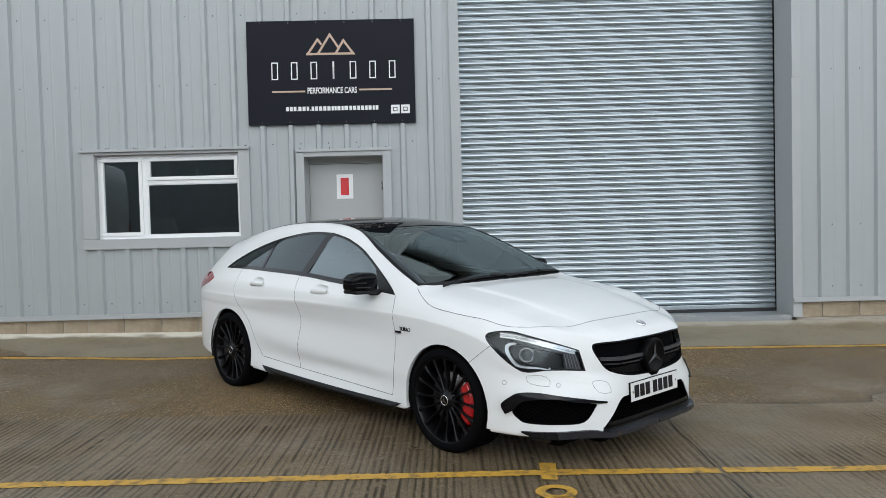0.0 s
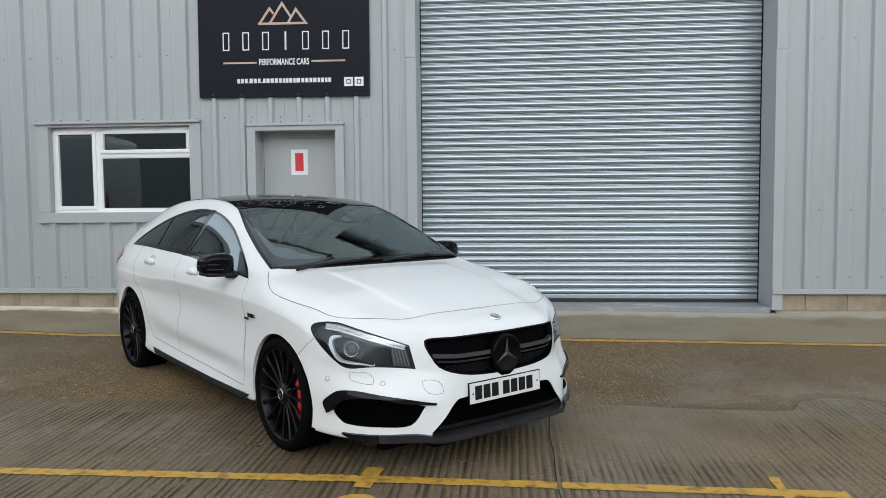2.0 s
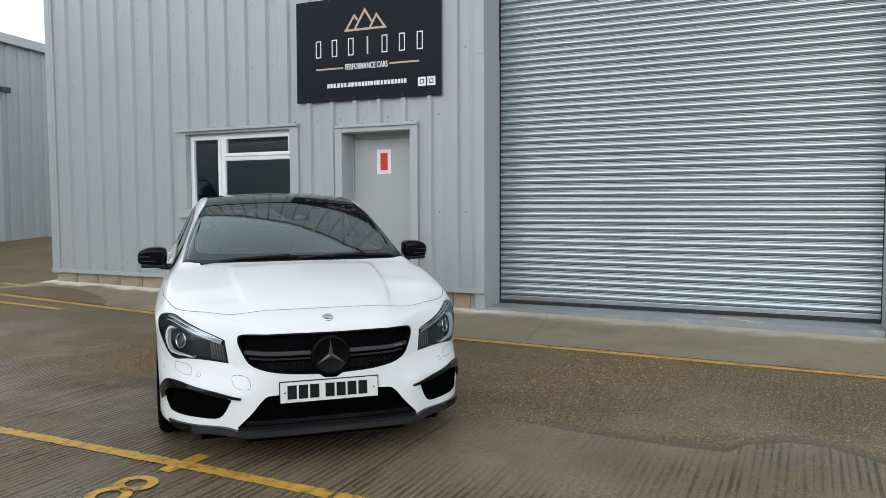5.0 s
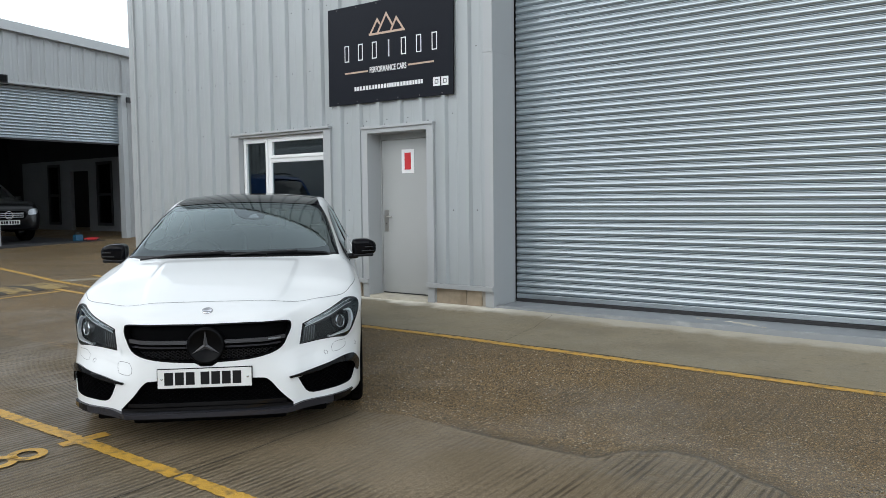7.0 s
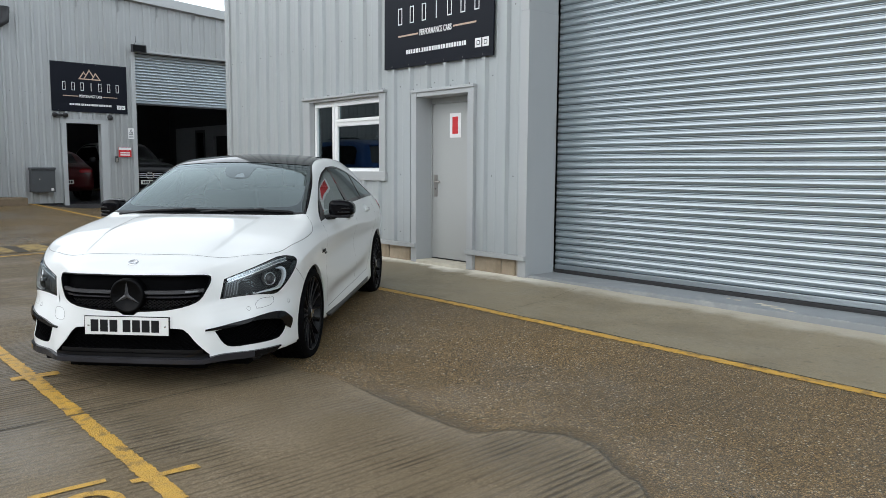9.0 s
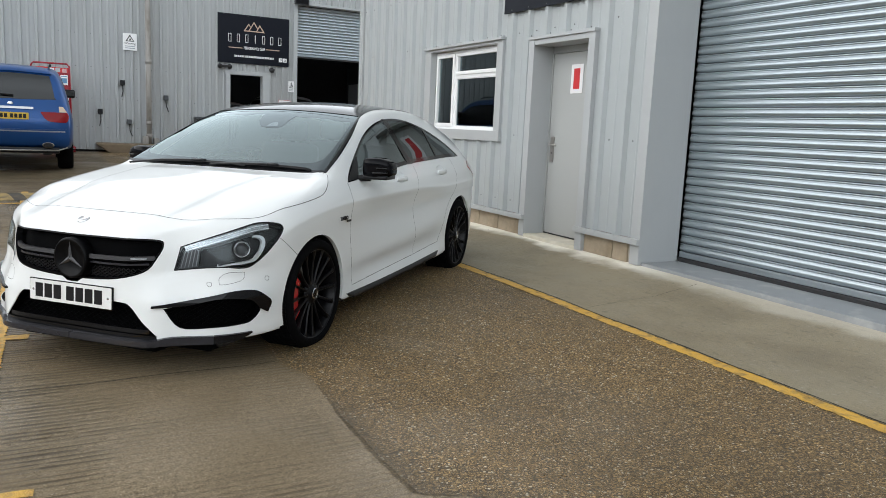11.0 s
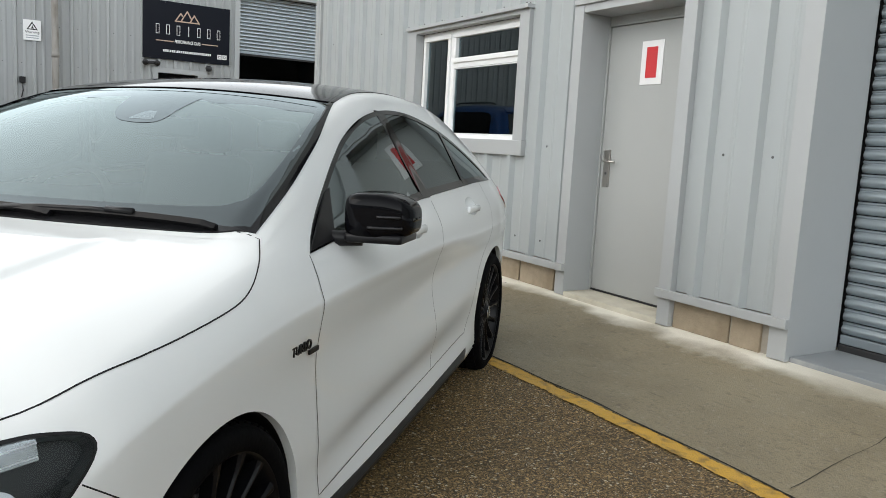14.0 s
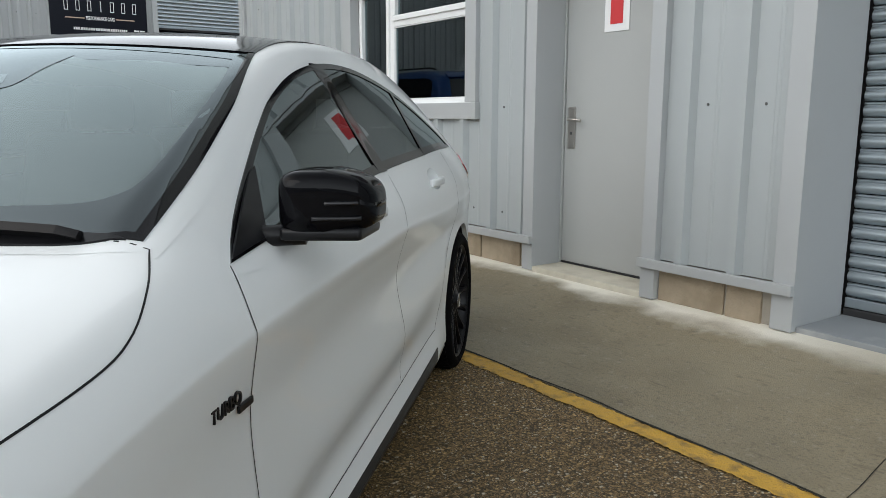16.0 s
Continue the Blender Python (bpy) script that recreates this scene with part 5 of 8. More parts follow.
    text_mesh("wing_badge", "TURBO", 0.034, Matrix.Translation(p + Vector((.015, s * 0.004, .004))) @ turn @ Matrix.Shear("XZ", 4, (0, 0)), SATINBLACK, car, 0.0025, 0.105)
    part("wing_badge_bar", block(-.475, -.42, min(p.y, p.y + s * .006), max(p.y, p.y + s * .006), .684, .697, 0.002), SATINBLACK, car)
    # tail lamp wrapping round the rear corner
    patch("tail_lamp", side, rounded([(-3.02, .915, 1), (-3.15, .955), (-3.32, .93), (-3.44, .85), (-3.42, .79, 1), (-3.28, .82), (-3.12, .865)], 4), 0.006, TAILRED, car, step=0.03, label="dark red tail lamp")

# bonnet
seam("bonnet_joint", "top", BONNET[2:-2] + [BONNET[-2]], SATINBLACK, car, 0.0034)
seam("bonnet_joint", "top", [BONNET[-2], BONNET[0], BONNET[2]], SATINBLACK, car, 0.0034)


# wheels
def make_wheel(name, m, s):
    """A black multi-spoke wheel; its face points along +y."""
    w = thing(name, "", "")
    for key in ("label", "category"):
        if key in w:
            del w[key]
    w.parent = car
    w.matrix_local = m
    R = TYRE_R
    prof = [(0.255, 0.0), (0.260, 0.015), (0.276, 0.021), (0.297, 0.018), (0.309, 0.008), (R - 0.002, -0.012), (R, -0.04)]
    for k in range(4):
        a = -0.055 - k * 0.036
        prof += [(R, a - 0.004), (R - 0.007, a - 0.006), (R - 0.007, a - 0.012), (R, a - 0.014)]
    prof += [(R - 0.004, -0.20), (0.305, -0.222), (0.28, -0.235), (0.255, -0.22)]
    part("tyre", lathe(prof, 72), TYRE, w, "black low-profile tyre", smooth=True)
    bm = bmesh.new()
    for k in range(60):
        a = k * math.tau / 60
        u, v = Vector((math.cos(a), 0, math.sin(a))), Vector((-math.sin(a), 0, math.cos(a)))
        for y0, y1, r0 in ((-0.005, -0.050, R - 0.006), (-0.172, -0.212, R - 0.008)):
            c = [bm.verts.new(u * (r0 + h) + v * (w + 0.006 * e) + Vector((0, (y0, y1)[e], 0))) for h, w, e in ((0, -0.0115, 0), (0, 0.0115, 0), (0.0075, 0.0105, 0), (0.0075, -0.0105, 0), (0, -0.0115, 1), (0, 0.0115, 1), (0.010, 0.0105, 1), (0.010, -0.0105, 1))]
            for q in ((3, 2, 1, 0), (4, 5, 6, 7), (2, 3, 7, 6), (1, 2, 6, 5), (3, 0, 4, 7)):
                bm.faces.new([c[i] for i in q])
    bmesh.ops.recalc_face_normals(bm, faces=bm.faces)
    tagged(part("tread", bm, TYRE, w, "black moulded tread blocks"), kind="stuff")
    part("rim", lathe([(0.261, -0.004), (0.265, 0.004), (0.260, 0.011), (0.253, 0.007), (0.249, -0.012), (0.239, -0.03), (0.232, -0.10), (0.243, -0.21), (0.259, -0.215)], 72), RIMBLACK, w, "gloss black alloy rim", smooth=True)
    bm = bmesh.new()
    n = 8
    rows = []
    for i in range(n + 1):
        t = i / n
        r = 0.045 + t * 0.208
        half_w = 0.0066 - 0.001 * t + 0.012 * (max(0, t - 0.72) / 0.28) ** 2 + 0.007 * max(0, 0.15 - t) / 0.15
        face = 0.004 - 0.024 * math.sin(math.pi * min(1, t * 1.05)) * 0.4 - 0.014 * (1 - t) ** 2
        rows.append([bm.verts.new((r, face - 0.006, -half_w)), bm.verts.new((r, face, -half_w * 0.45)), bm.verts.new((r, face, half_w * 0.45)), bm.verts.new((r, face - 0.006, half_w)), bm.verts.new((r, face - 0.035, half_w * 0.8)), bm.verts.new((r, face - 0.035, -half_w * 0.8))])
    for a, b in zip(rows, rows[1:]):
        for k in range(6):
            bm.faces.new((a[k], b[k], b[(k + 1) % 6], a[(k + 1) % 6]))
    bmesh.ops.recalc_face_normals(bm, faces=bm.faces)
    spoke = part("spoke", bm, RIMBLACK, w)
    for k in range(1, 16):
        c = new("spoke", spoke.data)
        c.parent, c.rotation_euler = w, (0, k * math.tau / 16, 0)
    part("hub_cap", lathe([(0.0, 0.006), (0.026, 0.005), (0.033, 0.001), (0.036, -0.004), (0.062, -0.012), (0.07, -0.03)], 40), RIMBLACK, w, smooth=True)
    part("cap_ring", lathe([(0.026, 0.0055), (0.029, 0.008), (0.0315, 0.005)], 40), CHROME, w, smooth=True)
    for k in range(3):
        bm = bmesh.new()
        vv = [bm.verts.new(q) for q in ((-0.004, 0.0075, 0.0), (0.0, 0.0075, 0.026), (0.004, 0.0075, 0.0), (0, 0.0068, -0.004))]
        bm.faces.new(vv)
        bmesh.ops.solidify(bm, geom=bm.faces, thickness=0.002)
        c = part("cap_ray", bm, CHROME, w)
        c.rotation_euler = (0, k * math.tau / 3, 0)
    for k in range(5):
        a = math.tau * (k + 0.5) / 5
        c = part("wheel_bolt", lathe([(0.0, -0.012), (0.008, -0.012), (0.009, -0.022)], 10), SCREW, w)
        c.location = (0.052 * math.cos(a), -0.006, 0.052 * math.sin(a))
    return w


for hx, hz in hubs:
    for s in (1, -1):
        base = Matrix.Translation((hx, s * 0.868, TYRE_R - 0.006)) @ pose(0, 0, 0, 0, 0, 0 if s > 0 else 180)
        make_wheel("wheel", base, s)
        side = "left" if s > 0 else "right"
        d = part("brake_disc", lathe([(0.06, -0.060), (0.165, -0.060), (0.168, -0.066), (0.168, -0.084), (0.06, -0.09)], 48), DISC, car, smooth=True)
        d.matrix_local = base
        # caliper: front ones sit behind the axle, towards the middle of the car
        bm = bmesh.new()
        n = 10
        ang = (-0.70, 0.70)
        prev = None
        fwd = (1 if hx > -1 else -1)
        for i in range(n + 1):
            a = ang[0] + (ang[1] - ang[0]) * i / n
            ring = [bm.verts.new((r * math.cos(a), y, r * math.sin(a))) for r, y in ((0.115, -0.045), (0.135, -0.030), (0.198, -0.030), (0.212, -0.045), (0.212, -0.11), (0.115, -0.11))]
            if prev:
                for k in range(6):
                    bm.faces.new((prev[k], ring[k], ring[(k + 1) % 6], prev[(k + 1) % 6]))
            else:
                bm.faces.new(ring)
            prev = ring
        bm.faces.new(prev)
        bmesh.ops.recalc_face_normals(bm, faces=bm.faces)
        bmesh.ops.bevel(bm, geom=[e for e in bm.edges if e.calc_face_angle(0) > 0.5], offset=0.006, segments=2, affect="EDGES")
        c = part("brake_caliper", bm, CALIPER if hx > -1 else PLASTIC, car, "red brake caliper" if hx > -1 else "dark brake caliper")
        c.matrix_local = base @ pose(0, 0, 0, 0, 0 if (s > 0) == (hx > -1) else 180, 0)
        # wheel housing and arch lip
        bm = bmesh.new()
        rows = []
        for i in range(25):
            a = math.radians(-16 + 212 * i / 24)
            rows.append([bm.verts.new((hx + r * math.cos(a), s * y, hz + r * math.sin(a))) for r, y in ((ARCH + 0.001, 0.872), (ARCH + 0.012, 0.80), (ARCH + 0.012, 0.60), (0.18, 0.60))])
        for a, b in zip(rows, rows[1:]):
            for k in range(3):
                bm.faces.new((a[k], a[k + 1], b[k + 1], b[k]))
        part("wheel_housing", bm, PLASTIC, car, smooth=True)
        arc = [radians(-15 + 210 * i / 48) for i in range(49)]
        ring = [(hx + (ARCH + 0.085) * math.cos(a), max(0.200, hz + (ARCH + 0.085) * math.sin(a))) for a in arc] + [(hx + ARCH * math.cos(a), hz + ARCH * math.sin(a)) for a in reversed(arc)]
        patch("arch_edge", side, ring, 0.0010, PAINT, car, step=0.016, lip=0.022, turned=lambda c: math.hypot(c.x - hx, c.y - hz) < ARCH + 0.01)


# nose: grille, lower grille, corner intakes and lamps sit in real openings
def opening(name, axis, outline, depth, parent, back=MESH):
    """The painted edge round an opening, turned in by depth, and the dark panel at its bottom."""
    patch("edge", axis, inset(outline, -0.036), 0.0010, PAINT, parent, hole=outline, step=0.012, lip=0.007, turned=near_line(outline))
    patch("edge_wall", axis, inset(outline, -0.004), -0.004, back, parent, hole=inset(outline, 0.001), step=0.02, lip=depth)
    return patch(name, axis, inset(outline, -0.012), -depth + 0.004, back, parent, step=0.03, lip=0)


def honeycomb(name, axis, outline, off, pitch, mat, parent):
    """A lattice of slanting bars over an opening, one mesh."""
    v, f = [], []
    a0, a1 = min(p[0] for p in outline), max(p[0] for p in outline)
    b0, b1 = min(p[1] for p in outline), max(p[1] for p in outline)
    for slope in (0.6, -0.6):
        c = b0 - abs(slope) * (a1 - a0)
        while c < b1 + abs(slope) * (a1 - a0):
            a = a0
            while a < a1:
                z0, z1 = c + slope * (a - a0), c + slope * (a + pitch - a0)
                if inside(outline, a, z0) and inside(outline, a + pitch, z1):
                    (p, n0), (q, n1) = on_skin(axis, a, z0), on_skin(axis, a + pitch, z1)
                    k = len(v)
                    w = Vector((0, 0, 0.0022))
                    v += [p + n0 * off - w, q + n1 * off - w, q + n1 * off + w, p + n0 * off + w, p + n0 * (off - 0.008) - w, q + n1 * (off - 0.008) - w, q + n1 * (off - 0.008) + w, p + n0 * (off - 0.008) + w]
                    f += [(k, k + 1, k + 2, k + 3), (k, k + 4, k + 5, k + 1), (k + 3, k + 2, k + 6, k + 7)]
                a += pitch
            c += pitch * 1.2
    me = bpy.data.meshes.new(name)
    me.from_pydata([tuple(p) for p in v], [], f)
    me.materials.append(mat)
    ob = new(name, me)
    ob.parent = parent
    return ob


grille = opening("grille", "front", GRILLE, 0.05, car)
honeycomb("grille_mesh", "front", [p for p in inset(GRILLE, 0.006) if p[1] < 0.56], -0.03, 0.014, SATINBLACK, car)
patch("grille_frame", "front", GRILLE, 0.0016, EMBLEMBLACK, car, hole=inset(GRILLE, 0.007), step=0.02, lip=0.03)
for z0, wd, off, mat in ((0.598, 0.021, -0.006, LOUVRE), (0.568, 0.010, -0.012, GREYLIP)):
    for s in (1, -1):
        patch("louvre", "front", strip([(s * y, z0 + 0.008 * (y / 0.44) ** 2) for y in np.linspace(0.09, 0.44 if z0 > 0.59 else 0.42, 9)], wd), off, mat, car, step=0.02, lip=0.02)
patch("grille_badge_bar", "front", strip([(y, .604) for y in (.345, .38, .41)], 0.008), 0.001, LAMPSHELL, car, step=0.02, lip=0.004)
emblem = part("front_emblem", lathe([(0.0, 0.012), (0.082, 0.010), (0.088, 0.018), (0.098, 0.018), (0.104, 0.008), (0.104, -0.04)], 56, "X"), EMBLEMBLACK, car, "round black emblem", smooth=True)
emblem.location, emblem.rotation_euler = (0.868, 0, 0.58), (0, 0, 0)
for k in range(3):
    bm = bmesh.new()
    q = [bm.verts.new(c) for c in ((0.013, -0.014, 0.0), (0.013, 0, -0.009), (0.013, 0.014, 0.0), (0.013, 0.0, 0.088))]
    top = bm.verts.new((0.022, 0, 0.004))
    for i in range(4):
        bm.faces.new((q[i], q[(i + 1) % 4], top))
    bmesh.ops.recalc_face_normals(bm, faces=bm.faces)
    ray = part("emblem_ray", bm, LOUVRE, emblem)
    ray.rotation_euler = (k * math.tau / 3, 0, 0)
p, nn = on_skin("top", .785, 0)
bb = part("bonnet_badge", lathe([(0.0, 0.004), (0.022, 0.004), (0.025, 0.007), (0.029, 0.006), (0.031, 0.0)], 32, "Z"), CHROME, car, smooth=True)
bb.matrix_local = Matrix.Translation(p) @ nn.to_track_quat("Z", "Y").to_matrix().to_4x4()

opening("lower_grille", "front", LOWER, 0.06, car)
honeycomb("lower_mesh", "front", inset(LOWER, 0.008), -0.035, 0.02, MESH, car)
patch("lower_edge", "front", strip([(y, .216) for y in np.linspace(-.475, .475, 31)], 0.03), 0.003, GLOSSBLACK, car, step=0.02, lip=0.004)
patch("lower_bar", "front", strip([(y, .246) for y in np.linspace(-.44, .44, 14)], 0.022), -0.004, GLOSSBLACK, car, step=0.03, lip=0.02)
# number plate: black edge, white face, dark bars in place of its characters
plate = part("number_plate", block(-0.004, 0.006, -0.262, 0.262, -0.058, 0.058, 0.003), GLOSSBLACK, car, "white number plate with dark bars")
plate.location, plate.rotation_euler = (0.876, -0.008, 0.398), (0, radians(-3), 0)
part("plate_face", block(0.0061, 0.008, -0.257, 0.257, -0.053, 0.053, 0.001), PLATEWHITE, plate)
for i in range(7):
    y = 0.20 - i * 0.0585 - (0.022 if i > 3 else 0)
    part("plate_bar", block(0.0081, 0.009, y - 0.048, y, -0.036, 0.036, 0.0004), SATINBLACK, plate)
for y in (-0.235, 0.235):
    b = part("plate_screw", lathe([(0.0, 0.0105), (0.006, 0.0095), (0.007, 0.008)], 12, "X"), CHROME, plate)
    b.location = (0, y, 0)

for axis, s in (("corner_left", 1), ("corner_right", -1)):
    opening("corner_intake", axis, INTAKE, 0.05, car)
    honeycomb("intake_mesh", axis, inset(INTAKE, 0.006), -0.03, 0.02, MESH, car)
    patch("intake_blade", axis, BLADE, 0.014, GLOSSBLACK, car, step=0.02, lip=0.03, label="gloss black intake blade")
    # lamp: bowl, inner chrome, projector, white strip, glass
    lamp = opening("front_lamp", axis, LAMP, 0.055, car, LAMPDARK)
    tagged(lamp, "clear headlamp with a projector lens")
    patch("lamp_rim", axis, LAMP, 0.002, SATINBLACK, lamp, hole=inset(LAMP, 0.005), step=0.02, lip=0.05)
    top_line = [oblique(*q) for q in ((.705, .547, .653), (.603, .679, .701), (.531, .735, .725), (.445, .783, .745), (.378, .819, .751))]
    patch("lamp_reflector", axis, strip(top_line, 0.034), -0.004, LAMPSTREAK, lamp, step=0.02, lip=0.03)
    patch("lamp_reflector", axis, strip([(a, b - 0.024) for a, b in top_line[:-1]], 0.012), -0.026, LAMPGREY, lamp, step=0.02, lip=0.02)
    fan = [oblique(*q) for q in ((.709, .543, .640, 1), (.666, .608, .648, 1), (.682, .603, .562, 1), (.734, .530, .551, 1))]
    patch("lamp_indicator", axis, fan, -0.012, LAMPGREY, lamp, step=0.015, lip=0.02)
    for k in range(5):
        t = (k + 0.5) / 5
        a = Vector(fan[0][:2]).lerp(Vector(fan[1][:2]), t)
        b = Vector(fan[3][:2]).lerp(Vector(fan[2][:2]), t)
        patch("lamp_rib", axis, strip([tuple(a.lerp(b, u)) for u in (0.05, 0.5, 0.95)], 0.0035), -0.006, LAMPRIB, lamp, step=0.02, lip=0.005)
    drl = [oblique(*q) for q in ((.631, .685, .573), (.588, .735, .572), (.536, .778, .575), (.486, .808, .589), (.446, .825, .645), (.432, .822, .682), (.447, .813, .700), (.478, .796, .704))]
    patch("lamp_strip", axis, strip(rounded([*drl, drl[-1]], 4)[:29], list(np.interp(np.arange(29), (0, 10, 17, 21, 28), (0.007, 0.011, 0.021, 0.019, 0.008)))), -0.0015, LAMPWHITE, lamp, step=0.02, lip=0.02)
    c, nn = on_skin(axis, *oblique(.533, .769, .642)[:2])
    out = Vector((OBC, s * OBS, 0)).lerp(nn, 0.4).normalized()
    proj = part("projector", lathe([(0.0, 0.012), (0.018, 0.009), (0.028, 0.0), (0.031, -0.006), (0.036, 0.004), (0.040, 0.004), (0.044, -0.04)], 40, "Z"), LAMPGREY, lamp, smooth=True)
    proj.matrix_local = Matrix.Translation(c - out * 0.03) @ out.to_track_quat("Z", "Y").to_matrix().to_4x4()
    ring = part("projector_ring", lathe([(0.0335, 0.004), (0.036, 0.010), (0.040, 0.010), (0.0425, 0.004)], 40, "Z"), CHROME, lamp, smooth=True)
    ring.matrix_local = Matrix.Translation(c - out * 0.03) @ out.to_track_quat("Z", "Y").to_matrix().to_4x4()
    # thin white lines painted as highlight streaks along the reflector
    for dz in (-0.012, 0.006):
        patch("highlight_line", axis, strip([(a, b + dz) for a, b in top_line], 0.0022), -0.002, LAMPWHITE, lamp, step=0.02, lip=0.004)
    lens = part("lens", lathe([(0.0, 0.022), (0.012, 0.020), (0.022, 0.013), (0.029, 0.002)], 32, "Z"), EMBLEMBLACK, lamp, smooth=True)
    lens.matrix_local = proj.matrix_local
    patch("lamp_glass", axis, inset(LAMP, 0.004), 0.0008, LAMPGLASS, lamp, step=0.03, lip=0).visible_shadow = False
    # washer flap, sensor and tow-eye cover are drawn by their joints
    wash = rounded([oblique(*q) for q in ((.637, .699, .507), (.601, .723, .530), (.538, .775, .529, 1), (.555, .782, .492), (.617, .748, .475), (.654, .716, .473, 1))], 3)
    seam("washer_joint", axis, wash + wash[:1], LAMPDARK, car, 0.0018, off=0.002, step=0.007)
    a0, b0 = oblique(.684, .678, .477)
    seam("parking_sensor", axis, [(a0 + 0.011 * math.cos(k * math.tau / 16), b0 + 0.011 * math.sin(k * math.tau / 16)) for k in range(17)], LAMPDARK, car, 0.002, step=0.01)
tow = rounded([(-.495, .485), (-.425, .48), (-.415, .425), (-.485, .43)], 4)
seam("tow_cover_joint", "front", tow + tow[:1], LAMPDARK, car, 0.0018, off=0.0018, step=0.008)

# splitter: a thin lip round the bottom of the nose, stepping forward in front of the lower grille
def lip_row(k):
    """Half outline of the lip, from the middle to the wheel: k 0 is the inner edge, 1 the outer."""
    out = []
    spots = [on_skin("front", float(y), 0.30) for y in np.linspace(0, 0.79, 26)] + [on_skin("left", float(x), 0.30) for x in np.linspace(0.57, 0.46, 6)]
    for i, (p, nn) in enumerate(spots):
        reach = 0.036 if p.y < 0.44 else 0.036 - 0.018 * min(1, (p.y - 0.44) / 0.07)
        reach *= 1 - 0.75 * max(0, (i - 25) / 6)
        out.append(p + Vector((nn.x, nn.y, 0)).normalized() * (reach * k - 0.05 * (1 - k)))
    return out


def lip_part(name, first, last, mat, label):
    inner, outer = lip_row(0), lip_row(1)
    for sgn in (-1, 1):
        bm = bmesh.new()
        rows = []
        for i in range(first, last + 1):
            up = 0.0 if outer[i].y < 0.46 else 0.016 * min(1, (outer[i].y - 0.46) / 0.07)
            end = max(0, (i - 22) / 6) ** 1.6
            ring = []
            for q, z in ((inner[i], 0.214 + up), (outer[i], 0.206 + up), (outer[i], 0.178 + 0.25 * up + (0.022 + 0.75 * up) * end), (inner[i], 0.170 + 0.25 * up + (0.034 + 0.75 * up) * end)):
                ring.append(bm.verts.new((q.x, sgn * q.y, z)))
            rows.append(ring)
        for a, b in zip(rows, rows[1:]):
            for k in range(4):
                bm.faces.new((a[k], a[(k + 1) % 4], b[(k + 1) % 4], b[k]))
        bm.faces.new(rows[0])
        bm.faces.new(rows[-1][::-1])
        bmesh.ops.recalc_face_normals(bm, faces=bm.faces)
        bmesh.ops.bevel(bm, geom=[e for e in bm.edges if e.calc_face_angle(0) > 0.8], offset=0.003, segments=2, affect="EDGES")
        part(name, bm, mat, car, label)


lip_part("splitter", 0, 22, GREYLIP, "dark grey satin front splitter")
lip_part("splitter_tip", 22, 28, GLOSSBLACK, "gloss black splitter tip")

# door mirrors
MIRRORBLACK = material("mirror_black", (0.003, 0.003, 0.004), 0.04, spec=0.13, vary=0.05)


def make_mirror(s):
    bm = bmesh.new()
    bmesh.ops.create_uvsphere(bm, u_segments=40, v_segments=24, radius=1.0)
    for v in bm.verts:
        x, y, z = v.co
        k = 5.0
        r = (abs(x) ** k + abs(y) ** k + abs(z) ** k) ** (-1 / k)
        x, y, z = x * r, y * r, z * r
        y2 = y * 0.095
        drop = 0.018 * max(0, y) ** 2
        v.co = Vector((-0.677 + x * 0.084 * (1 - 0.25 * max(0, y)) - 0.035 * (y + 1) * 0.5, s * (0.95 + y2), 1.010 + z * (0.066 - 0.012 * max(0, y)) - (drop if z > 0 else 0)))
    house = part("door_mirror", bm, MIRRORBLACK, car, "gloss black door mirror", smooth=True)
    bm = bmesh.new()
    box(bm, -.752, -.604, min(s * .862, s * 1.022), max(s * .862, s * 1.022), .936, .962, 0.009)
    for v in bm.verts:
        v.co.x -= 0.19 * max(0, s * v.co.y - 0.87)
    part("mirror_foot", bm, SATINBLACK, house, smooth=True)
    part("mirror_arm", tube([(-.63, s * .775, .938), (-.64, s * .83, .94), (-.65, s * .90, .945)], 0.022, 12), SATINBLACK, house, smooth=True)
    for z, y0, y1 in ((1.012, .955, 1.03), (.982, .93, 1.035)):
        pts = [(-.655 + 0.0635 * (1 - 0.25 * max(0, (y - .95) / .095)) - 0.035 * ((y - .95) / .095 + 1) * 0.5, s * y, z) for y in np.linspace(y0, y1 - 0.012, 8)]
        part("mirror_slit", tube(pts, 0.0042, 6), LAMPDARK, house, smooth=True)
    part("mirror_glass", block(-.788, -.784, min(s * .882, s * 1.005), max(s * .882, s * 1.005), .97, 1.045, 0.001), CHROME, house)
    return house


make_mirror(1).location = (-0.09, -0.015, -0.006)
make_mirror(-1).location = (-0.07, 0.012, -0.015)

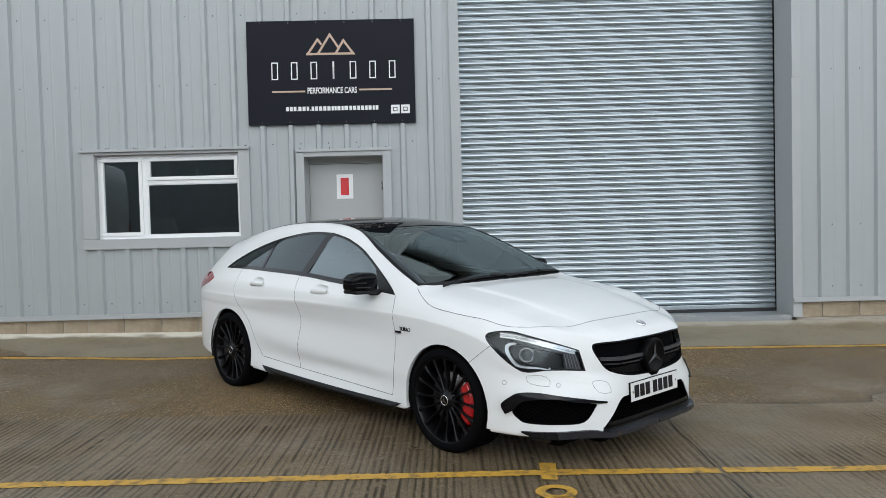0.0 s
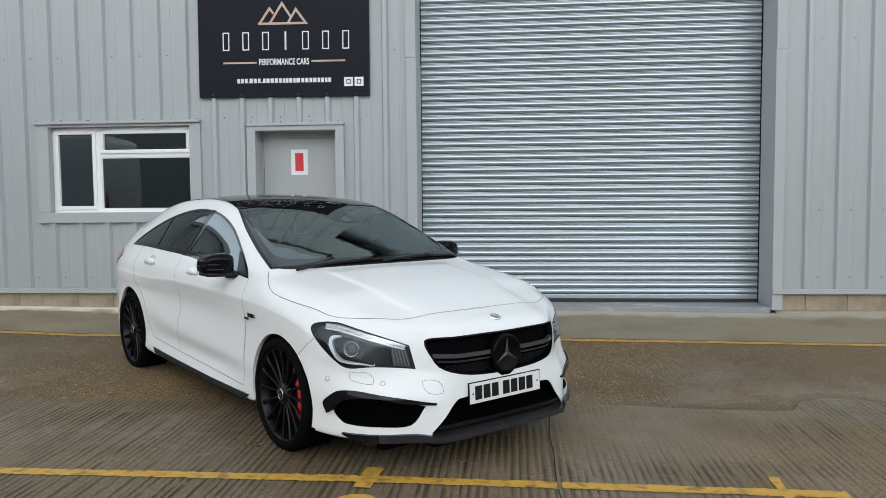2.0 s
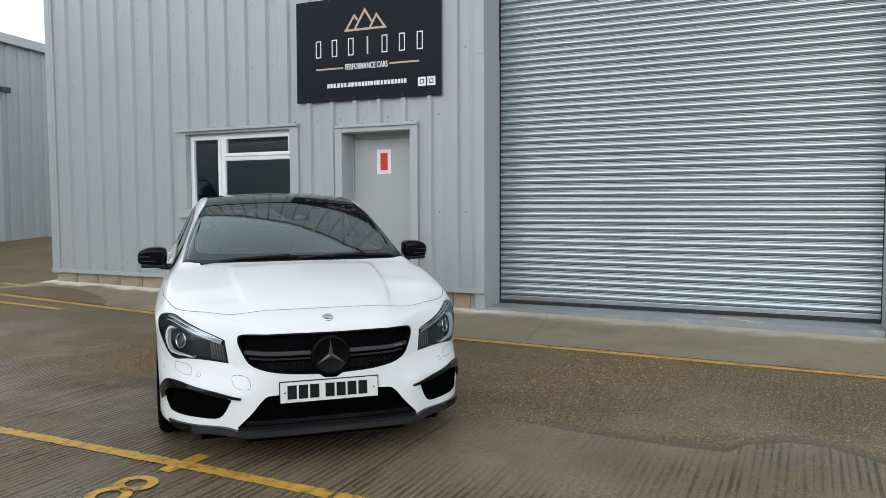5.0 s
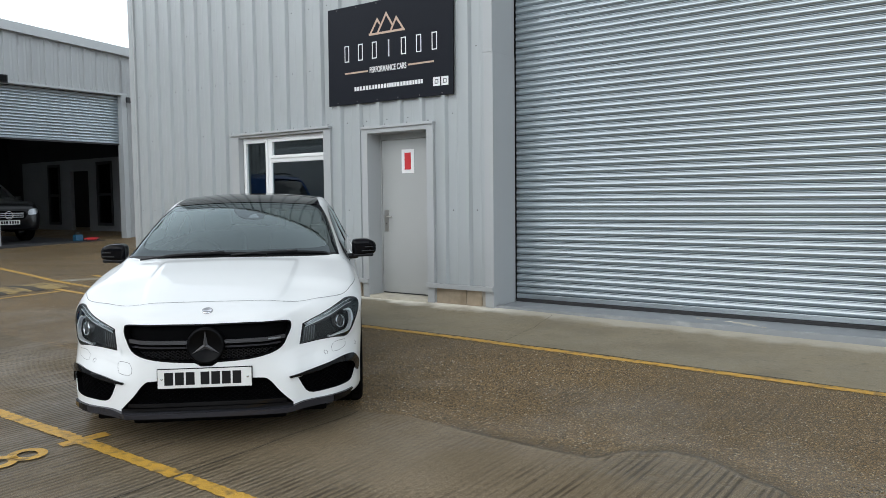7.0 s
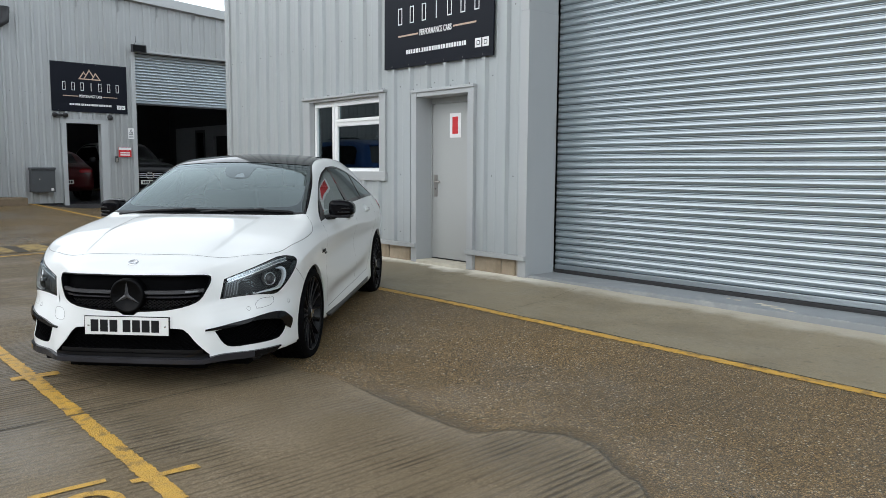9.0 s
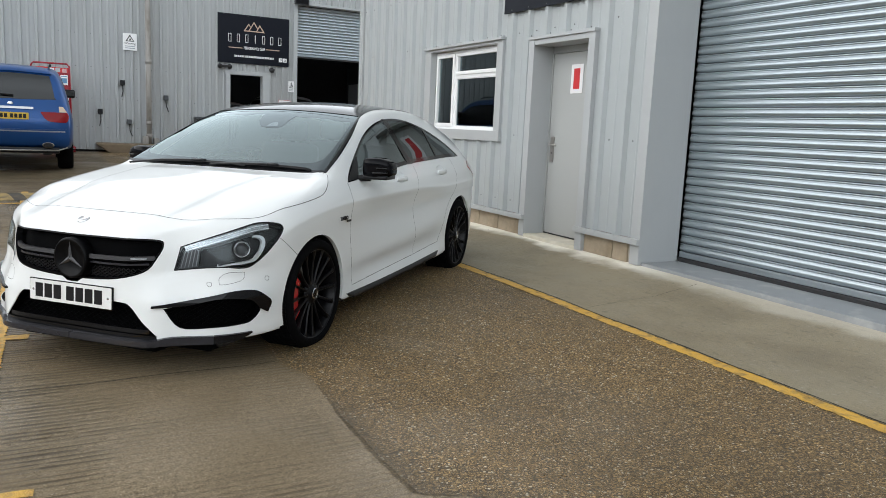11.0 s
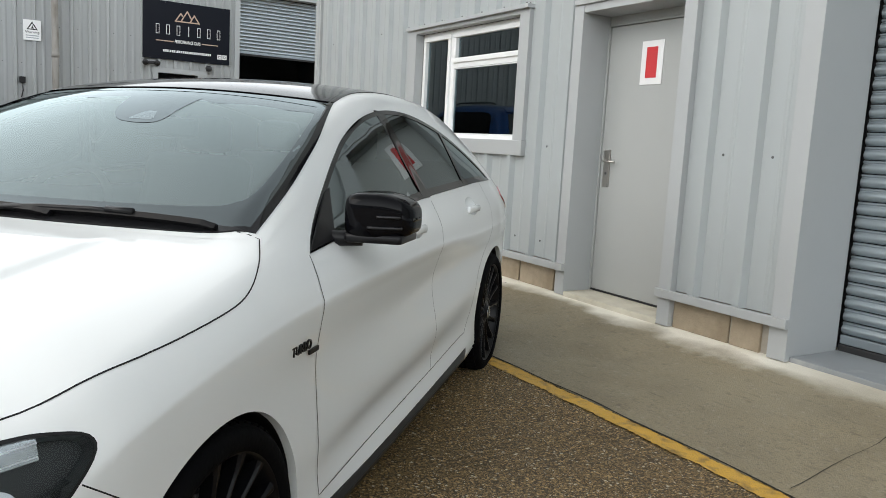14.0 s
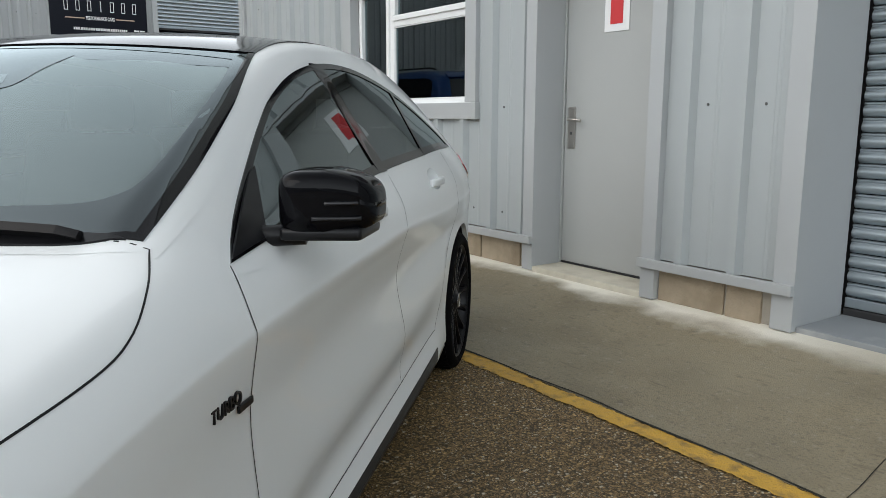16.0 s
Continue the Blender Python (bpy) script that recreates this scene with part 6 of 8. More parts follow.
# wipers on the screen: a spoilered blade lying along the foot of the glass, held by an arm from its pivot
for y0, y1, x0, x1 in ((-.50, .23, -.312, -.304), (.12, .66, -.307, -.357)):
    spots = []
    for t in np.linspace(0, 1, 16):
        spots.append(on_skin("top", x0 + (x1 - x0) * t - 0.006 * math.sin(math.pi * t), y0 + (y1 - y0) * t))
    bm = bmesh.new()
    prev = None
    for k, (p, nn) in enumerate(spots):
        fwd = nn.cross(Vector((0, 1, 0))).normalized() * -1
        tip = 1.0 if 0 < k < 15 else 0.75
        ring = [bm.verts.new(p + nn * (h * tip) + fwd * f) for h, f in ((0.004, 0.004), (0.004, -0.006), (0.016, -0.010), (0.027, -0.002), (0.020, 0.012))]
        if prev:
            for q in range(5):
                bm.faces.new((prev[q], ring[q], ring[(q + 1) % 5], prev[(q + 1) % 5]))
        else:
            bm.faces.new(ring)
        prev = ring
    bm.faces.new(prev)
    bmesh.ops.recalc_face_normals(bm, faces=bm.faces)
    w = part("wiper", bm, SATINBLACK, car, "black windscreen wiper")
    mid = [spots[k][0] + spots[k][1] * h for k, h in ((8, 0.022), (6, 0.024), (2, 0.022))]
    pivot, pn = on_skin("top", x0 + 0.030, y0 - 0.13)
    part("wiper_arm", tube([*mid, pivot + pn * 0.016], 0.007, 8), SATINBLACK, w, smooth=True)
    part("wiper_joint", tube([spots[7][0] + spots[7][1] * 0.026, spots[9][0] + spots[9][1] * 0.026], 0.009, 8), SATINBLACK, w, smooth=True)
# scuttle panel in front of the screen
patch("scuttle", "top", rounded(both([(-.272, .0), (-.285, .3), (-.335, .62), (-.38, .722, 1), (-.375, .66), (-.335, .36), (-.315, 0)])[:-1], 4), 0.005, SATINBLACK, car, step=0.03)

# cabin
part("floor_pan", block(-3.3, 0.62, -0.70, 0.70, 0.135, 0.30, 0.03), PLASTIC, car)
# black blocks added below the nose to read as its shadow
part("nose_shade", block(0.50, 0.79, -0.43, 0.43, 0.122, 0.20, 0.02), MESH, car)
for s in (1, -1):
    part("nose_shade_wing", block(0.40, 0.67, min(s * 0.432, s * 0.66), max(s * 0.432, s * 0.66), 0.124, 0.20, 0.02), MESH, car)
bm = bmesh.new()
prev = None
for y in np.linspace(-0.72, 0.72, 17):
    ring = [bm.verts.new((x, float(y), z + 0.02 * (1 - (y / 0.72) ** 2))) for x, z in ((-.36, .90), (-.55, .945), (-.80, .95), (-.92, .91), (-.95, .80), (-.88, .55), (-.36, .55))]
    if prev:
        for k in range(7):
            bm.faces.new((prev[k], ring[k], ring[(k + 1) % 7], prev[(k + 1) % 7]))
    prev = ring
bmesh.ops.recalc_face_normals(bm, faces=bm.faces)
part("dashboard", bm, CABIN, car, smooth=True)
part("instrument_hood", block(-.98, -.70, -.53, -.20, .93, 1.0, 0.03), CABIN, car, smooth=True)
wheel_ring = [(-1.02 - 0.07 * math.sin(a), -.365 + .178 * math.cos(a), .90 + .165 * math.sin(a)) for a in (k * math.tau / 36 for k in range(36))]
sw = part("steering_wheel", tube(wheel_ring, 0.016, 10, closed=True), CABIN, car, smooth=True)
part("steering_hub", block(-1.03, -.97, -.43, -.30, .85, .93, 0.02), CABIN, sw, smooth=True)
for a in (0, math.pi, -math.pi / 2):
    part("steering_spoke", tube([(-1.01, -.365, .89), (-1.02 - 0.07 * math.sin(a), -.365 + .178 * math.cos(a), .90 + .165 * math.sin(a))], 0.014, 8), CABIN, sw, smooth=True)


def make_seat(x, y, wd):
    bm = bmesh.new()
    box(bm, x - 0.26, x + 0.26, y - wd / 2, y + wd / 2, 0.38, 0.58, 0.06)
    seat = part("seat", bm, SEATLEATHER, car, smooth=True)
    bm = bmesh.new()
    box(bm, -0.08, 0.08, -wd / 2, wd / 2, 0.0, 0.62, 0.06)
    b = part("seat_back", bm, SEATLEATHER, seat, smooth=True)
    b.matrix_local = pose(x - 0.27, y, 0.50, 0, -18, 0)
    n = 1 if wd < 0.7 else 3
    for k in range(n):
        yy = y + (k - (n - 1) / 2) * 0.42
        h = part("head_restraint", block(x - 0.55, x - 0.44, yy - 0.12, yy + 0.12, 1.10, 1.27, 0.045), SEATLEATHER, seat, smooth=True)
        part("restraint_post", tube([(x - 0.47, yy, 1.02), (x - 0.49, yy, 1.15)], 0.02, 8), SEATLEATHER, seat)


for y in (-.36, .36):
    make_seat(-1.42, y, 0.50)
make_seat(-2.25, 0.0, 1.25)
patch("headliner", "top", inset(ROOF, -0.01), -0.035, HEADLINER, car, step=0.08, lip=0)
p, nn = on_skin("top", -1.05, 0)
pod = rounded([(-1.06, -.10, 1), (-.97, -.078), (-.885, -.04), (-.832, .01), (-.816, .06), (-.816, .12), (-.835, .155), (-.88, .163), (-.95, .16), (-1.06, .17, 1)], 3)
patch("screen_pod", "top", pod, 0.0, FRIT, car, step=0.03, lip=0)
patch("screen_frit", "top", [(-1.028, -.25), (-1.025, 0), (-1.028, .25), (-1.053, .5), (-1.075, .605), (-1.195, .57), (-1.17, .3), (-1.155, 0), (-1.17, -.3), (-1.195, -.57), (-1.075, -.605), (-1.053, -.5)], -0.0004, FRIT, car, step=0.04, lip=0)
patch("pod_window", "top", [(-.838, .045), (-.842, .122), (-.855, .126), (-.908, .098), (-.906, .07), (-.88, .054)], 0.0005, POD_EYE, car, step=0.02, lip=0)
part("rear_view_mirror", block(-1.12, -1.09, -.12, .12, 1.18, 1.25, 0.012), PLASTIC, car)
for s in (1, -1):
    part("door_card", block(-2.55, -.55, min(s * .72, s * .79), max(s * .72, s * .79), .35, .935, 0.02), CABIN, car)

# ---- markings on the yard ----
def ground_shape(name, pts, mat, label, lift=0.006, category="painted mark"):
    """A flat painted shape laid on the ground, its edge slightly worn."""
    bm = bmesh.new()
    vs = [bm.verts.new((x, y, ground_z(x, y) + lift)) for x, y in pts]
    bm.faces.new(vs)
    bmesh.ops.triangulate(bm, faces=bm.faces)
    ob = part(name, bm, mat)
    return tagged(ob, label, category, kind="structure")


def painted_line(a, b, width=0.09, label="worn yellow painted line"):
    a, b = Vector(a), Vector(b)
    n = max(2, int((b - a).length / 0.07))
    d = (b - a).normalized()
    s = Vector((-d.y, d.x))
    bm = bmesh.new()
    prev = None
    for i in range(n + 1):
        p = a.lerp(b, i / n)
        w0 = width / 2 + 0.014 * noise.noise((p.x * 13, p.y * 13, 1))
        w1 = width / 2 + 0.014 * noise.noise((p.x * 13, p.y * 13, 5))
        q = [p + s * w0, p - s * w1]
        row = [bm.verts.new((v.x, v.y, ground_z(v.x, v.y) + 0.0045)) for v in q]
        if prev:
            bm.faces.new((prev[0], prev[1], row[1], row[0]))
        prev = row
    bmesh.ops.recalc_face_normals(bm, faces=bm.faces)
    return tagged(part("bay_line", bm, YELLOW), label, "painted line", kind="structure")


painted_line((0.55, 4.325), (0.525, 4.05), 0.09)
painted_line((2.566, 4.37), (2.552, 4.075), 0.05)


painted_line((-5.83, -4.0), (-5.83, 7.30), 0.07)
painted_line((-6.1, 7.36), (-4.5, 7.40), 0.08)
painted_line((-7.34, 8.63), (-6.28, 8.56), 0.08)
WORNWHITE = material("worn_white_paint", (0.55, 0.53, 0.48), 0.7, scale=14, vary=0.2, stain=0.9, stain_scale=9, stain_colour=(0.16, 0.12, 0.07), stain_lo=0.52)
ground_shape("arrow_mark", [(-6.86, 7.96), (-6.68, 8.10), (-6.64, 8.04), (-6.30, 8.24), (-6.26, 8.17), (-6.60, 7.97), (-6.56, 7.90)], WORNWHITE, "worn white arrow painted on the yard")

# speed ramp: a low hump in yellow and black sections
RAMPBLACK = material("ramp_black", (0.045, 0.038, 0.028), 0.75, scale=12, vary=0.3, stain=0.8, stain_scale=6, stain_colour=(0.12, 0.09, 0.05))
RAMPYELLOW = material("ramp_yellow", (0.34, 0.24, 0.085), 0.75, scale=10, vary=0.3, stain=0.95, stain_scale=7, stain_colour=(0.11, 0.08, 0.045), stain_lo=0.44)
ramp_thing = thing("speed_ramp", "worn speed ramp in yellow and black sections", "speed ramp", kind="structure")
y0, k = 7.40, 0
while y0 > -4:
    y1 = y0 - (0.34 if k % 2 == 0 else 0.16)
    bm = bmesh.new()
    prev = None
    for i in range(9):
        t = i / 8
        x, h = -6.86 + 0.78 * t, 0.032 * math.sin(math.pi * t) ** 0.8 * min(1, (7.42 - y1) / 0.3)
        row = [bm.verts.new((x, y + 0.16 * t, ground_z(x, y + 0.16 * t) + 0.006 + h)) for y in (y0, y1)]
        if prev:
            bm.faces.new((prev[0], prev[1], row[1], row[0]))
        prev = row
    bmesh.ops.recalc_face_normals(bm, faces=bm.faces)
    part("ramp_section", bm, RAMPYELLOW if k % 2 == 0 else RAMPBLACK, ramp_thing, smooth=True)
    y0, k = y1, k + 1


def ring_mark(cx, cy, rx, ry, wd, a0=0.0, a1=360.0):
    bm = bmesh.new()
    prev = None
    n = 40
    for i in range(n + 1):
        a = radians(a0 + (a1 - a0) * i / n)
        row = []
        for k in (-0.5, 0.5):
            x, y = cx + (rx + k * wd) * math.cos(a), cy + (ry + k * wd) * math.sin(a)
            row.append(bm.verts.new((x, y, ground_z(x, y) + 0.0065)))
        if prev:
            bm.faces.new((prev[0], row[0], row[1], prev[1]))
        prev = row
    bmesh.ops.recalc_face_normals(bm, faces=bm.faces)
    return part("numeral_stroke", bm, YELLOW)


eight = thing("bay_numeral", "worn yellow numeral 8 painted on the yard", "painted numeral", kind="structure")
for cy, r in ((3.865, 0.075), (3.70, 0.085)):
    o = ring_mark(0.535, cy, 0.082, r, 0.05)
    o.parent = eight
other = thing("bay_numeral", "worn yellow numeral painted on the yard", "painted numeral", kind="structure")
o = ring_mark(2.67, 3.875, 0.11, 0.105, 0.05)
o.parent = other
o = painted_line((2.445, 3.70), (2.462, 4.0), 0.04)
o.parent = other
for key in ("label", "category", "kind"):
    del o[key]

# the concrete strip is broken away and filled with yard dirt by the corner of the building
corner_pts = [(-6.6, 8.70), (-6.2, 8.76), (-5.6, 8.63), (-5.19, 8.44), (-4.95, 8.35), (-4.75, 8.18), (-4.55, 8.10), (-4.42, 7.95), (-4.35, 7.84), (-4.52, 7.835), (-4.8, 7.82), (-5.3, 7.83), (-6.0, 7.84), (-6.7, 7.86)]
ground_shape("dirt_patch", corner_pts, GROUND, "brown wet dirt where the concrete strip is broken away", 0.0085, "dirt patch")

# joints between the slabs
JOINT = material("joint_dirt", (0.020, 0.018, 0.012), 0.8, scale=20, vary=0.3)


def slab_joint(a, b, width=0.02):
    a, b = Vector(a), Vector(b)
    n = max(2, int((b - a).length / 0.08))
    d = (b - a).normalized()
    s = Vector((-d.y, d.x))
    bm = bmesh.new()
    prev = None
    for i in range(n + 1):
        p = a.lerp(b, i / n) + s * 0.02 * noise.noise(((a + (b - a) * i / n).x * 3, (a + (b - a) * i / n).y * 3, 9))
        w = width * (0.6 + 0.5 * noise.noise((p.x * 7, p.y * 7, 3)))
        row = [bm.verts.new((p.x + s.x * k * w, p.y + s.y * k * w, ground_z(p.x, p.y) + (0.0035 if p.y < 7.7 else 0.006))) for k in (0.5, -0.5)]
        if prev:
            bm.faces.new((prev[0], prev[1], row[1], row[0]))
        prev = row
    bmesh.ops.recalc_face_normals(bm, faces=bm.faces)
    return tagged(part("slab_joint", bm, JOINT), "dark dirt-filled joint between concrete slabs", "joint", kind="structure")


slab_joint((1.475, -3), (1.487, 4.11), 0.013)
slab_joint((1.487, 4.22), (1.49, 5.5), 0.013)
slab_joint((-6.8, 7.815), (14, 7.815), 0.02)
slab_joint((-2.3, 7.9), (-2.28, 9.05), 0.010)
slab_joint((1.13, 7.86), (0.97, 9.08), 0.005)
slab_joint((5.3, 7.9), (5.3, 9.1), 0.010)

# flakes of old filler lying on the threshold
chips = random.Random(23)
for cx, cy, r in ((2.73, 9.39, 0.05), (2.82, 9.35, 0.065), (2.93, 9.29, 0.05), (2.99, 9.25, 0.03), (3.07, 9.22, 0.025), (2.50, 9.41, 0.035), (2.40, 9.44, 0.02)):
    turn = [(k + chips.uniform(-0.35, 0.35)) / 11 * math.tau for k in range(11)]
    rim = [(cx + 1.5 * r * q * math.cos(a), cy + 0.75 * r * q * math.sin(a)) for a, q in zip(turn, [chips.uniform(0.45, 1.1) for k in turn])]
    bm = bmesh.new()
    low = [bm.verts.new((x, y, 0.1655)) for x, y in rim]
    hub = bm.verts.new((cx, cy, 0.172))
    for k in range(11):
        bm.faces.new((low[k], low[(k + 1) % 11], hub))
    structure("filler_flake", bm, LIME, "pale flake of old filler on the threshold", "debris")

# ---- the second unit across the yard ----
M2 = Matrix.Translation((-14.75, 0, 0)) @ pose(0, 0, 0, 0, 0, 90)
B2_TOP = 5.45
ribs2 = [-10 + 0.3335 * k for k in range(80)]


def roof_z(u):
    return 5.66 - 0.062 * (u - 10.6) if u > 0 else 5.66 + 0.062 * 10.6 + 0.062 * u


far_pieces = [(-12, 8.64, 0.42, B2_TOP - 0.2), (8.64, 9.50, 2.40, B2_TOP - 0.2), (9.50, 10.37, 0.42, B2_TOP - 0.2), (10.37, 13.68, 4.32, B2_TOP - 0.2), (13.68, 17.0, 0.42, B2_TOP - 0.2)]
far_pieces += [(-12 + k, -11 + k, B2_TOP - 0.2, roof_z(-11.5 + k) - 0.02) for k in range(29)]
wall_far = cladding("wall_far", far_pieces, ribs2, y=0.0, mat=CLAD_DULL, m=M2, label="weathered grey ribbed cladding of the far unit", minor=0.016)


def far(name, bm, mat, label, category="wall", smooth=False):
    ob = structure(name, bm, mat, label, category, smooth)
    ob.matrix_world = M2
    return ob


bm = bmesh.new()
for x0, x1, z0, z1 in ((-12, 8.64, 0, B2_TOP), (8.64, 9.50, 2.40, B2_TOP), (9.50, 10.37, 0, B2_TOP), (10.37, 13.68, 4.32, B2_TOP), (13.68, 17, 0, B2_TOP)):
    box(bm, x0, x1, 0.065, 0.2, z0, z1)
far("wall_far_inner", bm, ROOMSHADE, "inner leaf of the far unit in near-black room shade")
far("wall_far_back", block(-12, 17, 14.0, 14.2, 0, 6), ROOMSHADE, "back wall of the far unit in near-black room shade")
far("wall_far_side", block(16.9, 17.1, 0.2, 14.0, 0, 6), ROOMSHADE, "plain side wall of the far unit")
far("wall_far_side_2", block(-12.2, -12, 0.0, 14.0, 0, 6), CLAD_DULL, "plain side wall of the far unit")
# grey concrete made much darker, with the unit's shade in its colour
SHADEFLOOR = material("shade_workshop_floor", (0.035, 0.035, 0.038), 0.5, scale=4, vary=0.2)
far("floor_far", block(-12, 17, 0.02, 14.0, 0.2, 0.375), SHADEFLOOR, "concrete floor of the far unit, darkened for the room's shade", "floor")
for u0, u1 in ((-12, 0), (0, 17)):
    bm = bmesh.new()
    ring = []
    for u in (u0, u1):
        z = roof_z(u)
        ring.append([bm.verts.new(q) for q in ((u, -0.16, z - 0.10), (u, -0.16, z + 0.13), (u, 0.3, z + 0.15), (u, 0.3, z - 0.10))])
    for k in range(4):
        bm.faces.new((ring[0][k], ring[0][(k + 1) % 4], ring[1][(k + 1) % 4], ring[1][k]))
    for r in ring:
        bm.faces.new(r)
    bmesh.ops.recalc_face_normals(bm, faces=bm.faces)
    far("fascia", bm, TRIM, "pale grey metal roof fascia", "trim")
    bm = bmesh.new()
    vv = [bm.verts.new(q) for q in ((u0, 0.28, roof_z(u0) + 0.06), (u1, 0.28, roof_z(u1) + 0.06), (u1, 14.2, roof_z(u1) + 0.06), (u0, 14.2, roof_z(u0) + 0.06))]
    bm.faces.new(vv)
    bmesh.ops.solidify(bm, geom=bm.faces, thickness=0.08)
    far("ceiling_far", bm, CLAD_DULL, "metal sheet roof of the far unit", "roof")


def far_trim(x0, x1, z0, z1, y0=-0.05, y1=0.2):
    return far("door_trim", block(x0, x1, y0, y1, z0, z1, 0.004), TRIM, "folded grey metal flashing", "trim")


far_trim(8.55, 8.66, 0.36, 2.40)
far_trim(9.48, 9.66, 0.36, 2.40)
far_trim(8.53, 9.68, 2.40, 2.50)
far_trim(10.28, 10.39, 0.36, 4.36)
far_trim(13.66, 13.80, 0.36, 4.36)
far_trim(10.26, 13.82, 4.30, 4.36, -0.06)
s2 = make_shutter("roller_shutter", 10.39, 13.66, 2.96, 4.32, "half-raised galvanised steel roller shutter")
s2.matrix_world = M2 @ Matrix.Translation((0, 0.16, 0))
make_signboard(M2 @ Matrix.Translation((9.25, -0.045, 3.287)) @ Matrix.Diagonal((0.915, 1, 0.985, 1)))

BOXGREY = material("dark_grey_box", (0.05, 0.055, 0.06), 0.45, scale=8)
LAMPBODY = material("black_lamp_body", (0.02, 0.02, 0.022), 0.5)


def far_thing(name, label, category, group=""):
    return thing(name, label, category, M2, group)


pb = far_thing("parcel_box", "dark grey metal parcel box on the cladding", "parcel box")
part("body", block(7.77, 8.29, -0.30, -0.03, 0.70, 1.24, 0.01), BOXGREY, pb)
part("lid", block(7.755, 8.305, -0.33, -0.03, 1.24, 1.30, 0.012), BOXGREY, pb)
part("lock", block(7.93, 7.955, -0.306, -0.30, 1.0, 1.03), STEEL, pb)
part("label_bar", block(8.19, 8.25, -0.304, -0.30, 0.74, 0.80), WHITE, pb)
for u0, u1, z0, z1, nm, lab in ((6.15, 6.46, 2.79, 3.18, "warning_sign", "white warning notice with a black triangle"), (10.155, 10.31, 2.05, 2.33, "warning_sign", "small white warning notice with a triangle")):
    w = far_thing(nm, lab, "sign")
    w.matrix_world = M2 @ Matrix.Translation((0, -0.011, 0))
    part("panel", block(u0, u1, -0.040, -0.034, z0, z1, 0.001), WHITE, w)
    cx, wd, hh = (u0 + u1) / 2, (u1 - u0), z1 - z0
    tri = [(cx - wd * 0.32, z0 + hh * 0.52), (cx + wd * 0.32, z0 + hh * 0.52), (cx, z0 + hh * 0.93)]
    part("triangle", flat(tri, -0.0425, 0.002), PLASTIC, w)
    tri = [(cx + (x - cx) * 0.66, z0 + hh * 0.64 + (z - z0 - hh * 0.64) * 0.62) for x, z in tri]
    part("triangle_face", flat(tri, -0.0445, 0.0015), WHITE, w)
    part("triangle_mark", flat([(cx - wd * 0.07, z0 + hh * 0.58), (cx + wd * 0.09, z0 + hh * 0.58), (cx + wd * 0.02, z0 + hh * 0.74)], -0.0465, 0.0015), PLASTIC, w)
    if wd > 0.2:
        text_mesh("lettering", "Warning", 0.07, Matrix.Translation((cx, -0.0415, z0 + hh * 0.40)) @ pose(0, 0, 0, 90, 0, 0), PLASTIC, w, 0.0008, wd * 0.8)
    else:
        part("text_bar", block(cx - wd * 0.35, cx + wd * 0.35, -0.0425, -0.0405, z0 + hh * 0.36, z0 + hh * 0.43), PLASTIC, w)
    for k in range(2):
        part("text_bar", block(cx - wd * 0.36, cx + wd * 0.36, -0.0425, -0.0405, z0 + hh * (0.10 + 0.11 * k), z0 + hh * (0.15 + 0.11 * k)), LAMPSHELL, w)
rs = far_thing("parking_sign", "red and white notice on the cladding", "sign")
rs.matrix_world = M2 @ Matrix.Translation((0, -0.011, 0))
part("panel", block(9.90, 10.22, -0.040, -0.034, 1.58, 1.83, 0.001), RED, rs)
part("header", block(9.905, 10.215, -0.0425, -0.0402, 1.76, 1.825), WHITE, rs)
for k in range(2):
    part("text_bar", block(9.94, 10.18, -0.0425, -0.0402, 1.62 + 0.055 * k, 1.65 + 0.055 * k), WHITE, rs)
ic = far_thing("keypad", "small grey keypad by the door", "keypad")
part("case", block(9.80, 9.88, -0.075, -0.034, 1.44, 1.60, 0.006), BOXGREY, ic)
part("button_field", block(9.815, 9.865, -0.079, -0.0755, 1.46, 1.55), STEEL, ic)
# lamps over door and shutter
fl = far_thing("floodlight", "black floodlight over the shutter", "floodlight")
part("head", block(10.24, 10.62, -0.28, -0.20, 4.27, 4.46, 0.012), LAMPBODY, fl)
part("lens", block(10.27, 10.59, -0.285, -0.281, 4.29, 4.44), GLOSSBLACK, fl)
part("bracket", block(10.40, 10.46, -0.20, -0.03, 4.30, 4.36, 0.004), LAMPBODY, fl)
part("aerial", tube([(10.38, -0.05, 4.44), (10.43, -0.05, 4.58), (10.42, -0.05, 4.70)], 0.008, 6), LAMPBODY, fl)
fl2 = far_thing("floodlight", "small black floodlight at the shutter's side", "floodlight")
part("head", block(13.70, 13.95, -0.25, -0.18, 4.10, 4.24, 0.01), LAMPBODY, fl2)
part("bracket", block(13.80, 13.84, -0.18, -0.05, 4.14, 4.18), LAMPBODY, fl2)
tw = far_thing("twin_spotlight", "twin security spotlight above the door", "spotlight")
part("base", block(8.42, 8.58, -0.09, -0.03, 2.56, 2.62, 0.006), LAMPBODY, tw)
for u in (8.38, 8.62):
    h = part("spot_head", lathe([(0.0, 0.07), (0.045, 0.065), (0.06, 0.0), (0.06, -0.01), (0.0, -0.008)], 20), LAMPBODY, tw, smooth=True)
    h.location, h.rotation_euler = (u, -0.16, 2.58), (radians(25), 0, 0)
cc = far_thing("security_camera", "small black dome camera by the door", "camera")
part("dome", lathe([(0.0, -0.10), (0.05, -0.085), (0.07, -0.04), (0.07, 0.0), (0.0, 0.0)], 24, "Z"), LAMPBODY, cc, smooth=True).location = (9.70, -0.11, 2.60)
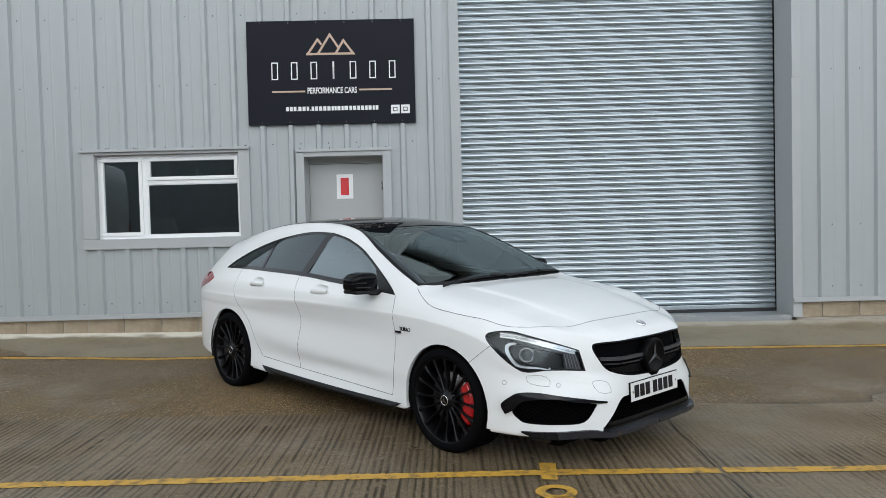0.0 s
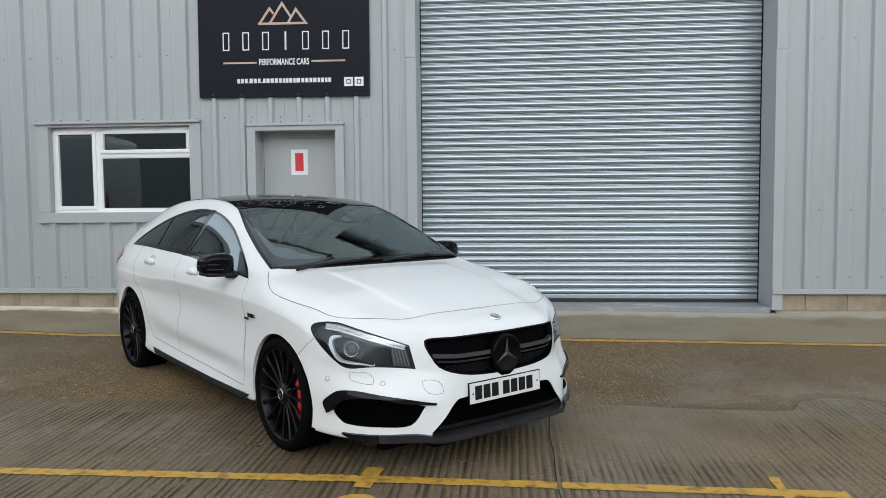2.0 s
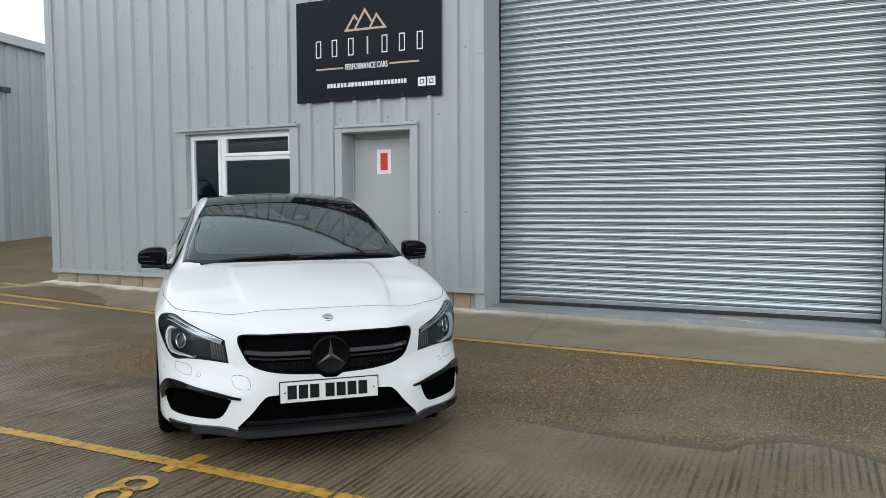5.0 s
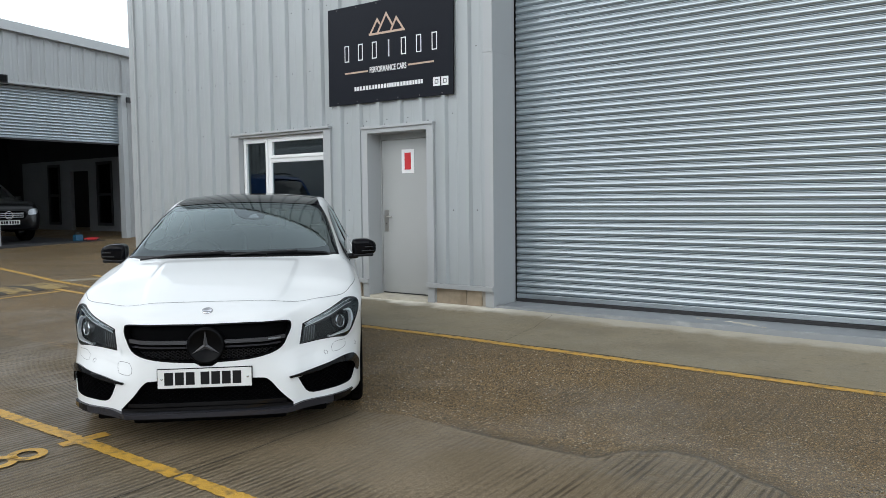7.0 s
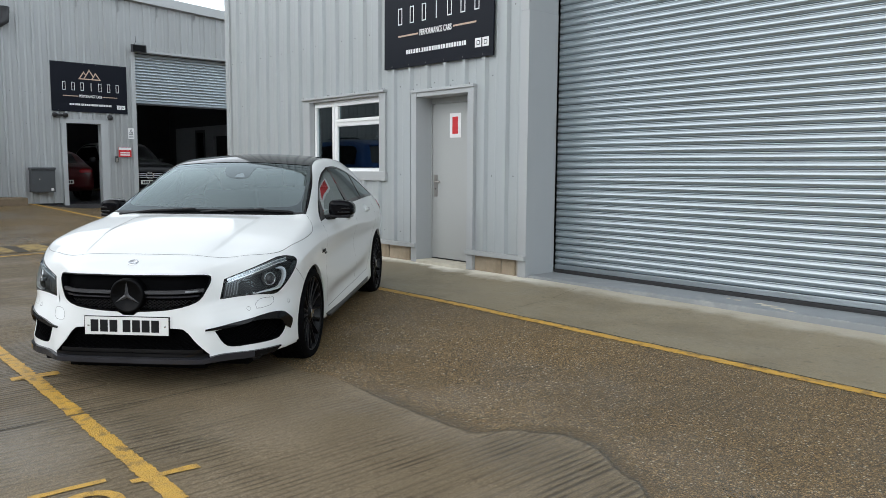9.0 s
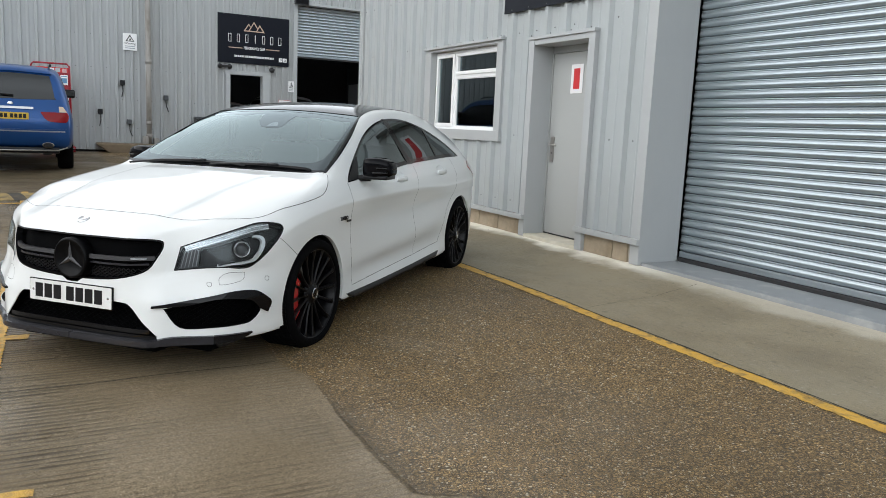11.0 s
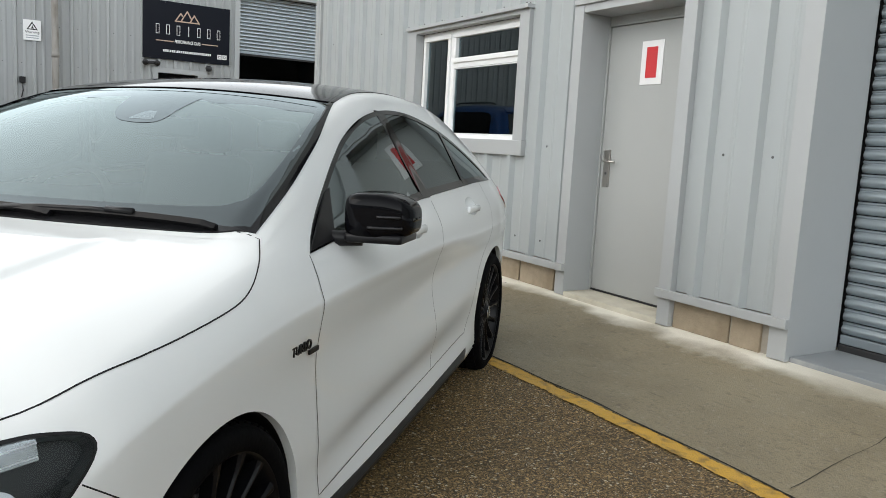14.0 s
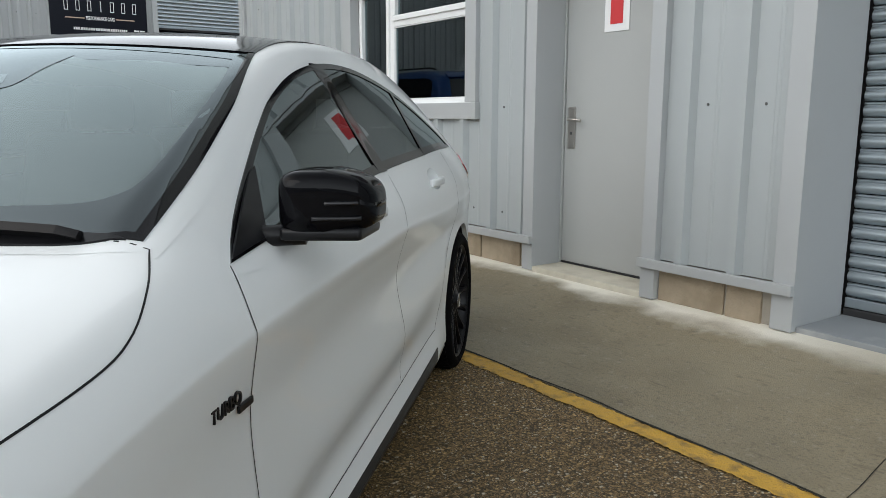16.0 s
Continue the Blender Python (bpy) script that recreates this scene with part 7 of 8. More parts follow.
part("bracket", block(9.66, 9.74, -0.12, -0.03, 2.60, 2.635, 0.004), LAMPBODY, cc)
# rain pipe with its elbow, wall hooks and sockets
PIPE = material("pipe_grey", (0.27, 0.255, 0.235), 0.6, scale=7, vary=0.3, stain=0.8, stain_scale=6, stain_colour=(0.11, 0.085, 0.06), stretch=(1, 1, 0.3))
dp = far_thing("rain_pipe", "weathered grey rain pipe with a black elbow", "pipe")
part("lower_pipe", tube([(6.70, -0.14, 0.55), (6.70, -0.14, 2.0), (6.70, -0.14, 4.2)], 0.062, 18), PIPE, dp, smooth=True)
part("elbow", tube([(6.70, -0.14, 4.18), (6.70, -0.14, 4.36), (6.74, -0.15, 4.46), (6.84, -0.17, 4.53), (7.0, -0.18, 4.57), (7.25, -0.19, 4.60), (7.38, -0.19, 4.68), (7.40, -0.19, 5.0)], 0.10, 18), LAMPBODY, dp, smooth=True)
for z in (0.75, 1.05, 2.5, 4.12):
    part("collar", tube([(6.70, -0.14, z), (6.70, -0.14, z + 0.09)], 0.073, 18), PIPE, dp, smooth=True)
part("foot_box", block(6.55, 6.68, -0.2, -0.04, 0.55, 0.78, 0.01), PIPE, dp)
part("foot_box", block(6.80, 6.92, -0.22, -0.04, 0.55, 0.74, 0.02), PIPE, dp)
for u, z, nm in ((6.12, 2.02, "socket"), (5.62, 1.32, "socket"), (7.10, 1.72, "switch_box"), (6.26, 1.10, "tap"), (6.10, 4.20, "wall_lamp")):
    k = far_thing(nm, {"socket": "small black socket box on the cladding", "switch_box": "small grey isolator switch", "tap": "small wall tap with a hose tail", "wall_lamp": "round dark bulkhead lamp"}[nm], nm.replace("_", " "))
    if nm == "wall_lamp":
        part("bowl", lathe([(0.0, -0.12), (0.08, -0.10), (0.12, -0.04), (0.13, 0.0), (0.0, 0.0)], 24), LAMPBODY, k, smooth=True).location = (u, -0.035, z)
    else:
        part("case", block(u - 0.055, u + 0.055, -0.10, -0.03, z - 0.06, z + 0.06, 0.008), BOXGREY if nm != "socket" else SATINBLACK, k)
        part("tail", tube([(u, -0.06, z - 0.05), (u + 0.01, -0.07, z - 0.2), (u - 0.02 if nm == "socket" else u + 0.06, -0.07, z - 0.34)], 0.012, 6), LAMPBODY, k, smooth=True)
KERBSTONE = material("mossy_concrete", (0.17, 0.125, 0.08), 0.85, scale=9, vary=0.35, bump=0.5, bump_scale=30, stain=0.8, stain_scale=3, stain_colour=(0.055, 0.05, 0.022))
kbm = block(5.50, 7.60, -0.62, -0.01, 0.15, 0.60, 0.04)
for v in kbm.verts:
    if v.co.x < 6 and v.co.z < 0.4:
        v.co.x += 0.55
    v.co.z += 0.008 * math.sin(9 * v.co.x)
far("concrete_kerb", kbm, KERBSTONE, "rough raised concrete kerb at the wall's foot", "kerb")

# inside of the far unit: a pale partition with a dark doorway and two dark-framed lights
PARTITION = material("pale_partition", (0.22, 0.225, 0.23), 0.7, scale=3, vary=0.08, stain=0.3, stain_scale=1.5, stain_colour=(0.25, 0.25, 0.25))
bm = bmesh.new()
for v0, v1, z0, z1 in ((2.55, 3.10, 0.38, 2.82), (3.10, 4.02, 0.38, 0.66), (3.10, 4.02, 2.70, 2.82), (4.02, 4.55, 0.38, 2.82), (4.55, 5.68, 2.45, 2.82), (5.68, 6.35, 0.38, 2.82), (6.35, 7.15, 0.38, 0.66), (6.35, 7.15, 2.70, 2.82), (7.15, 9.0, 0.38, 2.82)):
    box(bm, 15.15, 15.27, v0, v1, z0, z1)
far("wall_inner_room", bm, PARTITION, "pale inner partition wall")
for v0, v1 in ((3.10, 4.02), (6.35, 7.15)):
    dd = thing("window_inside", "dark framed light in the inner partition", "window", M2, kind="structure")
    for a0, a1, z0, z1 in ((v0, v0 + 0.09, 0.66, 2.70), (v1 - 0.09, v1, 0.66, 2.70), (v0 + 0.09, v1 - 0.09, 0.66, 0.75), (v0 + 0.09, v1 - 0.09, 2.61, 2.70), (v0 + 0.09, v1 - 0.09, 1.62, 1.70)):
        part("window_frame", block(15.12, 15.20, a0, a1, z0, z1, 0.004), LAMPBODY, dd)
    part("pane", block(15.155, 15.163, v0 + 0.09, v1 - 0.09, 0.75, 2.61), PANE, dd)
TOOLBLUE = material("blue_tool_paint", (0.02, 0.09, 0.16), 0.4, scale=12, vary=0.1)
tc = thing("tool_case", "small blue tool case on the workshop floor", "tool case", M2 @ Matrix.Translation((12.5, 0.35, 0.376)))
part("body", block(-0.10, 0.10, -0.08, 0.08, 0.0, 0.17, 0.015), TOOLBLUE, tc)
part("handle", tube([(-0.06, 0, 0.165), (-0.05, 0, 0.22), (0.05, 0, 0.22), (0.06, 0, 0.165)], 0.012, 8), LAMPBODY, tc, smooth=True)
tj = thing("trolley_jack", "low red trolley jack on the workshop floor", "jack", M2 @ Matrix.Translation((12.82, 0.30, 0.376)))
for v in (-0.07, 0.07):
    part("side_plate", block(-0.20, 0.20, v - 0.008, v + 0.008, 0.02, 0.075, 0.004), RED, tj)
for u in (-0.17, 0.17):
    part("axle", tube([(u, -0.09, 0.03), (u, 0.0, 0.03), (u, 0.09, 0.03)], 0.029, 14), LAMPBODY, tj, smooth=True)
part("saddle_arm", block(-0.08, 0.18, -0.03, 0.03, 0.05, 0.085, 0.008), RED, tj)


# ---- other parked cars ----
def loft_body(c):
    """A closed car body from curves along its length: top, low, width, shoulder and rail."""
    L = c["length"]
    st = np.concatenate([0.25 * (1 - np.cos(np.linspace(0, math.pi / 2, 14))) ** 1.3, np.arange(0.30, L - 0.33, 0.07), (L - 0.30 * (1 - np.cos(np.linspace(0, math.pi / 2, 14))) ** 1.3)[::-1]])
    bm = bmesh.new()
    for s in (1, -1):
        prev = None
        for x in st:
            W, zb, zt, zs, wr = c["w"](x), c["low"](x), c["top"](x), c["sh"](x), c["rail"](x)
            zr = zt - c["drop"](x)
            zs = min(zs, zr - 0.02)
            pts = [(0, zb), (0.9 * W, zb), (0.98 * W, zb + 0.1), (W, zb + 0.6 * (zs - zb)), (max(0.955 * W, wr + 0.01), zs), (wr, zr), (0.6 * wr, zt - 0.3 * (zt - zr)), (0, zt)]
            t = [0.0]
            for a, b in zip(pts, pts[1:]):
                t.append(t[-1] + math.dist(a, b) ** 0.7 + 1e-4)
            fy, fz = pchip(t, [p[0] for p in pts]), pchip(t, [p[1] for p in pts])
            u = np.concatenate([np.linspace(t[i], t[i + 1], (2, 2, 5, 5, 7, 4, 4)[i], endpoint=False) for i in range(7)] + [[t[-1]]])
            ring = []
            for y, z in zip(fy(u), fz(u)):
                px, pz = float(x), float(z)
                for hx in c["hubs"]:
                    d = math.hypot(px - hx, pz - c["r"])
                    if y > 0.5 and abs(d - c["r"] - 0.05) < 0.035:
                        px, pz = hx + (px - hx) * (c["r"] + 0.05) / d, c["r"] + (pz - c["r"]) * (c["r"] + 0.05) / d
                ring.append(bm.verts.new((px, s * y, pz)))
            if prev:
                for k in range(len(ring) - 1):
                    bm.faces.new((prev[k], prev[k + 1], ring[k + 1], ring[k]))
            else:
                bm.faces.new(ring)
            prev = ring
        bm.faces.new(prev)
    bmesh.ops.remove_doubles(bm, verts=bm.verts, dist=0.0005)
    bmesh.ops.recalc_face_normals(bm, faces=bm.faces)
    bm.normal_update()
    return bm


def dress(bm, c, paint, parent):
    """Makes the body a part and lets panels follow its skin from now on."""
    global whole, skin_faces
    whole = BVHTree.FromBMesh(bm)
    skin_faces = [([v.co.copy() for v in f.verts], [v.normal.copy() for v in f.verts]) for f in bm.faces]
    gone = [f for f in bm.faces if abs(f.calc_center_median().y) > 0.5 and any(math.hypot(f.calc_center_median().x - hx, f.calc_center_median().z - c["r"]) < c["r"] + 0.045 for hx in c["hubs"])]
    bmesh.ops.delete(bm, geom=gone, context="FACES")
    ob = part("body", bm, paint, parent, smooth=True)
    for hx in c["hubs"]:
        for s in (1, -1):
            m = Matrix.Translation((hx, s * (c["w"](hx) - 0.03), c["r"])) @ pose(0, 0, 0, 0, 0, 0 if s > 0 else 180)
            R = c["r"]
            w = part("wheel", lathe([(R * 0.68, 0.0), (R * 0.72, 0.02), (R * 0.93, 0.018), (R, -0.02), (R, -0.20), (R * 0.9, -0.23), (R * 0.68, -0.22)], 48), TYRE, parent, smooth=True)
            w.matrix_local = m
            part("rim", lathe([(0.0, -0.005), (R * 0.2, -0.005), (R * 0.25, -0.03), (R * 0.62, -0.03), (R * 0.66, 0.0), (R * 0.70, 0.004), (R * 0.70, -0.2)], 48), LAMPSHELL, w, smooth=True)
            part("wheel_housing", block(hx - R - 0.03, hx + R + 0.03, min(s * 0.45, s * 0.58), max(s * 0.45, s * 0.58), 0.25, R * 2 + 0.04), PLASTIC, parent)
    return ob


CARGLASS = material("dark_car_glass", (0.010, 0.012, 0.013), 0.05, spec=0.9, vary=0.05)
BLUE = material("blue_car_paint", (0.004, 0.058, 0.215), 0.35, metal=0.45, scale=3, vary=0.05, coat=0.35)
DARKPAINT = material("black_car_paint", (0.006, 0.006, 0.007), 0.3, coat=0.2, spec=0.3, vary=0.05)
# red lowered in tone: the dark unit's shade is part of this colour
REDSHADED = material("red_paint_shaded", (0.05, 0.004, 0.005), 0.35, coat=0.2, spec=0.3, vary=0.05)
YELLOWPLATE = material("plate_yellow", (0.62, 0.40, 0.03), 0.4, vary=0.04)
LAMPRED = material("lamp_red", (0.22, 0.005, 0.008), 0.25, coat=0.1, spec=0.2)
LAMPAMBER = material("lamp_amber", (0.55, 0.42, 0.30), 0.15, coat=1.0)

suv_c = {"length": 4.67, "r": 0.36, "hubs": (0.95, 3.77), "top": knots("0:.88 .03:.98 .08:1.08 .20:1.30 .36:1.62 .5:1.695 .9:1.76 1.6:1.785 2.3:1.765 2.8:1.60 3.3:1.20 3.45:1.14 4.2:1.04 4.5:.95 4.67:.70"),
         "low": knots("0:.50 .1:.42 .5:.36 4.2:.34 4.67:.45"), "w": knots("0:.72 .02:.80 .06:.86 .2:.905 .6:.93 2:.935 4:.93 4.4:.86 4.6:.66 4.67:.4"),
         "sh": knots("0:.80 .08:.99 .3:1.06 1:1.06 3:1.03 4.2:.93 4.67:.6"), "rail": knots("0:.62 .08:.70 .36:.665 1:.675 2.2:.66 3.2:.72 4.2:.70 4.67:.3"), "drop": knots("0:.02 .36:.05 1:.06 2.3:.06 3:.06 3.4:.03 4.67:.03")}
SUV = Matrix.Translation((-8.92, 3.955, ground_z(-9.9, 4.6) - 0.005)) @ pose(0, 0, 0, 0, 0, 180)
suv = thing("suv", "blue metallic off-road estate car seen from behind", "car", SUV)
dress(loft_body(suv_c), suv_c, BLUE, suv)
patch("rear_window", "rear", rounded([(-.62, 1.185), (.0, 1.17), (.62, 1.185), (.645, 1.22), (.585, 1.53), (.52, 1.575), (0, 1.595), (-.52, 1.575), (-.585, 1.53), (-.645, 1.22)], 4), 0.004, CARGLASS, suv, step=0.06, label="dark rear window")
patch("roof_spoiler", "rear", [(-.60, 1.585), (0, 1.61), (.60, 1.585), (.56, 1.665), (0, 1.685), (-.56, 1.665)], 0.03, BLUE, suv, step=0.05, lip=0.04)
for s in (1, -1):
    patch("tail_lamp", "rear", rounded([(s * .43, .975, 1), (s * .48, .89), (s * .54, .835), (s * .65, .815), (s * .80, .81, 1), (s * .835, .85), (s * .845, .92), (s * .83, .97, 1), (s * .65, .975)], 3), 0.008, LAMPRED, suv, step=0.03, label="red tail lamp")
    patch("indicator_lamp", "rear", [(s * .71, .98), (s * .70, 1.07), (s * .765, 1.07), (s * .82, .98)], 0.008, LAMPAMBER, suv, step=0.03)
    tip = part("exhaust_tip", tube([(0.10, 0, 0), (-0.035, 0, 0)], 0.09, 24), STEEL, suv, "oval steel exhaust tip", smooth=True)
    tip.matrix_local = Matrix.Translation((0, s * .53, .44)) @ Matrix.Diagonal((1, 1, 0.5, 1))
    part("exhaust_bore", tube([(0.05, 0, 0), (-0.038, 0, 0)], 0.074, 24), SATINBLACK, tip)
    sd = "left" if s > 0 else "right"
    patch("side_window", sd, rounded([(.55, 1.16, 1), (.65, 1.54), (1.2, 1.60), (2.2, 1.585), (2.75, 1.40), (3.10, 1.14, 1), (2.0, 1.12)], 4), 0.004, GLOSSBLACK, suv, step=0.08)
    dm = part("door_mirror", block(2.62, 2.80, min(s * .84, s * 1.04), max(s * .84, s * 1.04), 1.27, 1.43, 0.04), SATINBLACK, suv, smooth=True)
    part("mirror_glass", block(2.612, 2.622, min(s * .875, s * 1.015), max(s * .875, s * 1.015), 1.30, 1.40, 0.002), CARGLASS, dm)
patch("bumper", "rear", rounded([(-.80, .70, 1), (0, .69), (.80, .70, 1), (.83, .52), (.70, .40), (0, .38), (-.70, .40), (-.83, .52)], 4), 0.03, BLUE, suv, step=0.05, lip=0.05)
patch("bumper_strip", "rear", strip([(y, .665) for y in np.linspace(-.78, .78, 16)], 0.02), 0.034, LAMPSHELL, suv, step=0.05)
part("bumper_skirt", block(0.02, 0.3, -.70, .70, .30, .40, 0.03), SATINBLACK, suv)
part("skid_strip", tube([(0.12, -.82, .40), (0.01, -.68, .355), (-0.01, 0, .345), (0.01, .68, .355), (0.12, .82, .40)], 0.012, 8), STEEL, suv, smooth=True)
patch("tailgate_strip", "rear", strip([(y, 1.025) for y in np.linspace(-.33, .33, 10)], 0.035), 0.02, CHROME, suv, step=0.05, lip=0.02)
pp = part("number_plate", block(-.018, -.006, -.26, .26, .845, .955, 0.002), YELLOWPLATE, suv, "yellow number plate with dark bars")
for i in range(7):
    y = -0.225 + i * 0.062 + (0.02 if i > 3 else 0)
    part("plate_bar", block(-.0195, -.0182, y, y + 0.045, .867, .933), SATINBLACK, pp)
rb = part("tailgate_badge", lathe([(0.0, -0.006), (0.034, -0.005), (0.04, 0.0)], 28, "X"), CHROME, suv, smooth=True)
rb.location = on_skin("rear", 0, 1.09)[0]
part("rear_wiper", tube([(0.13, -.05, 1.23), (0.14, .25, 1.245), (0.14, .48, 1.245)], 0.012, 8), SATINBLACK, suv, smooth=True)
for s in (1, -1):
    part("roof_rail", tube([(.75, s * .60, 1.755), (.9, s * .60, 1.79), (2.0, s * .59, 1.80), (2.2, s * .58, 1.765)], 0.016, 8), SATINBLACK, suv, smooth=True)

# white van beside it, seen only as a reflection in the office window
VANWHITE = material("white_van_paint", (0.72, 0.73, 0.73), 0.35, scale=2, vary=0.03, coat=0.5)
van_c = {"length": 6.1, "r": 0.34, "hubs": (1.25, 5.05), "top": knots("0:1.8 .03:2.4 .1:2.62 .4:2.70 4.3:2.69 4.6:2.60 5.05:2.06 5.45:1.52 5.75:1.30 6.0:1.08 6.1:.80"), "low": knots("0:.45 .3:.38 5.8:.32 6.1:.42"),
         "w": knots("0:.84 .05:.93 .3:.97 5.3:.96 5.75:.88 6.0:.70 6.1:.5"), "sh": knots("0:1.15 .1:1.45 4.6:1.42 5.4:1.18 6.1:.72"), "rail": knots("0:.72 .3:.81 4.4:.80 5.2:.75 5.8:.6 6.1:.35"), "drop": knots("0:.05 .3:.08 4.8:.08 5.4:.04 6.1:.03")}
van = thing("panel_van", "tall white panel van parked beside the blue car", "van", Matrix.Translation((-7.45, 1.2, ground_z(-9.0, 1.5) - 0.005)) @ pose(0, 0, 0, 0, 0, 180))
dress(loft_body(van_c), van_c, VANWHITE, van)
patch("windscreen", "top", rounded([(5.42, -.70, 1), (5.50, 0), (5.42, .70, 1), (4.75, .66, 1), (4.68, 0), (4.75, -.66, 1)], 4), 0.004, GLOSSBLACK, van, step=0.08)
for s in (1, -1):
    sd = "left" if s > 0 else "right"
    patch("cab_window", sd, rounded([(4.25, 1.42, 1), (4.28, 1.96), (4.60, 1.99), (4.90, 1.80), (5.25, 1.40, 1), (4.7, 1.37)], 4), 0.004, GLOSSBLACK, van, step=0.08)
    patch("rub_strip", sd, strip([(x, .72) for x in np.linspace(1.8, 4.5, 12)], 0.09), 0.012, PLASTIC, van, step=0.06, lip=0.012)
    for jx in (2.75, 4.18):
        seam("door_joint", sd, [(jx, .50), (jx - 0.02, 1.40), (jx + 0.02, 2.30)], SATINBLACK, van, 0.008)
    seam("rear_door_joint", "rear", [(s * .02, .60), (s * .02, 2.3)], SATINBLACK, van, 0.006)
    patch("tail_lamp", "rear", [(s * .74, .95), (s * .84, .95), (s * .83, 1.40), (s * .75, 1.40)], 0.006, LAMPRED, van, step=0.05)
    part("door_mirror", block(4.78, 4.92, min(s * .95, s * 1.15), max(s * .95, s * 1.15), 1.38, 1.72, 0.05), PLASTIC, van, smooth=True)
part("bumper", block(-0.06, 0.18, -.86, .86, .42, .62, 0.04), PLASTIC, van)

# dark off-roader nosing out of the far unit's shutter
dark_c = {"length": 4.6, "r": 0.37, "hubs": (0.9, 3.75), "top": knots("0:.70 .04:.92 .12:1.02 .5:1.10 1.25:1.17 1.5:1.32 1.95:1.62 2.4:1.71 3.2:1.71 4.0:1.62 4.3:1.4 4.55:1.0 4.6:.7"), "low": knots("0:.36 .2:.30 4.3:.3 4.6:.45"),
          "w": knots("0:.60 .03:.72 .1:.83 .3:.90 .8:.935 4:.93 4.4:.85 4.6:.6"), "sh": knots("0:.62 .1:.86 .5:.98 1.4:1.06 4:1.08 4.6:.65"), "rail": knots("0:.5 .12:.66 .6:.74 1.3:.76 2:.66 4:.62 4.6:.4"), "drop": knots("0:.02 1:.04 2:.06 4:.06 4.6:.03")}
dark = thing("off_roader", "black off-road car parked inside the dark unit", "car", Matrix.Translation((-15.95, 11.15, 0.376)) @ pose(0, 0, 0, 0, 0, 180))
dress(loft_body(dark_c), dark_c, DARKPAINT, dark)
patch("windscreen", "top", rounded([(1.36, -.66, 1), (1.30, 0), (1.36, .66, 1), (1.9, .58, 1), (1.95, 0), (1.9, -.58, 1)], 4), 0.004, GLOSSBLACK, dark, step=0.08)
patch("grille", "rear", rounded([(-.42, .80), (0, .82), (.42, .80), (.38, .62), (0, .60), (-.38, .62)], 4), 0.006, MESH, dark, step=0.04)
for z in (.66, .71, .76):
    patch("grille_bar", "rear", strip([(y, z) for y in np.linspace(-.37, .37, 9)], 0.018), 0.012, CHROME, dark, step=0.04)
em = part("front_emblem", lathe([(0.085, 0.0), (0.09, -0.012), (0.105, -0.012), (0.11, 0.0)], 36, "X"), CHROME, dark, smooth=True)
em.location = on_skin("rear", 0, .71)[0] + Vector((-0.01, 0, 0))
for s in (1, -1):
    patch("front_lamp", "rear", rounded([(s * .50, .72), (s * .52, .84), (s * .70, .88), (s * .77, .84), (s * .72, .74)], 4), 0.008, LAMPSHELL, dark, step=0.03, label="clear front lamp")
    part("door_mirror", block(1.62, 1.76, min(s * .93, s * 1.08), max(s * .93, s * 1.08), 1.08, 1.22, 0.03), DARKPAINT, dark, smooth=True)
    sd = "left" if s > 0 else "right"
    patch("side_window", sd, rounded([(1.55, 1.14, 1), (2.05, 1.52), (2.5, 1.60), (3.6, 1.57), (4.1, 1.2, 1), (2.8, 1.13)], 4), 0.004, GLOSSBLACK, dark, step=0.1)
pp = part("number_plate", block(-.03, -.015, -.26, .26, .47, .58, 0.002), PLATEWHITE, dark, "white number plate with dark bars")
for i in range(7):
    y = -0.225 + i * 0.062 + (0.02 if i > 3 else 0)
    part("plate_bar", block(-.032, -.0305, y, y + 0.045, .49, .56), SATINBLACK, pp)
# red car behind the small door of the far unit
red_c = {"length": 4.3, "r": 0.32, "hubs": (0.8, 3.4), "top": knots("0:.80 .05:.92 .2:1.0 .45:1.10 .9:1.36 1.4:1.42 2.2:1.40 2.8:1.15 3.1:1.0 4:.85 4.3:.55"), "low": knots("0:.40 .2:.28 4:.22 4.3:.3"),
         "w": knots("0:.66 .05:.78 .2:.86 .7:.89 3.6:.88 4.1:.74 4.3:.4"), "sh": knots("0:.70 .1:.88 1:.93 3:.88 4.3:.5"), "rail": knots("0:.55 .3:.66 1:.58 2.2:.58 3:.68 4.3:.3"), "drop": knots("0:.02 1:.05 2:.05 3:.03 4.3:.02")}
redcar = thing("red_car", "red car parked inside the dark unit", "car", Matrix.Translation((-16.6, 9.05, 0.376)) @ pose(0, 0, 0, 0, 0, 180))
dress(loft_body(red_c), red_c, REDSHADED, redcar)
patch("rear_window", "top", rounded([(.36, -.50, 1), (.33, 0), (.36, .50, 1), (.82, .46, 1), (.85, 0), (.82, -.46, 1)], 4), 0.004, GLOSSBLACK, redcar, step=0.08)
for s in (1, -1):
    patch("tail_lamp", "rear", rounded([(s * .45, .78), (s * .46, .88), (s * .70, .88), (s * .76, .80)], 4), 0.008, LAMPRED, redcar, step=0.04)
pp = part("number_plate", block(-.03, -.015, -.26, .26, .48, .59, 0.002), PLATEWHITE, redcar, "white number plate with dark bars")
for i in range(7):
    y = -0.225 + i * 0.062 + (0.02 if i > 3 else 0)
    part("plate_bar", block(-.032, -.0305, y, y + 0.045, .50, .57), SATINBLACK, pp)

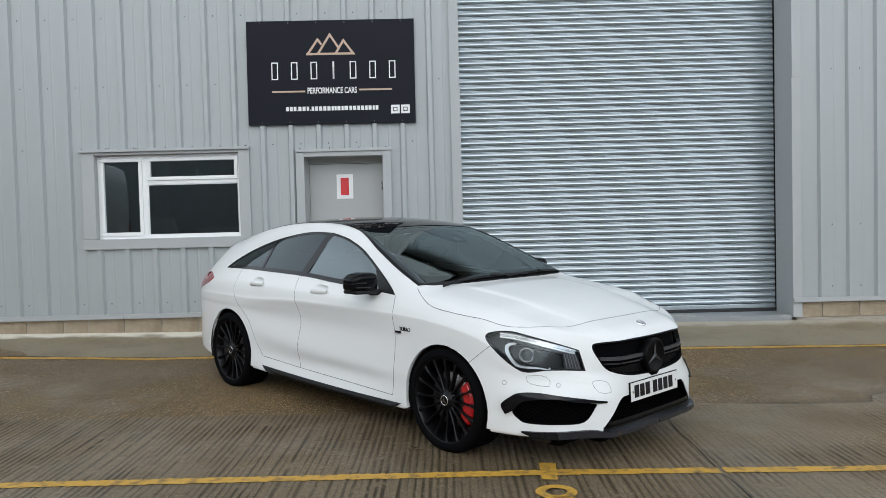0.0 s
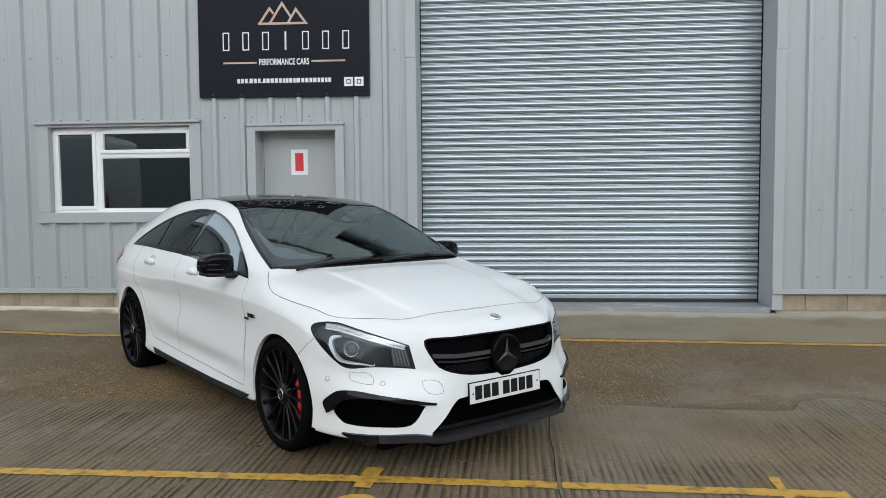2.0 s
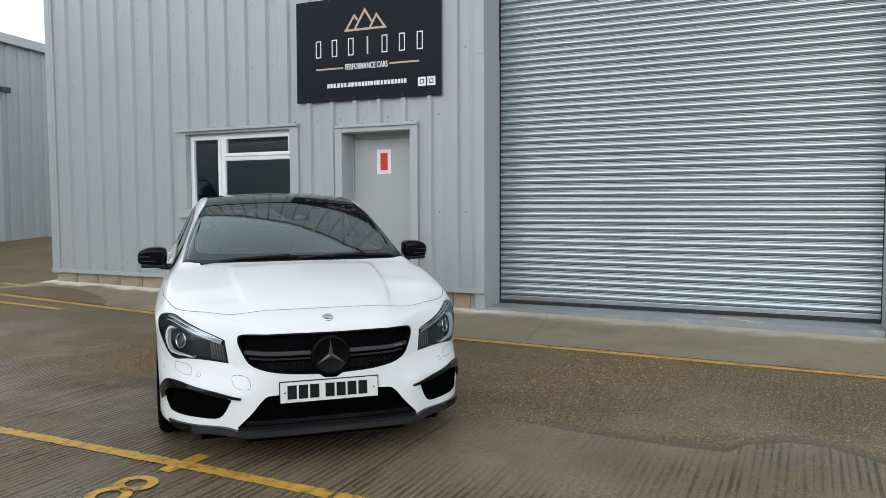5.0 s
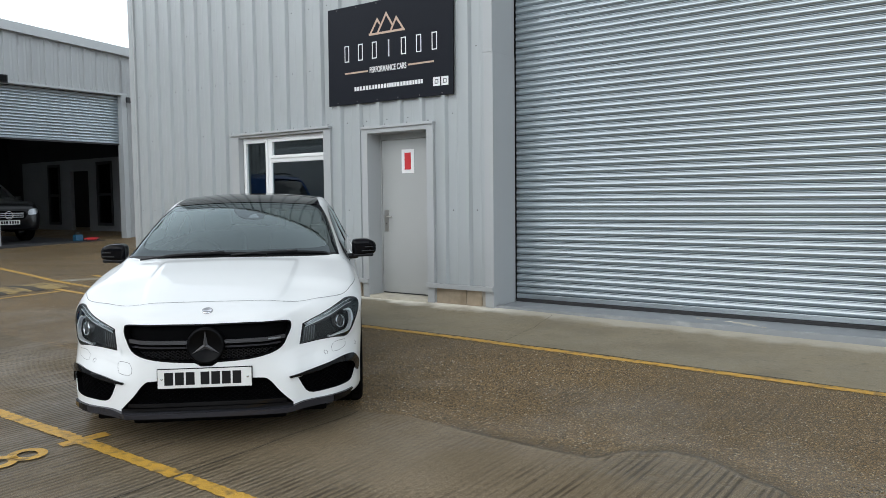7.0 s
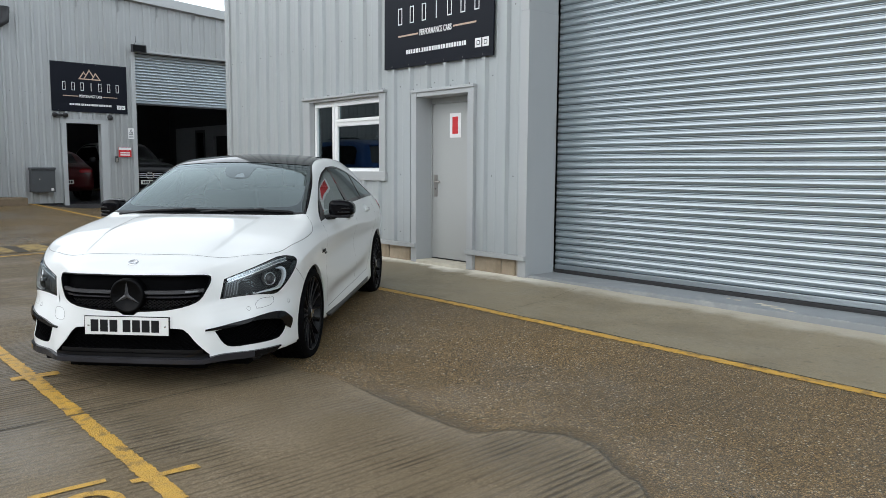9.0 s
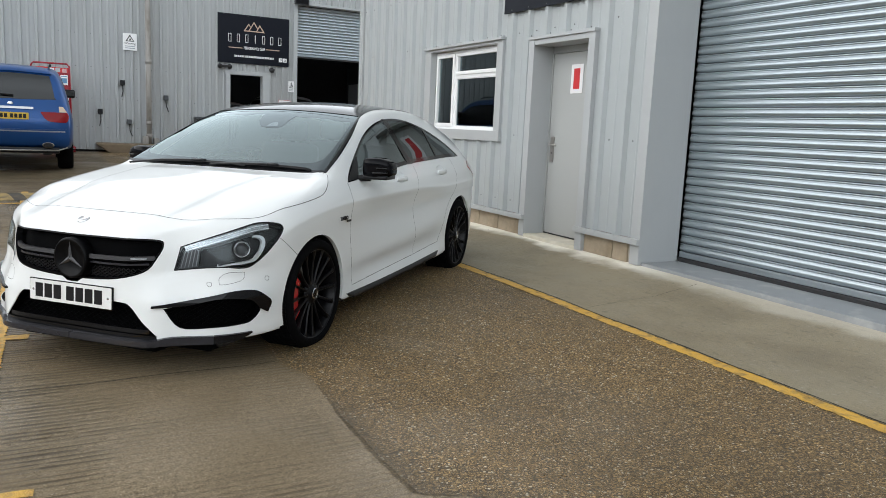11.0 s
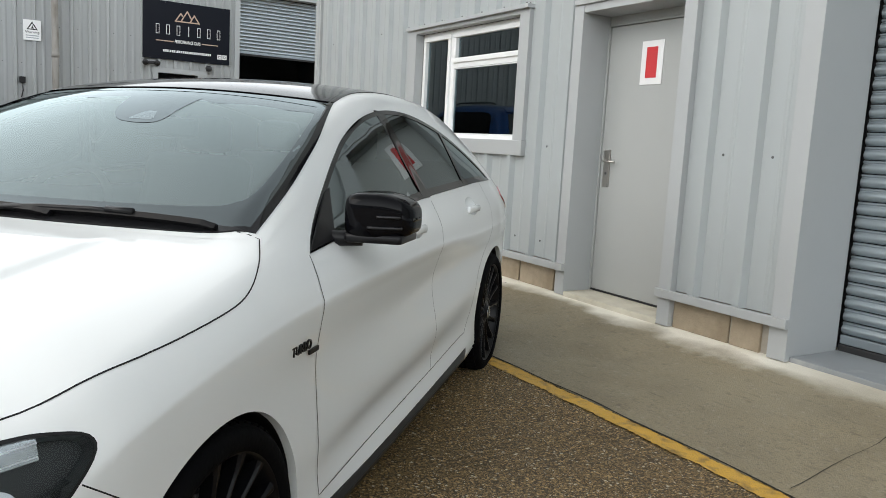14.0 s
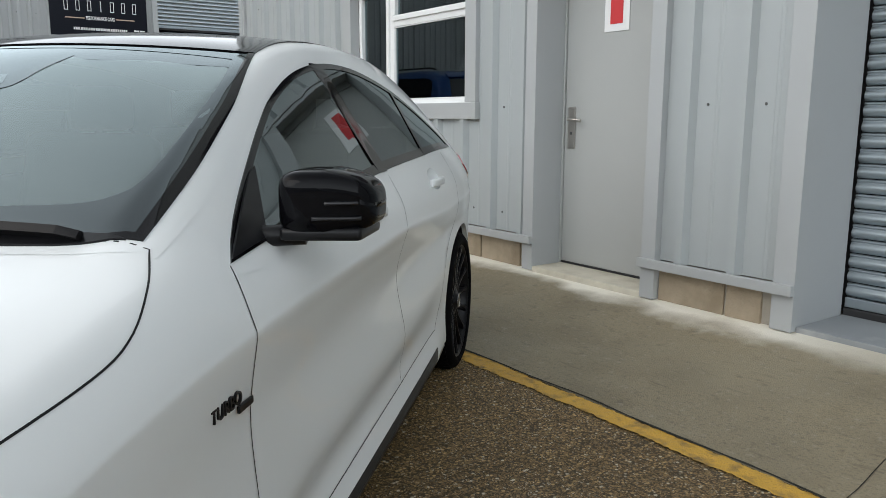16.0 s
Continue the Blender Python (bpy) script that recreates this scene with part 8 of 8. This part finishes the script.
# red wire display rack by the far wall
RACKRED = material("rack_red", (0.30, 0.006, 0.016), 0.35, scale=6, vary=0.15)
PICTUREBLUE = material("notice_picture", (0.10, 0.25, 0.42), 0.4, scale=30, vary=0.5)
PINKPAPER = material("faded_paper", (0.60, 0.36, 0.36), 0.6, scale=25, vary=0.4)
rack = thing("display_rack", "red wire rack with notices standing by the wall", "rack", Matrix.Translation((-14.25, 0, ground_z(-14.25, 4.6))) @ pose(0, 0, 0, 0, 0, 90))
part("frame", tube([(4.21, 0, 0.0), (4.21, 0, 1.93), (4.26, 0, 1.985), (4.92, 0, 1.985), (4.975, 0, 1.93), (4.99, 0, 0.0)], 0.02, 10), RACKRED, rack, smooth=True)
part("side_frame", tube([(4.99, 0, 0.05), (5.03, -0.45, 0.05), (5.03, -0.45, 0.14), (4.99, 0, 0.14)], 0.02, 8), RACKRED, rack, smooth=True)
part("back_panel", block(4.23, 4.97, 0.005, 0.02, 0.45, 1.90, 0.003), RACKRED, rack)
part("header_strip", block(4.23, 4.97, -0.004, 0.004, 1.79, 1.90, 0.001), RED, rack)
for u0, u1, z0, z1, mt in ((4.58, 4.67, 1.80, 1.885, WHITE), (4.69, 4.79, 1.80, 1.885, LAMPSHELL), (4.83, 4.92, 1.795, 1.88, PINKPAPER), (4.79, 4.94, 1.52, 1.74, WHITE), (4.40, 4.49, 1.66, 1.77, WHITE),
                           (4.80, 4.945, 1.17, 1.27, WHITE), (4.62, 4.72, 1.17, 1.27, WHITE), (4.78, 4.93, 0.70, 0.99, PINKPAPER), (4.60, 4.74, 0.72, 0.92, RED)):
    part("notice", block(u0, u1, -0.010, 0.004, z0, z1), mt, rack)
for u0, u1, z0, z1, mt in ((4.81, 4.92, 1.565, 1.67, PICTUREBLUE), (4.805, 4.925, 1.70, 1.715, PICTUREBLUE), (4.82, 4.87, 1.19, 1.25, RED), (4.89, 4.93, 1.20, 1.24, RED), (4.80, 4.90, 0.86, 0.93, WHITE)):
    part("notice_print", block(u0, u1, -0.0125, -0.0102, z0, z1), mt, rack)
for k in range(5):
    part("wire", tube([(4.23 + 0.185 * k, 0.0, 0.05), (4.23 + 0.185 * k, 0.0, 0.5)], 0.012, 6), RACKRED, rack)

# ---- what closes the yard behind the walk ----
structure("wall_opposite", block(-40, 45, -24.4, -24.0, -0.3, 5.5), CLAD_DULL, "plain grey unit across the yard")
structure("wall_opposite_2", block(38, 38.4, -24, 30, -0.3, 5.0), CLAD_DULL, "plain grey unit at the yard's end")

# ---- plinth blocks and sheet screws ----
bm = bmesh.new()
box(bm, LEFT_END + 0.02, DOOR_L - 0.09, WALL_Y + 0.0, WALL_Y + 0.06, 0.0, 0.36)
plinth = structure("plinth", bm, MORTAR, "mortar bed of the block plinth", "plinth")
plinth_2 = structure("plinth_2", block(DOOR_R + 0.09, OPEN_L - 0.10, WALL_Y, WALL_Y + 0.06, 0.0, 0.36), MORTAR, "mortar bed of the block plinth", "plinth")
plinth_3 = structure("plinth_3", block(OPEN_R + 0.06, 26, WALL_Y, WALL_Y + 0.06, 0.0, 0.36), MORTAR, "mortar bed of the block plinth", "plinth")


def block_mesh(wd, seed):
    rng = random.Random(seed)
    bm = bmesh.new()
    box(bm, 0.006, wd - 0.006, -0.012, 0.05, 0.0, 0.195, 0.006)
    for v in bm.verts:
        v.co += Vector((rng.uniform(-1, 1), rng.uniform(-1, 1), rng.uniform(-1, 1))) * 0.0025
    me = bpy.data.meshes.new("brick")
    bm.to_mesh(me)
    bm.free()
    me.materials.append(BLOCK)
    return me


full = [block_mesh(0.44, k) for k in range(4)]
half_block = [block_mesh(0.29, 7), block_mesh(0.215, 8)]
rng = random.Random(3)
for owner, x0, x1 in ((plinth, LEFT_END + 0.03, DOOR_L - 0.10), (plinth_2, DOOR_R + 0.10, OPEN_L - 0.11), (plinth_3, OPEN_R + 0.07, 16.0)):
    x = x0
    while x < x1 - 0.1:
        me, wd = (half_block[0], 0.29) if rng.random() < 0.22 else (full[rng.randrange(4)], 0.44)
        if x + wd > x1:
            me, wd = half_block[1], 0.215
        b = new("brick", me)
        b.parent = owner
        b.location = (x, WALL_Y - 0.002 + rng.uniform(-0.003, 0.003), 0.135)
        x += wd + 0.004

bm = bmesh.new()
bmesh.ops.create_cone(bm, cap_ends=True, segments=10, radius1=0.0085, radius2=0.007, depth=0.003)
for v in bm.verts:
    v.co = Vector((v.co.x, v.co.z, v.co.y))
bmesh.ops.create_uvsphere(bm, u_segments=8, v_segments=6, radius=0.005)
screw = bpy.data.meshes.new("screw")
bm.to_mesh(screw)
bm.free()
screw.materials.append(SCREW)


def put_screw(x, z, owner, y=WALL_Y - 0.003):
    s = new("screw", screw)
    s.parent = owner
    s.location = (x, y, z)


for r in ribs_left:
    x = r + 0.11
    for z in (0.50, 1.24, 2.36, 3.09, 3.9):
        if LEFT_END + 0.1 < x < OPEN_L - 0.15 and not (WIN_L - 0.16 < x < WIN_R + 0.14 and 1.1 < z < 2.35) and not (DOOR_L - 0.12 < x < DOOR_R + 0.12 and z < 2.31) and not (-2.35 < x < -0.28 and 2.5 < z < 3.85):
            if rng.random() < 0.62:
                put_screw(x, z, wall_front)
for r in ribs_right[:9]:
    for z in (0.50, 1.24, 3.09, 4.0):
        put_screw(r + 0.13, z, wall_front_2)
for x in (-4.3, -3.98, -3.65, -3.3, -2.98, -2.65, -2.34):
    put_screw(x, 2.352, wall_front, WALL_Y - 0.058)
for x in (-1.7, -1.35, -1.0, -0.68):
    put_screw(x, 2.297, wall_front, WALL_Y - 0.063)
for r in ribs2:
    for z in (0.95, 1.62, 2.35, 3.1):
        if 4.6 < r < 8.3:
            put_screw(r + 0.11, z, wall_far, -0.003)
